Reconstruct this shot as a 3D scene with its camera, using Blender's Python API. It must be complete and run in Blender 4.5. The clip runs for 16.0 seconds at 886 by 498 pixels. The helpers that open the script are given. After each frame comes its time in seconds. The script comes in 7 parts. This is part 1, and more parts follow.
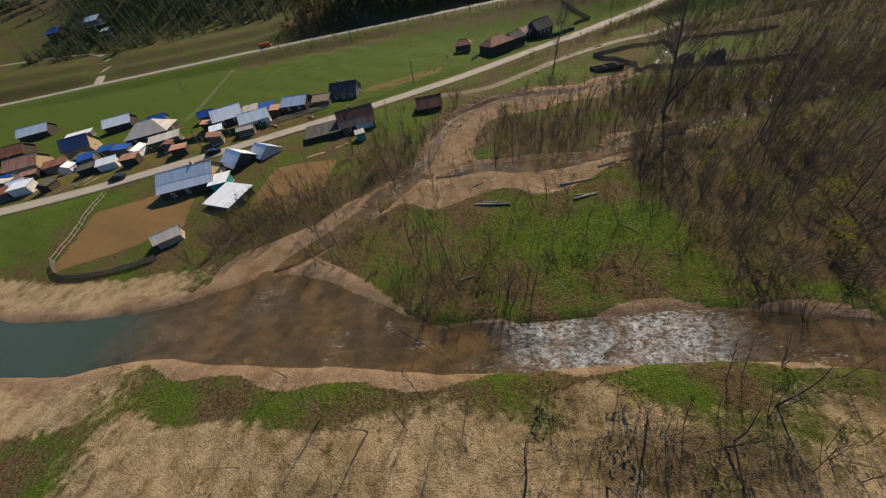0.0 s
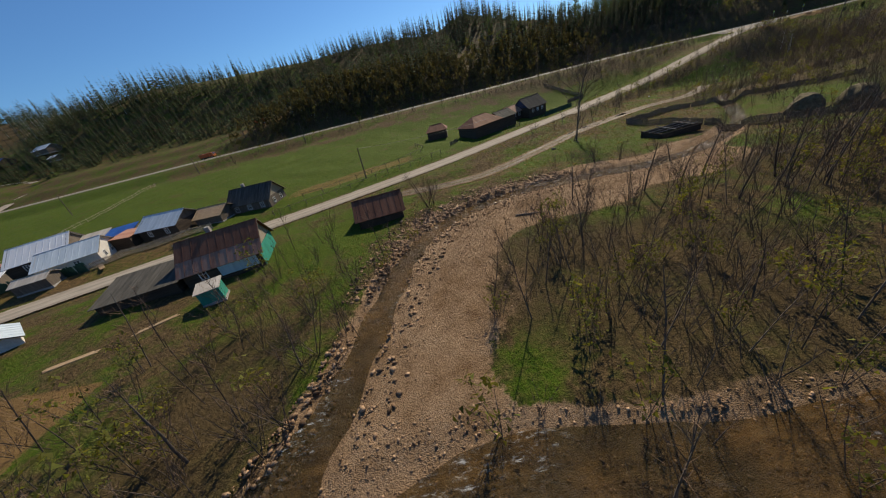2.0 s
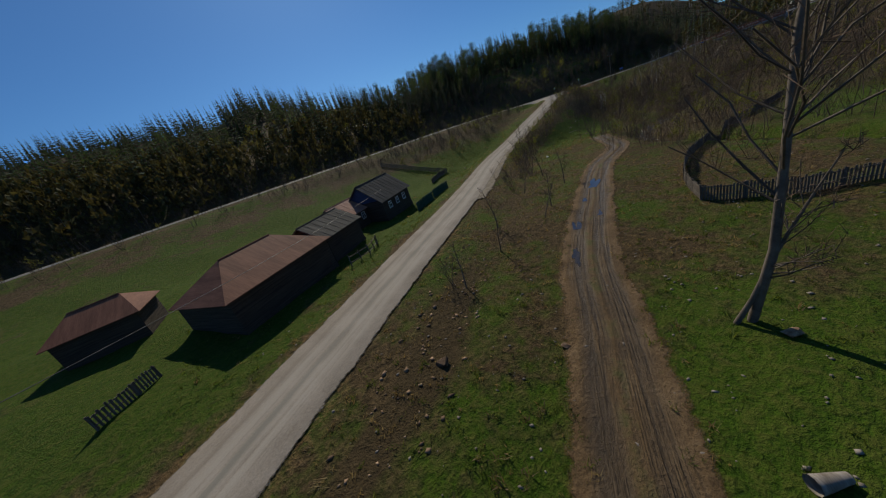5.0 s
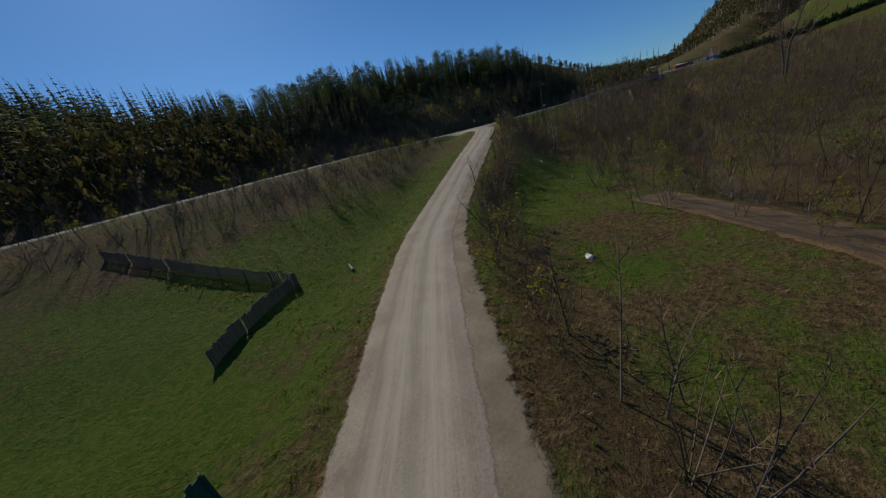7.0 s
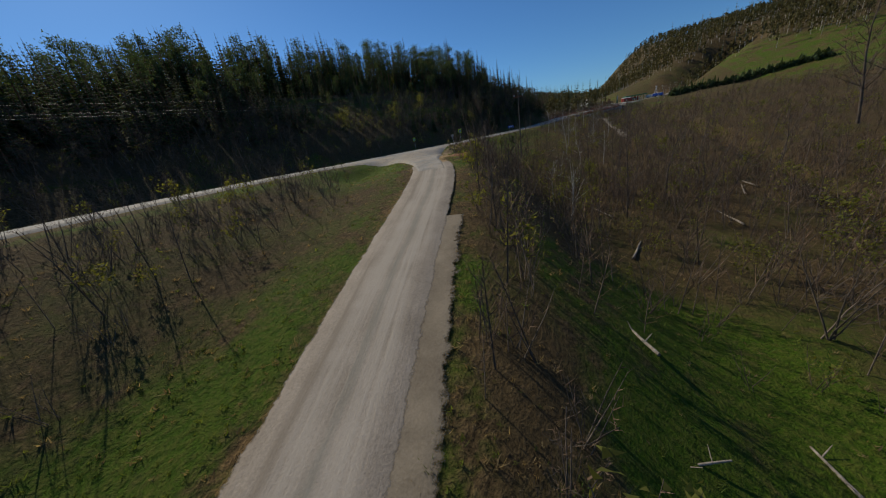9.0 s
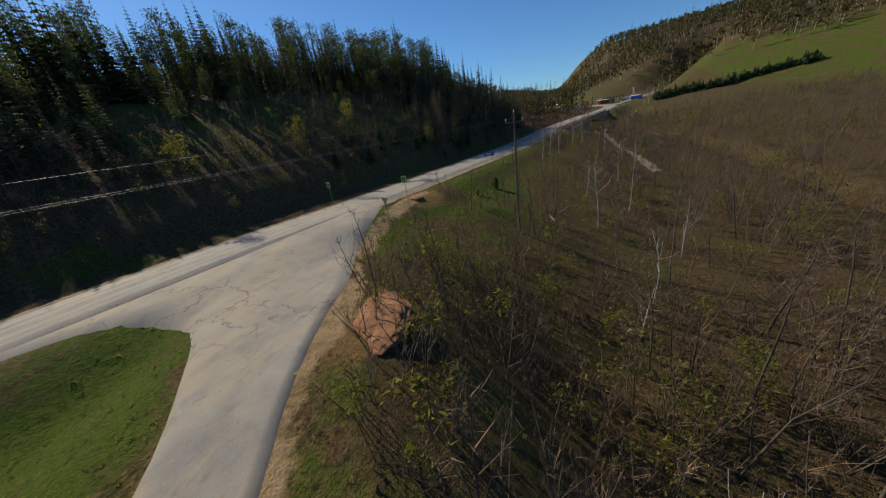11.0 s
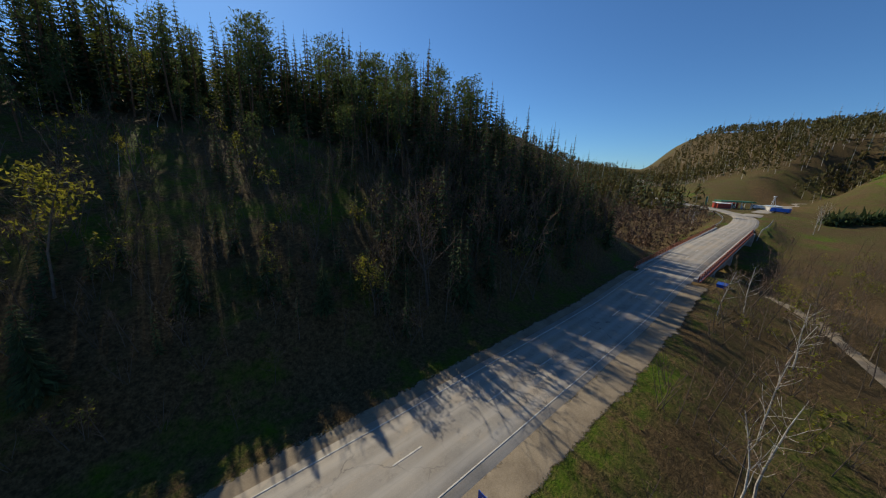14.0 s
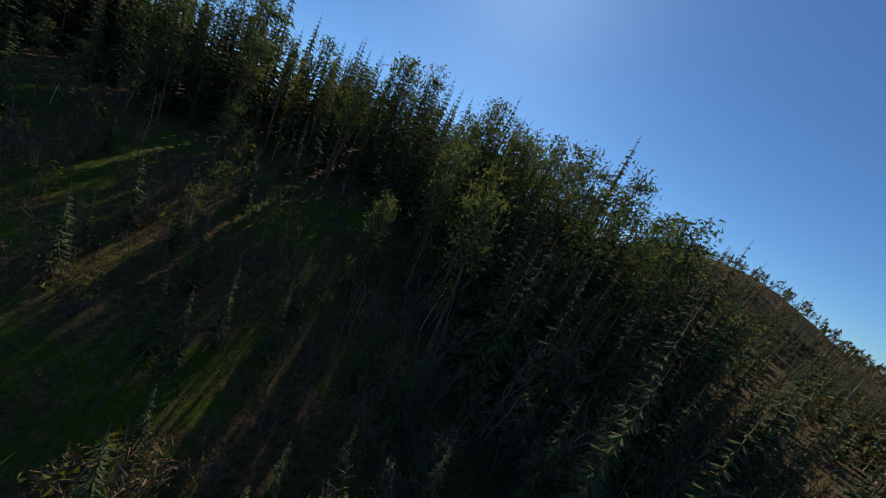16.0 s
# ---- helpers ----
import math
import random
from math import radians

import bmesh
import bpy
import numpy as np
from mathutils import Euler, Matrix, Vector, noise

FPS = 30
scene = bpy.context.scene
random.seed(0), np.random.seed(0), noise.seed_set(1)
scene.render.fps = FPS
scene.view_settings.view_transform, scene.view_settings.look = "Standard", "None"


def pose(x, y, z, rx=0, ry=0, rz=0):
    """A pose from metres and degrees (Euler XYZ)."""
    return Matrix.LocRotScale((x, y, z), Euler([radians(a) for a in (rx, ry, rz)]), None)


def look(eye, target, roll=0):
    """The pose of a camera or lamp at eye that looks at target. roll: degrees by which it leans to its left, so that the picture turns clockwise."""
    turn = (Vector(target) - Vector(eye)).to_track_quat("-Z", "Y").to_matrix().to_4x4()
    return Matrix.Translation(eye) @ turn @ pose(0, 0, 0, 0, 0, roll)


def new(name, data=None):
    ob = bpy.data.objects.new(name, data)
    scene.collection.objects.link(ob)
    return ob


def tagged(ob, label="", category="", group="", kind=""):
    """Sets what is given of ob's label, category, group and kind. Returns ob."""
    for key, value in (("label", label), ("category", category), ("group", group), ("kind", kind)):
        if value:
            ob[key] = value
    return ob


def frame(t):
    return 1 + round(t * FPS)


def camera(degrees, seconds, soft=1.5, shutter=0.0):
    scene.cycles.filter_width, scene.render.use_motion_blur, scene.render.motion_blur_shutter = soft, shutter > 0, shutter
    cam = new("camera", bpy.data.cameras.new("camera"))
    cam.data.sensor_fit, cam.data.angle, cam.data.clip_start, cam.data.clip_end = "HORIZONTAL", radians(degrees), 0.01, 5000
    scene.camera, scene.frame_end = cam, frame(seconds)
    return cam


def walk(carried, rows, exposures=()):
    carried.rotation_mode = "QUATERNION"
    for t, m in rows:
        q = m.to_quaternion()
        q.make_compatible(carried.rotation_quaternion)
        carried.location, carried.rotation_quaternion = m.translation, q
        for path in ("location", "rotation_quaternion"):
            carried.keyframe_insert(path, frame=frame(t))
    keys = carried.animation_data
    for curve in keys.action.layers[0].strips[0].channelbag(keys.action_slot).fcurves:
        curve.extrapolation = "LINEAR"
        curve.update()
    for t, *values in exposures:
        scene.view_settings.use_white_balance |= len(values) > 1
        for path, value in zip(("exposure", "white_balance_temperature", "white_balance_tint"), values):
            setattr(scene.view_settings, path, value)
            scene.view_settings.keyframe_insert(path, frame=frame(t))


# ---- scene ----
cam = camera(111.6, 16.0, soft=1.15)
PATH = [
    (0, (-0.041, -0.062, 31.281), (-0.269, 1.36, 29.894), -13.0),
    (0.5, (0.857, 11.427, 25.7), (0.605, 12.957, 24.437), -11.6),
    (1, (1.025, 24.394, 21.333), (0.787, 26.011, 20.181), -11.6),
    (1.5, (0.683, 36.419, 18.207), (0.499, 38.106, 17.149), -12.4),
    (2, (0.621, 48.955, 15.219), (0.546, 50.71, 14.262), -14.4),
    (2.5, (0.907, 60.25, 13.005), (0.992, 62.047, 12.131), -16.4),
    (3, (2.207, 72.262, 11.178), (2.479, 74.071, 10.37), -17.7),
    (3.5, (4.502, 83.066, 10.313), (4.931, 84.857, 9.533), -18.2),
    (4, (8.071, 94.566, 9.436), (8.667, 96.318, 8.678), -18.2),
    (4.5, (12.513, 105.207, 8.933), (13.264, 106.905, 8.188), -18.4),
    (5, (18.272, 116.196, 8.18), (19.215, 117.802, 7.451), -18.5),
    (7.5, (67.77, 164.1, 6.191), (69.28, 165.211, 5.495), -13.0),
    (8, (80.61, 171.29, 6.368), (82.185, 172.31, 5.677), -11.4),
    (10.5, (133.641, 189.458, 13.847), (135.337, 190.177, 13.068), -8.7),
    (11, (144.994, 192.793, 15.096), (146.706, 193.475, 14.32), -9.0),
    (11.5, (155.632, 195.395, 15.91), (157.358, 196.059, 15.149), -8.8),
    (12, (166.533, 197.594, 16.919), (168.274, 198.258, 16.192), -8.1),
    (12.5, (176.537, 199.143, 18.076), (178.286, 199.828, 17.389), -6.8),
    (13, (186.58, 200.403, 19.252), (188.326, 201.15, 18.626), -4.3),
    (13.5, (195.698, 201.618, 20.746), (197.422, 202.462, 20.183), -1.4),
    (14, (205.105, 203.313, 22.57), (206.774, 204.302, 22.082), 2.3),
    (14.5, (213.469, 205.205, 24.993), (215.04, 206.37, 24.574), 6.6),
    (15, (221.911, 208.005, 28.381), (223.313, 209.386, 28.02), 12.2),
    (15.5, (229.208, 211.915, 31.899), (230.386, 213.494, 31.554), 17.3),
    (16, (236.874, 217.877, 36.469), (237.764, 219.626, 36.085), 25.4),
]
walk(cam, [(t, look(eye, target, roll)) for t, eye, target, roll in PATH],
     exposures=[(0, 0.2, 6650, 10), (1, 0.2, 6600, 10), (1.6, 0.1, 6600, 10), (2.5, -0.22, 6400, 10), (3.5, -0.52, 6250, 9), (5, -0.75, 5950, 8), (8, -0.6, 5950, 8), (10.5, -0.15, 6350, 9), (12.5, 0.06, 6400, 9), (14, -0.04, 6350, 9), (16, 0.0, 6600, 10)])

# ---- light ----
SUN_AZ, SUN_EL = radians(21.5), radians(37.0)
world = bpy.data.worlds.new("sky")
scene.world = world
world.use_nodes = True
sky = world.node_tree.nodes.new("ShaderNodeTexSky")
sky.sky_type, sky.sun_disc = "NISHITA", False
sky.sun_elevation, sky.sun_rotation = SUN_EL, SUN_AZ
sky.altitude, sky.air_density, sky.dust_density, sky.ozone_density = 900, 1.0, 0.4, 5.0
deep = world.node_tree.nodes.new("ShaderNodeMix")
deep.data_type, deep.blend_type = "RGBA", "MULTIPLY"
deep.inputs[0].default_value, deep.inputs[7].default_value = 1.0, (0.65, 0.915, 1.10, 1)
world.node_tree.links.new(sky.outputs[0], deep.inputs[6])
world.node_tree.links.new(deep.outputs[2], world.node_tree.nodes["Background"].inputs[0])
world.node_tree.nodes["Background"].inputs[1].default_value = 0.096
sun_data = bpy.data.lights.new("sun", "SUN")
sun_data.energy, sun_data.angle, sun_data.color = 5.0, radians(0.55), (1.0, 0.87, 0.66)
sun = new("sun", sun_data)
TO_SUN = Vector((math.sin(SUN_AZ) * math.cos(SUN_EL), math.cos(SUN_AZ) * math.cos(SUN_EL), math.sin(SUN_EL)))
sun.matrix_world = look(TO_SUN * 900, (0, 0, 0))


# ---- materials ----
def material(name, rough=0.8, metal=0.0):
    m = bpy.data.materials.new(name)
    m.use_nodes = True
    b = m.node_tree.nodes["Principled BSDF"]
    b.inputs["Roughness"].default_value, b.inputs["Metallic"].default_value = rough, metal
    b.inputs["Specular IOR Level"].default_value = 0.3
    return m, m.node_tree, b


def noise_node(nt, scale, detail=6, rough=0.6, coord="Object", stretch=None):
    tc = nt.nodes.new("ShaderNodeTexCoord")
    n = nt.nodes.new("ShaderNodeTexNoise")
    n.inputs["Scale"].default_value, n.inputs["Detail"].default_value, n.inputs["Roughness"].default_value = scale, detail, rough
    src = tc.outputs[coord]
    if stretch:
        mp = nt.nodes.new("ShaderNodeMapping")
        mp.inputs["Scale"].default_value = stretch
        nt.links.new(src, mp.inputs[0])
        src = mp.outputs[0]
    nt.links.new(src, n.inputs["Vector"])
    return n.outputs[0]


def ramp(nt, fac, stops):
    r = nt.nodes.new("ShaderNodeValToRGB")
    el = r.color_ramp.elements
    while len(el) < len(stops):
        el.new(0.5)
    for e, (p, c) in zip(el, stops):
        e.position, e.color = p, (*c, 1)
    nt.links.new(fac, r.inputs[0])
    return r.outputs[0]


def mix(nt, fac, a, b, kind="MIX"):
    m = nt.nodes.new("ShaderNodeMix")
    m.data_type, m.blend_type = "RGBA", kind
    for sock, v in ((m.inputs[0], fac), (m.inputs[6], a), (m.inputs[7], b)):
        if isinstance(v, (int, float)):
            sock.default_value = v
        elif isinstance(v, tuple):
            sock.default_value = (*v, 1)
        else:
            nt.links.new(v, sock)
    return m.outputs[2]


def maths(nt, op, a, b=0.0, clamp=False):
    m = nt.nodes.new("ShaderNodeMath")
    m.operation, m.use_clamp = op, clamp
    for sock, v in ((m.inputs[0], a), (m.inputs[1], b)):
        if isinstance(v, (int, float)):
            sock.default_value = v
        else:
            nt.links.new(v, sock)
    return m.outputs[0]


def bump(nt, b, height, strength=0.5, distance=0.05):
    n = nt.nodes.new("ShaderNodeBump")
    n.inputs["Strength"].default_value, n.inputs["Distance"].default_value = strength, distance
    nt.links.new(height, n.inputs["Height"])
    nt.links.new(n.outputs[0], b.inputs["Normal"])


def simple(name, c1, c2, scale=3.0, rough=0.8, metal=0.0, stretch=None, bumpy=0.3, fine=None, vary=0.0, thin=0.0):
    """Two tones mixed by a noise, with a finer grain on top and relief."""
    m, nt, b = material(name, rough, metal)
    big = noise_node(nt, scale, stretch=stretch)
    small = noise_node(nt, fine or scale * 9, 4, 0.7, stretch=stretch)
    f = maths(nt, "ADD", maths(nt, "MULTIPLY", big, 0.65), maths(nt, "MULTIPLY", small, 0.35))
    col = ramp(nt, f, [(0.36, c1), (0.64, c2)])
    if vary:
        info = nt.nodes.new("ShaderNodeObjectInfo")
        geo = nt.nodes.new("ShaderNodeNewGeometry")
        r = maths(nt, "FRACT", maths(nt, "ADD", info.outputs["Random"], geo.outputs["Random Per Island"]))
        col = mix(nt, 1.0, col, ramp(nt, r, [(0.0, (1 - vary,) * 3), (1.0, (1 + vary,) * 3)]), "MULTIPLY")
    nt.links.new(col, b.inputs["Base Color"])
    if bumpy:
        bump(nt, b, small, bumpy, 0.04)
    if thin:
        # light shines through leaves and needles
        tr, mx = nt.nodes.new("ShaderNodeBsdfTranslucent"), nt.nodes.new("ShaderNodeMixShader")
        nt.links.new(mix(nt, 1.0, col, (1.7, 1.5, 0.9), "MULTIPLY"), tr.inputs[0])
        mx.inputs[0].default_value = thin
        nt.links.new(b.outputs[0], mx.inputs[1])
        nt.links.new(tr.outputs[0], mx.inputs[2])
        nt.links.new(mx.outputs[0], nt.nodes["Material Output"].inputs[0])
    return m


def ground_material():
    m, nt, b = material("ground_cover", 0.95)
    b.inputs["Specular IOR Level"].default_value = 0.1
    at = nt.nodes.new("ShaderNodeAttribute")
    at.attribute_name = "cover"
    sep = nt.nodes.new("ShaderNodeSeparateColor")
    nt.links.new(at.outputs["Color"], sep.inputs[0])
    at2 = nt.nodes.new("ShaderNodeAttribute")
    at2.attribute_name = "tilth"
    sep2 = nt.nodes.new("ShaderNodeSeparateColor")
    nt.links.new(at2.outputs["Color"], sep2.inputs[0])
    n1, n2, n3 = noise_node(nt, 0.13, 6, 0.62), noise_node(nt, 0.8, 6, 0.65), noise_node(nt, 7.0, 4, 0.7)
    n4 = noise_node(nt, 2.6, 5, 0.7)
    fresh = mix(nt, maths(nt, "MULTIPLY", n2, 1.0), (0.026, 0.062, 0.004), (0.095, 0.150, 0.010))
    fresh = mix(nt, ramp(nt, n3, [(0.34, (0.75,) * 3), (0.56, (0, 0, 0))]), fresh, (0.018, 0.040, 0.004))
    fresh = mix(nt, ramp(nt, n4, [(0.42, (0, 0, 0)), (0.7, (1, 1, 1))]), fresh, (0.105, 0.115, 0.020))
    dry = mix(nt, ramp(nt, n4, [(0.35, (0, 0, 0)), (0.68, (1, 1, 1))]), (0.046, 0.032, 0.014), (0.20, 0.135, 0.062))
    dry = mix(nt, ramp(nt, n3, [(0.36, (0.7,) * 3), (0.58, (0, 0, 0))]), dry, (0.040, 0.028, 0.013))
    # patches of dead grass run through the green
    g = maths(nt, "ADD", sep.outputs[1], maths(nt, "MULTIPLY", maths(nt, "SUBTRACT", n2, 0.5), 1.2))
    g = maths(nt, "ADD", g, maths(nt, "MULTIPLY", maths(nt, "SUBTRACT", n1, 0.5), 2.2))
    col = mix(nt, ramp(nt, g, [(0.25, (0, 0, 0)), (0.7, (1, 1, 1))]), dry, fresh)
    soil = mix(nt, n4, (0.125, 0.072, 0.026), (0.28, 0.175, 0.072))
    e = maths(nt, "ADD", sep.outputs[2], maths(nt, "MULTIPLY", maths(nt, "SUBTRACT", n4, 0.5), 0.7))
    col = mix(nt, ramp(nt, e, [(0.35, (0, 0, 0)), (0.6, (1, 1, 1))]), col, soil)
    sand = mix(nt, n4, (0.25, 0.165, 0.08), (0.54, 0.40, 0.235))
    sand = mix(nt, ramp(nt, noise_node(nt, 0.42, 7, 0.72), [(0.40, (0, 0, 0)), (0.66, (1, 1, 1))]), sand, (0.17, 0.115, 0.05))
    sa = maths(nt, "ADD", sep2.outputs[0], maths(nt, "MULTIPLY", maths(nt, "SUBTRACT", n2, 0.5), 1.0))
    col = mix(nt, ramp(nt, sa, [(0.4, (0, 0, 0)), (0.62, (1, 1, 1))]), col, sand)
    # river gravel: pebbles of several sizes
    tc = nt.nodes.new("ShaderNodeTexCoord")
    v1, v2 = nt.nodes.new("ShaderNodeTexVoronoi"), nt.nodes.new("ShaderNodeTexVoronoi")
    v1.inputs["Scale"].default_value, v2.inputs["Scale"].default_value = 10.0, 19.0
    for v in (v1, v2):
        nt.links.new(tc.outputs["Object"], v.inputs["Vector"])
    peb = nt.nodes.new("ShaderNodeSeparateColor")
    nt.links.new(v1.outputs["Color"], peb.inputs[0])
    stone = ramp(nt, peb.outputs[0], [(0.0, (0.19, 0.115, 0.062)), (0.5, (0.43, 0.295, 0.175)), (1.0, (0.66, 0.52, 0.37))])
    stone = mix(nt, ramp(nt, v2.outputs["Distance"], [(0.0, (0, 0, 0)), (0.9, (1, 1, 1))]), stone, (0.15, 0.09, 0.045))
    stone = mix(nt, ramp(nt, n2, [(0.3, (0.25,) * 3), (0.7, (0.95,) * 3)]), stone, (0.42, 0.28, 0.165))
    stone = mix(nt, ramp(nt, noise_node(nt, 0.3, 6, 0.7), [(0.42, (0, 0, 0)), (0.66, (0.85,) * 3)]), stone, (0.19, 0.112, 0.055))
    k = maths(nt, "ADD", sep.outputs[0], maths(nt, "MULTIPLY", maths(nt, "SUBTRACT", n4, 0.5), 0.8))
    col = mix(nt, ramp(nt, k, [(0.42, (0, 0, 0)), (0.58, (1, 1, 1))]), col, stone)
    # leaf litter under the thickets and needles under the forest
    l = maths(nt, "ADD", sep2.outputs[1], maths(nt, "MULTIPLY", maths(nt, "SUBTRACT", n2, 0.5), 0.9))
    litter = mix(nt, n4, (0.034, 0.025, 0.012), (0.128, 0.089, 0.041))
    col = mix(nt, ramp(nt, l, [(0.4, (0, 0, 0)), (0.75, (1, 1, 1))]), col, litter)
    nt.links.new(col, b.inputs["Base Color"])
    h = maths(nt, "ADD", n3, maths(nt, "MULTIPLY", v2.outputs["Distance"], maths(nt, "MULTIPLY", sep.outputs[0], -0.6)))
    bump(nt, b, maths(nt, "ADD", h, maths(nt, "MULTIPLY", n4, 1.6)), 1.0, 0.16)
    return m


def water_material():
    m, nt, b = material("river_water", 0.2)
    b.inputs["Specular IOR Level"].default_value = 0.32
    n1, n2 = noise_node(nt, 0.22, 5), noise_node(nt, 2.0, 8, 0.78, stretch=(0.7, 1.6, 1))
    tc = nt.nodes.new("ShaderNodeTexCoord")
    xyz = nt.nodes.new("ShaderNodeSeparateXYZ")
    nt.links.new(tc.outputs["Object"], xyz.inputs[0])
    # a deep green pool upstream, brown shallows below it
    pool = ramp(nt, maths(nt, "DIVIDE", maths(nt, "ADD", xyz.outputs[0], 60.0), 18.0, True), [(0.1, (1, 1, 1)), (0.9, (0, 0, 0))])
    col = ramp(nt, n1, [(0.40, (0.060, 0.045, 0.016)), (0.62, (0.20, 0.108, 0.030))])
    # stones and riffles show through the shallows
    riffle = noise_node(nt, 0.9, 8, 0.78, stretch=(0.55, 1.5, 1))
    col = mix(nt, ramp(nt, riffle, [(0.40, (0.9,) * 3), (0.52, (0, 0, 0))]), col, (0.030, 0.022, 0.009))
    col = mix(nt, ramp(nt, riffle, [(0.56, (0, 0, 0)), (0.68, (0.75,) * 3)]), col, (0.27, 0.185, 0.085))
    col = mix(nt, pool, col, (0.035, 0.062, 0.040))
    # broken white water over the stones
    foam_glint = maths(nt, "MULTIPLY", ramp(nt, noise_node(nt, 2.2, 7, 0.75, stretch=(0.7, 2.0, 1)), [(0.54, (0, 0, 0)), (0.66, (1, 1, 1))]),
                 ramp(nt, noise_node(nt, 0.13, 4), [(0.50, (0, 0, 0)), (0.62, (1, 1, 1))]))
    # rapids under the wood: sun glitter painted into the colour as white flecks
    inside = ramp(nt, maths(nt, "DIVIDE", maths(nt, "ADD", xyz.outputs[0], 6.0), 40.0, True), [(0.14, (0, 0, 0)), (0.3, (1, 1, 1)), (0.66, (1, 1, 1)), (0.84, (0, 0, 0))])
    inside = maths(nt, "MULTIPLY", inside, ramp(nt, maths(nt, "DIVIDE", xyz.outputs[1], 40.0, True), [(0.55, (1, 1, 1)), (0.6, (0, 0, 0))]))
    glitter = maths(nt, "MULTIPLY", ramp(nt, noise_node(nt, 2.3, 9, 0.82, stretch=(0.8, 1.25, 1)), [(0.42, (0, 0, 0)), (0.56, (1, 1, 1))]),
                 ramp(nt, noise_node(nt, 0.35, 4, 0.7), [(0.36, (0.25,) * 3), (0.6, (1, 1, 1))]))
    foam_glint = maths(nt, "MULTIPLY", foam_glint, maths(nt, "SUBTRACT", 1.0, pool))
    foam_glint = maths(nt, "MAXIMUM", foam_glint, maths(nt, "MULTIPLY", inside, glitter))
    col = mix(nt, maths(nt, "MULTIPLY", foam_glint, 0.85), col, (0.68, 0.70, 0.70))
    nt.links.new(col, b.inputs["Base Color"])
    alpha = maths(nt, "ADD", 0.62, maths(nt, "MULTIPLY", maths(nt, "MAXIMUM", pool, foam_glint), 0.36))
    nt.links.new(alpha, b.inputs["Alpha"])
    bump(nt, b, n2, 1.0, 0.34)
    return m


def puddle_material():
    m, nt, b = material("still_water", 0.06)
    b.inputs["Specular IOR Level"].default_value = 0.5
    nt.links.new(ramp(nt, noise_node(nt, 0.8, 4), [(0.35, (0.030, 0.024, 0.014)), (0.65, (0.075, 0.055, 0.030))]), b.inputs["Base Color"])
    bump(nt, b, noise_node(nt, 6.0, 3), 0.12, 0.01)
    return m


GROUND, WATER, STILL = ground_material(), water_material(), puddle_material()


def cracked(m):
    """Thin tarred cracks and darker wear over a road surface."""
    nt = m.node_tree
    b = nt.nodes["Principled BSDF"]
    col = b.inputs["Base Color"].links[0].from_socket
    tc, wob = nt.nodes.new("ShaderNodeTexCoord"), nt.nodes.new("ShaderNodeTexNoise")
    wob.inputs["Scale"].default_value, wob.inputs["Detail"].default_value = 0.5, 6
    nt.links.new(tc.outputs["Object"], wob.inputs["Vector"])
    add = nt.nodes.new("ShaderNodeVectorMath")
    nt.links.new(tc.outputs["Object"], add.inputs[0])
    sc = nt.nodes.new("ShaderNodeVectorMath")
    sc.operation = "SCALE"
    sc.inputs["Scale"].default_value = 4.0
    nt.links.new(wob.outputs["Color"], sc.inputs[0])
    nt.links.new(sc.outputs[0], add.inputs[1])
    v = nt.nodes.new("ShaderNodeTexVoronoi")
    v.feature = "DISTANCE_TO_EDGE"
    v.inputs["Scale"].default_value = 0.16
    nt.links.new(add.outputs[0], v.inputs["Vector"])
    line = ramp(nt, v.outputs["Distance"], [(0.0, (1, 1, 1)), (0.014, (0, 0, 0))])
    line = maths(nt, "MULTIPLY", line, ramp(nt, noise_node(nt, 0.06, 4), [(0.45, (0, 0, 0)), (0.58, (0.75,) * 3)]))
    col = mix(nt, ramp(nt, noise_node(nt, 0.12, 6, 0.7), [(0.42, (0, 0, 0)), (0.68, (0.6,) * 3)]), col, (0.30, 0.255, 0.195))
    dust = maths(nt, "MULTIPLY", noise_node(nt, 0.42, 7, 0.7, stretch=(0.6, 1.3, 1)), noise_node(nt, 0.1, 3))
    col = mix(nt, ramp(nt, dust, [(0.24, (0, 0, 0)), (0.34, (0.7,) * 3)]), col, (0.36, 0.295, 0.21))
    col = mix(nt, ramp(nt, noise_node(nt, 0.8, 6, 0.75), [(0.56, (0, 0, 0)), (0.66, (0.5,) * 3)]), col, (0.155, 0.138, 0.112))
    nt.links.new(mix(nt, line, col, (0.07, 0.065, 0.06)), b.inputs["Base Color"])
    return m


def lane_parts(nt):
    """Metres across a road from its middle, and a noise drawn out along it."""
    at, xyz = nt.nodes.new("ShaderNodeAttribute"), nt.nodes.new("ShaderNodeSeparateXYZ")
    at.attribute_name = "lane"
    nt.links.new(at.outputs["Vector"], xyz.inputs[0])
    mp, n = nt.nodes.new("ShaderNodeMapping"), nt.nodes.new("ShaderNodeTexNoise")
    mp.inputs["Scale"].default_value = (2.6, 0.07, 1)
    n.inputs["Scale"].default_value, n.inputs["Detail"].default_value, n.inputs["Roughness"].default_value = 1.0, 5, 0.65
    nt.links.new(at.outputs["Vector"], mp.inputs[0])
    nt.links.new(mp.outputs[0], n.inputs["Vector"])
    return xyz.outputs[0], n.outputs[0]


def track_profile(nt, across, centre, width):
    """1 inside a strip that runs along the road, 0 outside it."""
    d = maths(nt, "ABSOLUTE", maths(nt, "SUBTRACT", across, centre))
    return ramp(nt, maths(nt, "DIVIDE", d, width, True), [(0.35, (1, 1, 1)), (1.0, (0, 0, 0))])


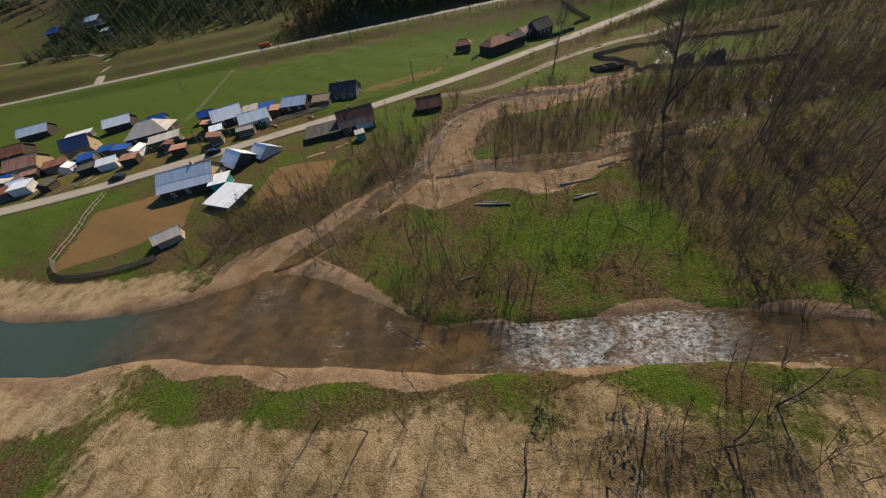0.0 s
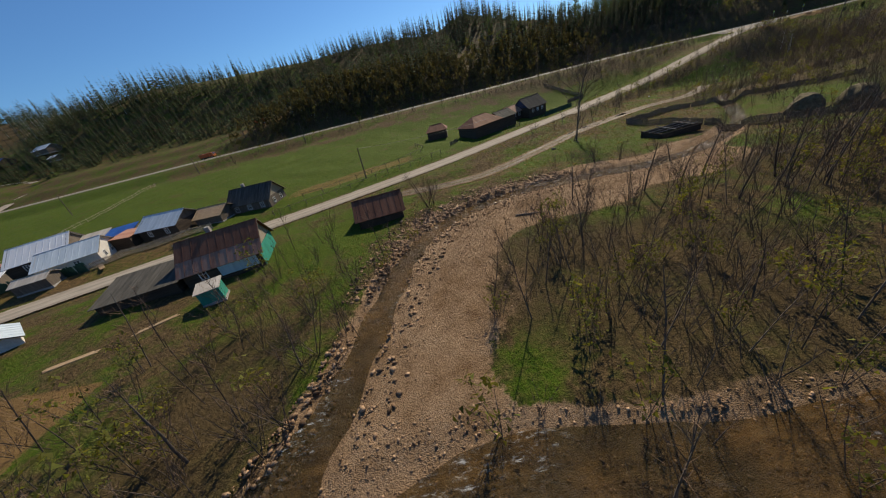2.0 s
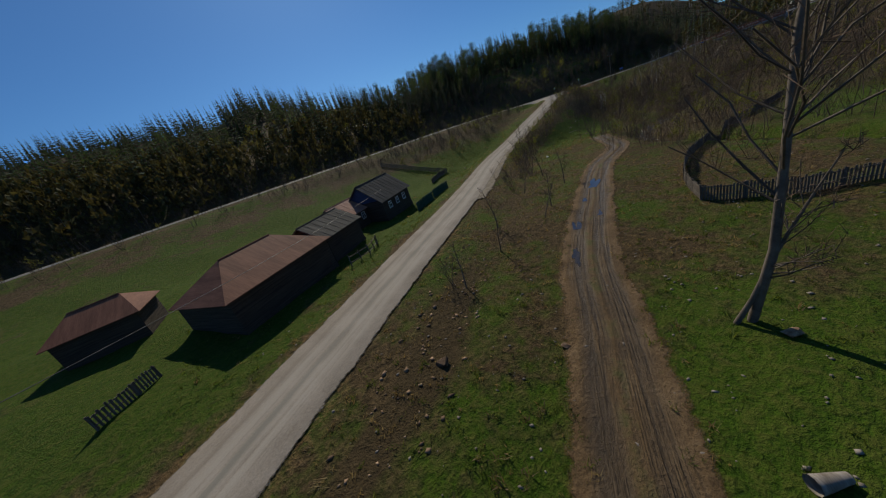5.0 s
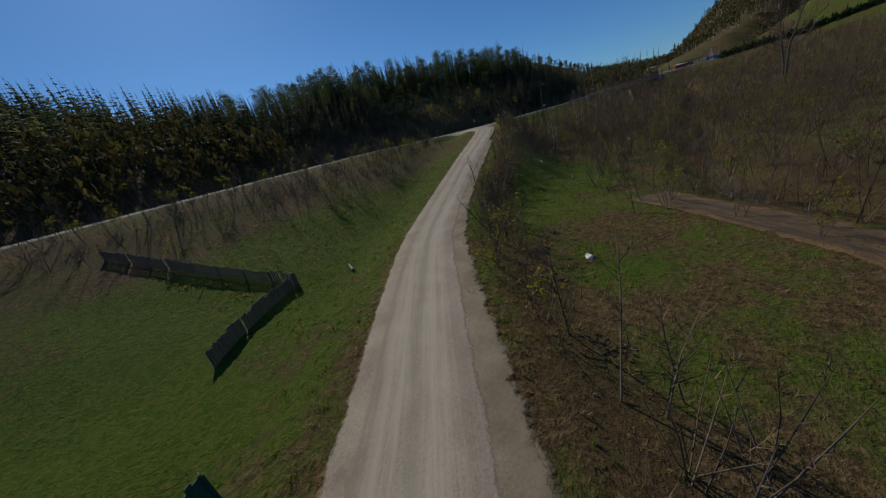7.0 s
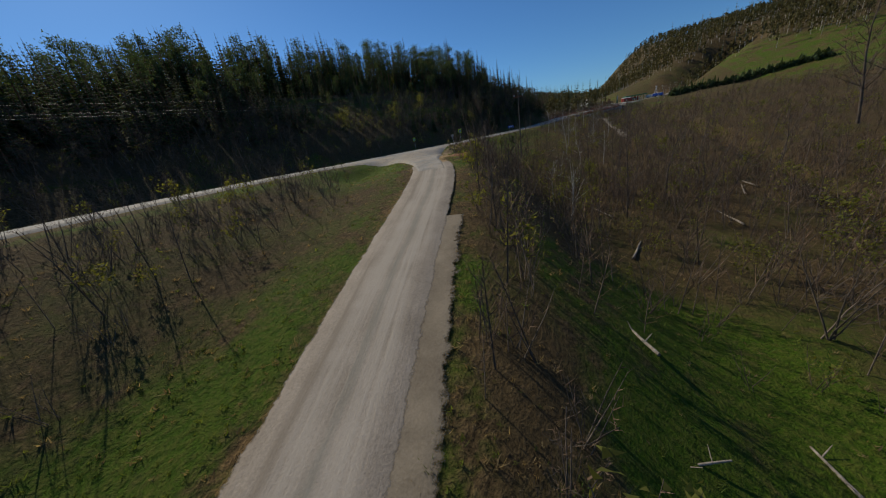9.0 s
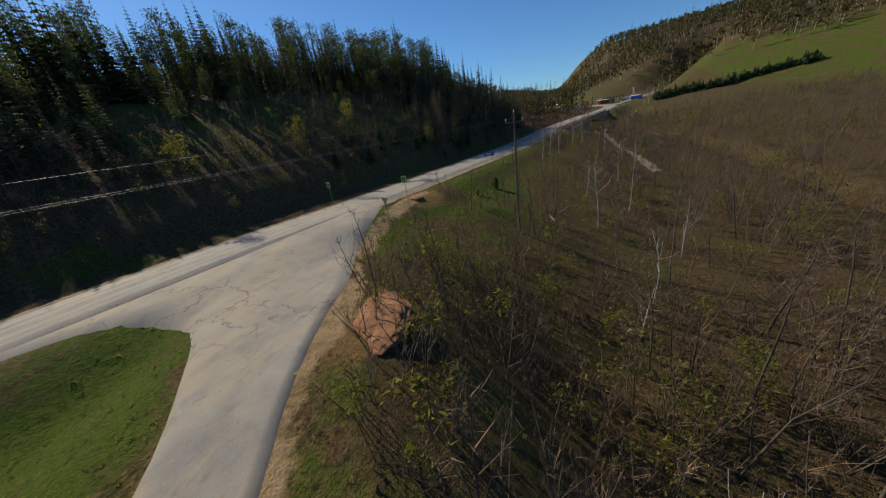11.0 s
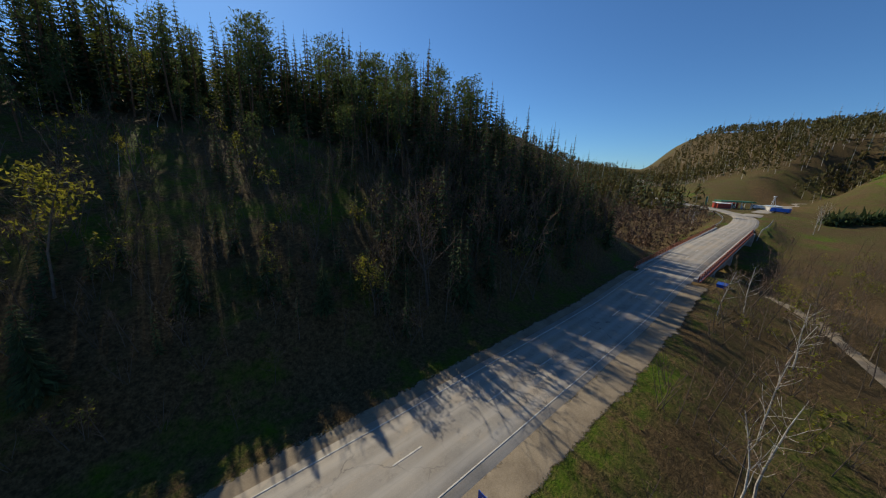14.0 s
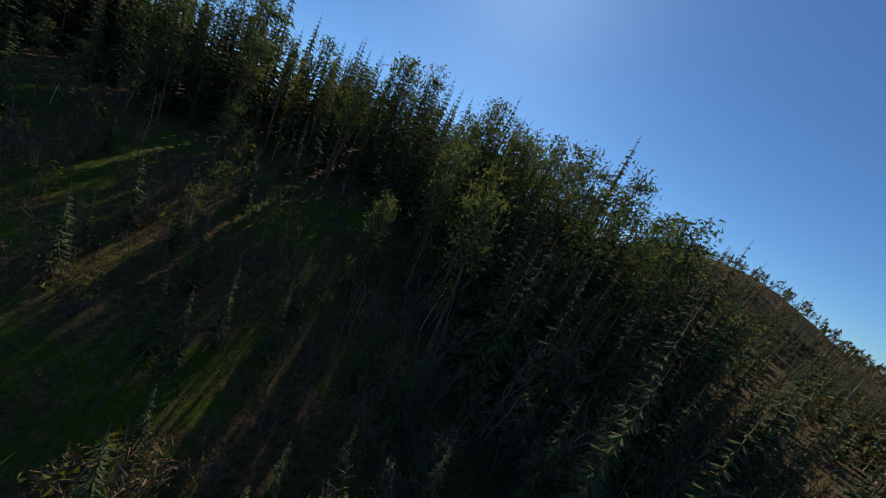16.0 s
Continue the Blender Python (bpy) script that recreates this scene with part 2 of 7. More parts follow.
def ragged(nt, b, across, half, reach):
    """The layer thins out unevenly towards its sides."""
    n = maths(nt, "ADD", maths(nt, "MULTIPLY", noise_node(nt, 0.55, 5, 0.65), 0.6), maths(nt, "MULTIPLY", noise_node(nt, 3.5, 4, 0.7), 0.4))
    d = maths(nt, "DIVIDE", maths(nt, "SUBTRACT", half, maths(nt, "ABSOLUTE", across)), reach)
    f = maths(nt, "ADD", d, maths(nt, "MULTIPLY", maths(nt, "SUBTRACT", n, 0.62), 1.5))
    nt.links.new(ramp(nt, maths(nt, "ADD", f, 0.5, True), [(0.40, (0, 0, 0)), (0.60, (1, 1, 1))]), b.inputs["Alpha"])


def gravel_road_material():
    m, nt, b = material("gravel_road", 0.95)
    across, streak = lane_parts(nt)
    fine, mid = noise_node(nt, 9.0, 5, 0.75), noise_node(nt, 0.35, 5)
    col = ramp(nt, maths(nt, "ADD", maths(nt, "MULTIPLY", fine, 0.5), maths(nt, "MULTIPLY", mid, 0.5)), [(0.36, (0.20, 0.165, 0.122)), (0.64, (0.37, 0.315, 0.25))])
    wob = maths(nt, "ADD", across, maths(nt, "MULTIPLY", maths(nt, "SUBTRACT", noise_node(nt, 0.16, 3), 0.5), 0.9))
    for c, w, tone in ((-1.1, 1.0, (0.42, 0.37, 0.30)), (0.75, 0.9, (0.41, 0.36, 0.29)), (-0.15, 0.36, (0.23, 0.215, 0.172)), (1.7, 0.3, (0.23, 0.19, 0.14))):
        k = maths(nt, "MULTIPLY", track_profile(nt, wob, c, w), ramp(nt, streak, [(0.34, (0, 0, 0)), (0.6, (0.85,) * 3)]))
        col = mix(nt, k, col, tone)
    col = mix(nt, ramp(nt, streak, [(0.5, (0, 0, 0)), (0.75, (0.4,) * 3)]), col, (0.23, 0.19, 0.14))
    nt.links.new(col, b.inputs["Base Color"])
    ragged(nt, b, across, 3.0, 0.75)
    bump(nt, b, maths(nt, "ADD", fine, maths(nt, "MULTIPLY", streak, 1.5)), 0.5, 0.05)
    return m


def mud_material():
    m, nt, b = material("rutted_dirt", 0.95)
    across, streak = lane_parts(nt)
    n1, n2 = noise_node(nt, 0.5, 6, 0.65), noise_node(nt, 5.0, 5, 0.75)
    col = ramp(nt, maths(nt, "ADD", maths(nt, "MULTIPLY", n1, 0.6), maths(nt, "MULTIPLY", n2, 0.4)), [(0.34, (0.072, 0.046, 0.020)), (0.5, (0.150, 0.092, 0.040)), (0.68, (0.25, 0.165, 0.082))])
    wob = maths(nt, "ADD", across, maths(nt, "MULTIPLY", maths(nt, "SUBTRACT", noise_node(nt, 0.22, 3), 0.5), 1.0))
    wet = maths(nt, "MAXIMUM", track_profile(nt, wob, -0.85, 0.85), track_profile(nt, wob, 0.75, 0.8))
    wet = maths(nt, "MULTIPLY", wet, ramp(nt, streak, [(0.35, (0, 0, 0)), (0.55, (1, 1, 1))]))
    col = mix(nt, maths(nt, "MULTIPLY", wet, 0.62), col, (0.044, 0.032, 0.019))
    col = mix(nt, maths(nt, "MULTIPLY", track_profile(nt, wob, -0.05, 0.45), ramp(nt, n1, [(0.48, (0, 0, 0)), (0.6, (0.8,) * 3)])), col, (0.075, 0.080, 0.018))
    nt.links.new(col, b.inputs["Base Color"])
    nt.links.new(maths(nt, "SUBTRACT", 0.95, maths(nt, "MULTIPLY", wet, 0.5)), b.inputs["Roughness"])
    ragged(nt, b, across, 2.3, 1.5)
    bump(nt, b, maths(nt, "SUBTRACT", maths(nt, "ADD", n2, n1), maths(nt, "MULTIPLY", wet, 0.9)), 1.0, 0.14)
    return m


def shoulder_material():
    m = simple("dusty_shoulder", (0.145, 0.115, 0.078), (0.27, 0.222, 0.155), 0.5, 0.95, fine=9, bumpy=0.5)
    nt = m.node_tree
    across, _ = lane_parts(nt)
    ragged(nt, nt.nodes["Principled BSDF"], across, 1.6, 1.5)
    return m


def worn(m):
    """Long pale wheel streaks over a road surface."""
    nt = m.node_tree
    b = nt.nodes["Principled BSDF"]
    col = b.inputs["Base Color"].links[0].from_socket
    across, streak = lane_parts(nt)
    for c in (-2.5, -1.0, 1.0, 2.5):
        k = maths(nt, "MULTIPLY", track_profile(nt, across, c, 0.5), ramp(nt, streak, [(0.3, (0.1,) * 3), (0.62, (0.6,) * 3)]))
        col = mix(nt, k, col, (0.40, 0.375, 0.33))
    nt.links.new(mix(nt, ramp(nt, streak, [(0.46, (0, 0, 0)), (0.7, (0.5,) * 3)]), col, (0.20, 0.185, 0.16)), b.inputs["Base Color"])
    return m


ASPHALT = cracked(simple("worn_asphalt", (0.185, 0.172, 0.15), (0.32, 0.30, 0.262), 0.35, 0.85, fine=14, bumpy=0.3))
HIGHWAY_TOP = worn(cracked(simple("worn_highway", (0.185, 0.172, 0.15), (0.32, 0.30, 0.262), 0.35, 0.85, fine=14, bumpy=0.3)))
GRAVEL_ROAD, DIRT, SHOULDER = gravel_road_material(), mud_material(), shoulder_material()
LINE = simple("worn_line_paint", (0.29, 0.27, 0.24), (0.56, 0.54, 0.49), 2.0, 0.7)
BARK = simple("grey_bark", (0.062, 0.050, 0.039), (0.15, 0.12, 0.092), 1.5, 0.95, vary=0.35)
TWIG = simple("brown_twigs", (0.080, 0.052, 0.033), (0.205, 0.134, 0.084), 0.8, 0.95, bumpy=0, vary=0.4)
BIRCH = simple("birch_bark", (0.16, 0.14, 0.12), (0.62, 0.59, 0.53), 2.5, 0.8, stretch=(1, 1, 3))
PINE_BARK = simple("pine_bark", (0.09, 0.05, 0.03), (0.24, 0.13, 0.07), 1.2, 0.95)
SPRUCE = simple("spruce_needles", (0.030, 0.050, 0.020), (0.066, 0.092, 0.032), 0.8, 0.9, bumpy=0, vary=0.5, thin=0.24)
PINE = simple("pine_needles", (0.050, 0.080, 0.032), (0.090, 0.122, 0.044), 0.8, 0.9, bumpy=0, vary=0.45, thin=0.34)
WIRE = simple("dull_wire", (0.10, 0.095, 0.09), (0.2, 0.19, 0.18), 2.0, 0.6, 0.5, bumpy=0)
LEAF = simple("spring_leaves", (0.085, 0.10, 0.016), (0.18, 0.18, 0.035), 0.7, 0.8, bumpy=0, vary=0.4, thin=0.45)
FAR_SCRUB = simple("far_woods", (0.048, 0.046, 0.015), (0.115, 0.098, 0.034), 0.4, 0.95, bumpy=0, vary=0.5, thin=0.2)
DEADWOOD = simple("grey_deadwood", (0.14, 0.11, 0.08), (0.38, 0.33, 0.27), 1.2, 0.9, stretch=(6, 1, 1))
ROCK = simple("river_rock", (0.13, 0.070, 0.036), (0.46, 0.305, 0.18), 0.9, 0.9, vary=0.6)
LOGS = simple("dark_log_wall", (0.030, 0.022, 0.016), (0.10, 0.072, 0.05), 0.8, 0.9, stretch=(0.4, 0.4, 9), bumpy=0.6)
BOARDS = simple("weathered_boards", (0.075, 0.058, 0.044), (0.20, 0.165, 0.13), 1.0, 0.9, stretch=(7, 7, 0.5), bumpy=0.5)
NEW_BOARDS = simple("fresh_boards", (0.33, 0.22, 0.12), (0.52, 0.37, 0.22), 1.0, 0.8, stretch=(1, 7, 1))
RUST = simple("rusty_iron_roof", (0.13, 0.047, 0.025), (0.28, 0.118, 0.064), 0.6, 0.8, stretch=(2.5, 0.3, 0.3), bumpy=0.2)
RUST_LIGHT = simple("patched_rust_iron", (0.27, 0.105, 0.058), (0.48, 0.27, 0.185), 0.5, 0.75, stretch=(3, 0.3, 0.3))
ZINC = simple("galvanised_sheet", (0.66, 0.68, 0.69), (0.84, 0.85, 0.85), 0.5, 0.45, 0.05, stretch=(3, 0.3, 0.3))
PALE_BLUE = simple("pale_blue_sheet", (0.40, 0.48, 0.54), (0.60, 0.67, 0.71), 0.5, 0.5, 0.05, stretch=(3, 0.3, 0.3))
SLATE = simple("grey_asbestos_sheet", (0.36, 0.32, 0.27), (0.56, 0.51, 0.44), 0.5, 0.85, stretch=(3, 0.3, 0.3))
DARK_SLATE = simple("mossy_dark_sheet", (0.035, 0.032, 0.026), (0.11, 0.10, 0.08), 0.8, 0.9, stretch=(3, 0.3, 0.3))
BLUE_ROOF = simple("blue_sheet", (0.012, 0.05, 0.22), (0.03, 0.12, 0.42), 0.6, 0.5)
NAVY = simple("navy_sheet", (0.02, 0.035, 0.085), (0.045, 0.075, 0.16), 0.6, 0.55)
TEAL = simple("teal_paint", (0.02, 0.21, 0.15), (0.05, 0.34, 0.25), 0.8, 0.7)
GREEN_FENCE = simple("dark_green_paint", (0.014, 0.05, 0.033), (0.035, 0.10, 0.06), 0.8, 0.75)
WHITE_WALL = simple("whitewash", (0.50, 0.46, 0.40), (0.76, 0.72, 0.65), 0.8, 0.9)
PLANK_WALL = simple("pale_plank_wall", (0.22, 0.17, 0.12), (0.42, 0.36, 0.28), 1.0, 0.9, stretch=(5, 5, 0.5))
CONCRETE = simple("stained_concrete", (0.26, 0.245, 0.22), (0.42, 0.40, 0.37), 0.5, 0.9)
RAIL_RED = simple("red_brown_rail", (0.24, 0.06, 0.03), (0.38, 0.12, 0.06), 0.8, 0.7)
STEEL = simple("grey_steel", (0.22, 0.22, 0.22), (0.40, 0.40, 0.40), 2.0, 0.45, 0.6)
ORANGE = simple("orange_paint", (0.42, 0.085, 0.02), (0.58, 0.14, 0.035), 1.0, 0.55)
BLACK = simple("black_rubber", (0.012, 0.012, 0.012), (0.03, 0.03, 0.03), 3.0, 0.8)
CAR_PAINT = simple("dark_car_paint", (0.015, 0.017, 0.02), (0.03, 0.033, 0.04), 1.0, 0.25, 0.3, bumpy=0)
WHITE_PAINT = simple("white_paint", (0.66, 0.66, 0.64), (0.8, 0.8, 0.78), 1.0, 0.5)
SIGN_BLUE = simple("sign_blue", (0.01, 0.06, 0.34), (0.015, 0.09, 0.45), 1.0, 0.4, bumpy=0)
SIGN_LIME = simple("sign_lime", (0.66, 0.88, 0.02), (0.76, 0.95, 0.04), 1.0, 0.4, bumpy=0)
STATION_GREEN = simple("station_green", (0.02, 0.12, 0.07), (0.04, 0.19, 0.11), 1.0, 0.5)
STATION_RED = simple("station_red", (0.30, 0.04, 0.03), (0.45, 0.08, 0.05), 1.0, 0.5)


def glass_material():
    m, nt, b = material("window_glass", 0.08)
    b.inputs["Specular IOR Level"].default_value = 0.6
    n = noise_node(nt, 1.2, 3)
    nt.links.new(ramp(nt, n, [(0.3, (0.012, 0.014, 0.016)), (0.7, (0.04, 0.045, 0.05))]), b.inputs["Base Color"])
    return m


GLASS = glass_material()


# ---- lie of the land ----
def smooth(a, b, x):
    t = np.clip((x - a) / (b - a), 0, 1)
    return t * t * (3 - 2 * t)


def bell(x, y, cx, cy, r, ry=None):
    return np.exp(-((x - cx) ** 2 / (2 * r * r) + (y - cy) ** 2 / (2 * (ry or r) ** 2)))


def resample(points, step=3.0):
    """A rounded line through the points, as an even row of (x, y, z)."""
    p = np.array(points, float)
    out = []
    for i in range(len(p) - 1):
        a, b = p[max(i - 1, 0)], p[min(i + 2, len(p) - 1)]
        q, r = p[i], p[i + 1]
        n = max(2, int(np.linalg.norm(r - q) / step))
        t = np.linspace(0, 1, n, endpoint=False)[:, None]
        out.append(0.5 * (2 * q + (r - a) * t + (2 * a - 5 * q + 4 * r - b) * t ** 2 + (3 * q - a - 3 * r + b) * t ** 3))
    out.append(p[-1:])
    return np.concatenate(out)


THINNED = {}


def thinned(line):
    """The line with its nearly straight runs merged into single pieces."""
    key = id(line)
    if key not in THINNED:
        keep, i, n = [0], 0, len(line)
        while i < n - 1:
            j = min(i + 2, n - 1)
            while j < n - 1:
                d = line[j + 1] - line[i]
                u = np.clip(((line[i:j + 1, :2] - line[i, :2]) @ d[:2]) / (d[:2] @ d[:2]), 0, 1)[:, None]
                if np.abs(line[i:j + 1] - line[i] - u * d).max() > 0.12:
                    break
                j += 1
            keep.append(j)
            i = j
        THINNED[key] = (line, line[keep])
    return THINNED[key][1]


def nearest(x, y, line):
    """Distance to a line, its height there and the signed side (left positive)."""
    x, y = np.asarray(x, float), np.asarray(y, float)
    line = thinned(line)
    if x.size <= 400:
        a, d = line[:-1], np.diff(line, axis=0)
        px, py = x.reshape(-1, 1), y.reshape(-1, 1)
        t = np.clip(((px - a[:, 0]) * d[:, 0] + (py - a[:, 1]) * d[:, 1]) / (d[:, 0] ** 2 + d[:, 1] ** 2), 0, 1)
        ex, ey = px - a[:, 0] - t * d[:, 0], py - a[:, 1] - t * d[:, 1]
        r = np.hypot(ex, ey)
        k = r.argmin(1)
        i = np.arange(len(k))
        side = np.sign(d[k, 0] * ey[i, k] - d[k, 1] * ex[i, k])
        return tuple(q.reshape(x.shape) for q in (r[i, k], a[k, 2] + t[i, k] * d[k, 2], side))
    best, height, side = np.full(x.shape, 1e9), np.zeros(x.shape), np.zeros(x.shape)
    for a, b in zip(line[:-1], line[1:]):
        d = b - a
        t = np.clip(((x - a[0]) * d[0] + (y - a[1]) * d[1]) / (d[0] ** 2 + d[1] ** 2), 0, 1)
        ex, ey = x - a[0] - t * d[0], y - a[1] - t * d[1]
        r = np.hypot(ex, ey)
        hit = r < best
        best, height = np.where(hit, r, best), np.where(hit, a[2] + t * d[2], height)
        side = np.where(hit, np.sign(d[0] * ey - d[1] * ex), side)
    return best, height, side


VILLAGE_ROAD = resample([(-420, 20, 1.5), (-250, 48, 0.5), (-128, 68, 0.0), (-86, 80.5, -0.3), (-57, 92.5, -0.6), (-29, 105.5, -1.2), (-2, 121, -2.0),
                         (12, 130.5, -2.4), (29, 142, -2.7), (50, 156, -3.1), (73.2, 173.4, -3.7), (82.2, 178.9, -3.6), (96.5, 185.4, -2.6),
                         (115, 191.6, 0.3), (137, 198.6, 3.6), (148, 204.6, 4.3), (160, 212, 4.6), (170, 222, 4.7)])
TRACK = resample([(-34, 101, -1.3), (-17, 107.3, -1.9), (-8, 107, -2.2), (1, 106.6, -2.5), (9, 108.5, -2.9), (16.5, 113.2, -3.3), (23, 118.3, -3.6), (30, 123, -3.7),
                  (37, 127.8, -3.7), (49, 134, -3.9), (64, 141, -4.4), (80, 146, -5.2), (96, 158, -5.9)], 2.0)
HIGHWAY = resample([(-1500, 60, 30), (-900, 120, 16), (-330, 212, 6.6), (-250, 216, 6.5), (-116, 222, 6.4), (0, 224, 6.2), (100, 228, 6.0), (135, 231.6, 5.5), (160, 230.4, 4.9),
                    (187, 222.6, 4.6), (202, 218, 4.5), (226, 210, 4.6), (250, 202, 4.9), (268, 196.5, 5.6), (300, 186, 6.6), (340, 172, 7.0), (372, 161, 7.4),
                    (405, 154, 7.8), (435, 158, 8.3), (480, 176, 9.5), (540, 190, 12), (670, 192, 19), (900, 190, 26), (1500, 230, 40)])
BRANCH = resample([(405, 152, 7.9), (440, 138, 8.4), (480, 118, 9.6), (530, 88, 13), (600, 30, 22)], 4.0)
SIDE_ROAD = resample([(-232, 214, 6.5), (-250, 240, 9), (-262, 262, 12), (-290, 290, 17), (-340, 300, 21), (-430, 290, 26)])
RIVER = resample([(-420, 10, -1.3), (-200, 36, -1.3), (-110, 28, -1.35), (-80, 23, -1.4), (-58, 22, -1.4), (-42, 24, -1.45), (-30, 24, -1.48), (-18, 21, -1.5), (-8, 17.5, -1.53), (4, 16.4, -1.55), (24, 16.2, -1.6),
                  (40, 13, -1.7), (70, 2, -1.8), (160, -30, -2.2), (420, -60, -3)])
CREEK = resample([(-34, 33, -1.45), (-25, 40, -1.5), (-18, 48, -1.55), (-12.5, 55.5, -1.6), (-9, 63, -1.65), (-7, 72, -1.75), (-4.5, 81, -1.9), (0, 87.5, -2.0), (7, 91.6, -2.2),
                  (16, 94, -2.4), (28, 93.5, -2.7), (40, 95, -3.2), (60, 108, -5.0), (76, 126, -6.4), (88, 143, -7.3), (103, 150, -7.9), (134, 152.5, -8.1),
                  (170, 152, -7.0), (210, 150, -5.4), (262, 152, -4.4), (300, 168, -3.8), (330, 190, -3.4), (352, 225, -3)], 2.5)
SIDE_ARM = resample([(-7, 55, -1.5), (2, 56.5, -1.55), (11, 54.5, -1.6), (22, 54.5, -1.6), (36, 59, -1.6), (58, 66, -1.8), (90, 72, -2.2)], 3)
JUNCTION_EDGE = resample([(145, 200.4, 0), (152.3, 204.6, 0), (161, 207.6, 0), (170, 212, 0), (178, 214, 0), (192, 213.4, 0)], 1.0)
STONY_BED = resample([(-40, 33, -1), (-22, 46, -1), (-9, 56, -1), (-4, 66, -1), (-1, 78, -1), (6, 86, -1), (16, 90, -1), (28, 91, -1), (40, 93.5, -1)], 3)


def base_height(x, y):
    z = -1.1 - 6.4 * bell(x, y, 125, 155, 58) - 0.9 * bell(x, y, 32, 120, 24)
    z = z + 0.9 * smooth(-10, -60, x) * smooth(30, 60, y)
    # the village meadow climbs a little towards the highway
    z = z + 2.2 * smooth(120, 210, y) * smooth(30, -30, x)
    # wooded north slope
    yh = np.interp(x, HIGHWAY[:, 0], HIGHWAY[:, 1])
    d = y - yh - 7
    east = smooth(110, 215, x)
    west = smooth(-40, -150, x)
    steep = 27 * (1 - np.exp(-np.maximum(d, 0) / 44)) + 0.085 * np.clip(d, 0, 90)
    mild = 20 * (1 - np.exp(-np.maximum(d, 0) / 42)) + 0.085 * np.clip(d, 0, 70)
    open_ = 0.03 * np.clip(d, 0, 300) + 3.2 * smooth(20, 38, d) + 18 * smooth(50, 260, d)
    hill = mild * (1 - east) + steep * east
    hill = hill * (1 - west) + open_ * west
    hill = hill + 24 * smooth(80, 190, d) * smooth(-420, -300, x) * smooth(140, 50, x)
    hill = hill + 9 * smooth(45, 105, d) * smooth(30, 62, x) * smooth(130, 102, x)
    hill = hill * (1 - smooth(271, 331, x - 0.15 * d))
    bottom = 6.0 * smooth(-6, 0, d)
    z = z + (hill + bottom * (1 - smooth(280, 330, x))) * (d > -7)
    # far hills
    z = z + 40 * bell(x, y, -560, 560, 150, 130) + 48 * bell(x, y, -900, 330, 240) + 20 * bell(x, y, -250, 720, 200)
    z = z + 62 * bell(x, y, 1650, 420, 420, 330) + 92 * bell(x, y, 720, 430, 150, 100)
    # south-east meadow hill beyond the bridge
    u = (x - 430) * 0.75 - (y - 100) * 0.66
    se = 9.5 * smooth(-170, 10, u) + 0.30 * np.maximum(u, 0) - 0.00022 * np.maximum(u - 40, 0) ** 2
    se = np.where(u > 560, 13 + 168 - 0.00022 * 520 ** 2, se)
    z = z + np.maximum(se, 0) * smooth(150, 340, x) * (1 - 0.85 * smooth(55, 185, y) * smooth(450, 700, x))
    z = z + 40 * smooth(-120, -420, y)
    return z


def river_half(x):
    return 2.6 + 5.0 * np.exp(-((x + 31) / 15) ** 2) + 1.8 * smooth(-42, -60, x)


def far_woods(x, y):
    """How thick the woods stand on the far hills, 0 to 1."""
    u = (x - 430) * 0.75 - (y - 100) * 0.66
    se = smooth(60, 95, u) * smooth(760, 600, u) * (x > 380) * (0.35 + 0.65 * smooth(90, 130, u)) * smooth(260, 160, y)
    yh = np.interp(x, HIGHWAY[:, 0], HIGHWAY[:, 1])
    e = smooth(390, 450, x) * smooth(9, 22, y - yh) * smooth(2000, 1500, x)
    nw = smooth(-200, -320, x) * smooth(360, 420, y) + smooth(-420, -520, x) * smooth(200, 300, y)
    s = smooth(-90, -130, y) * (x < 380)
    return np.clip(se + e + nw + s, 0, 1)


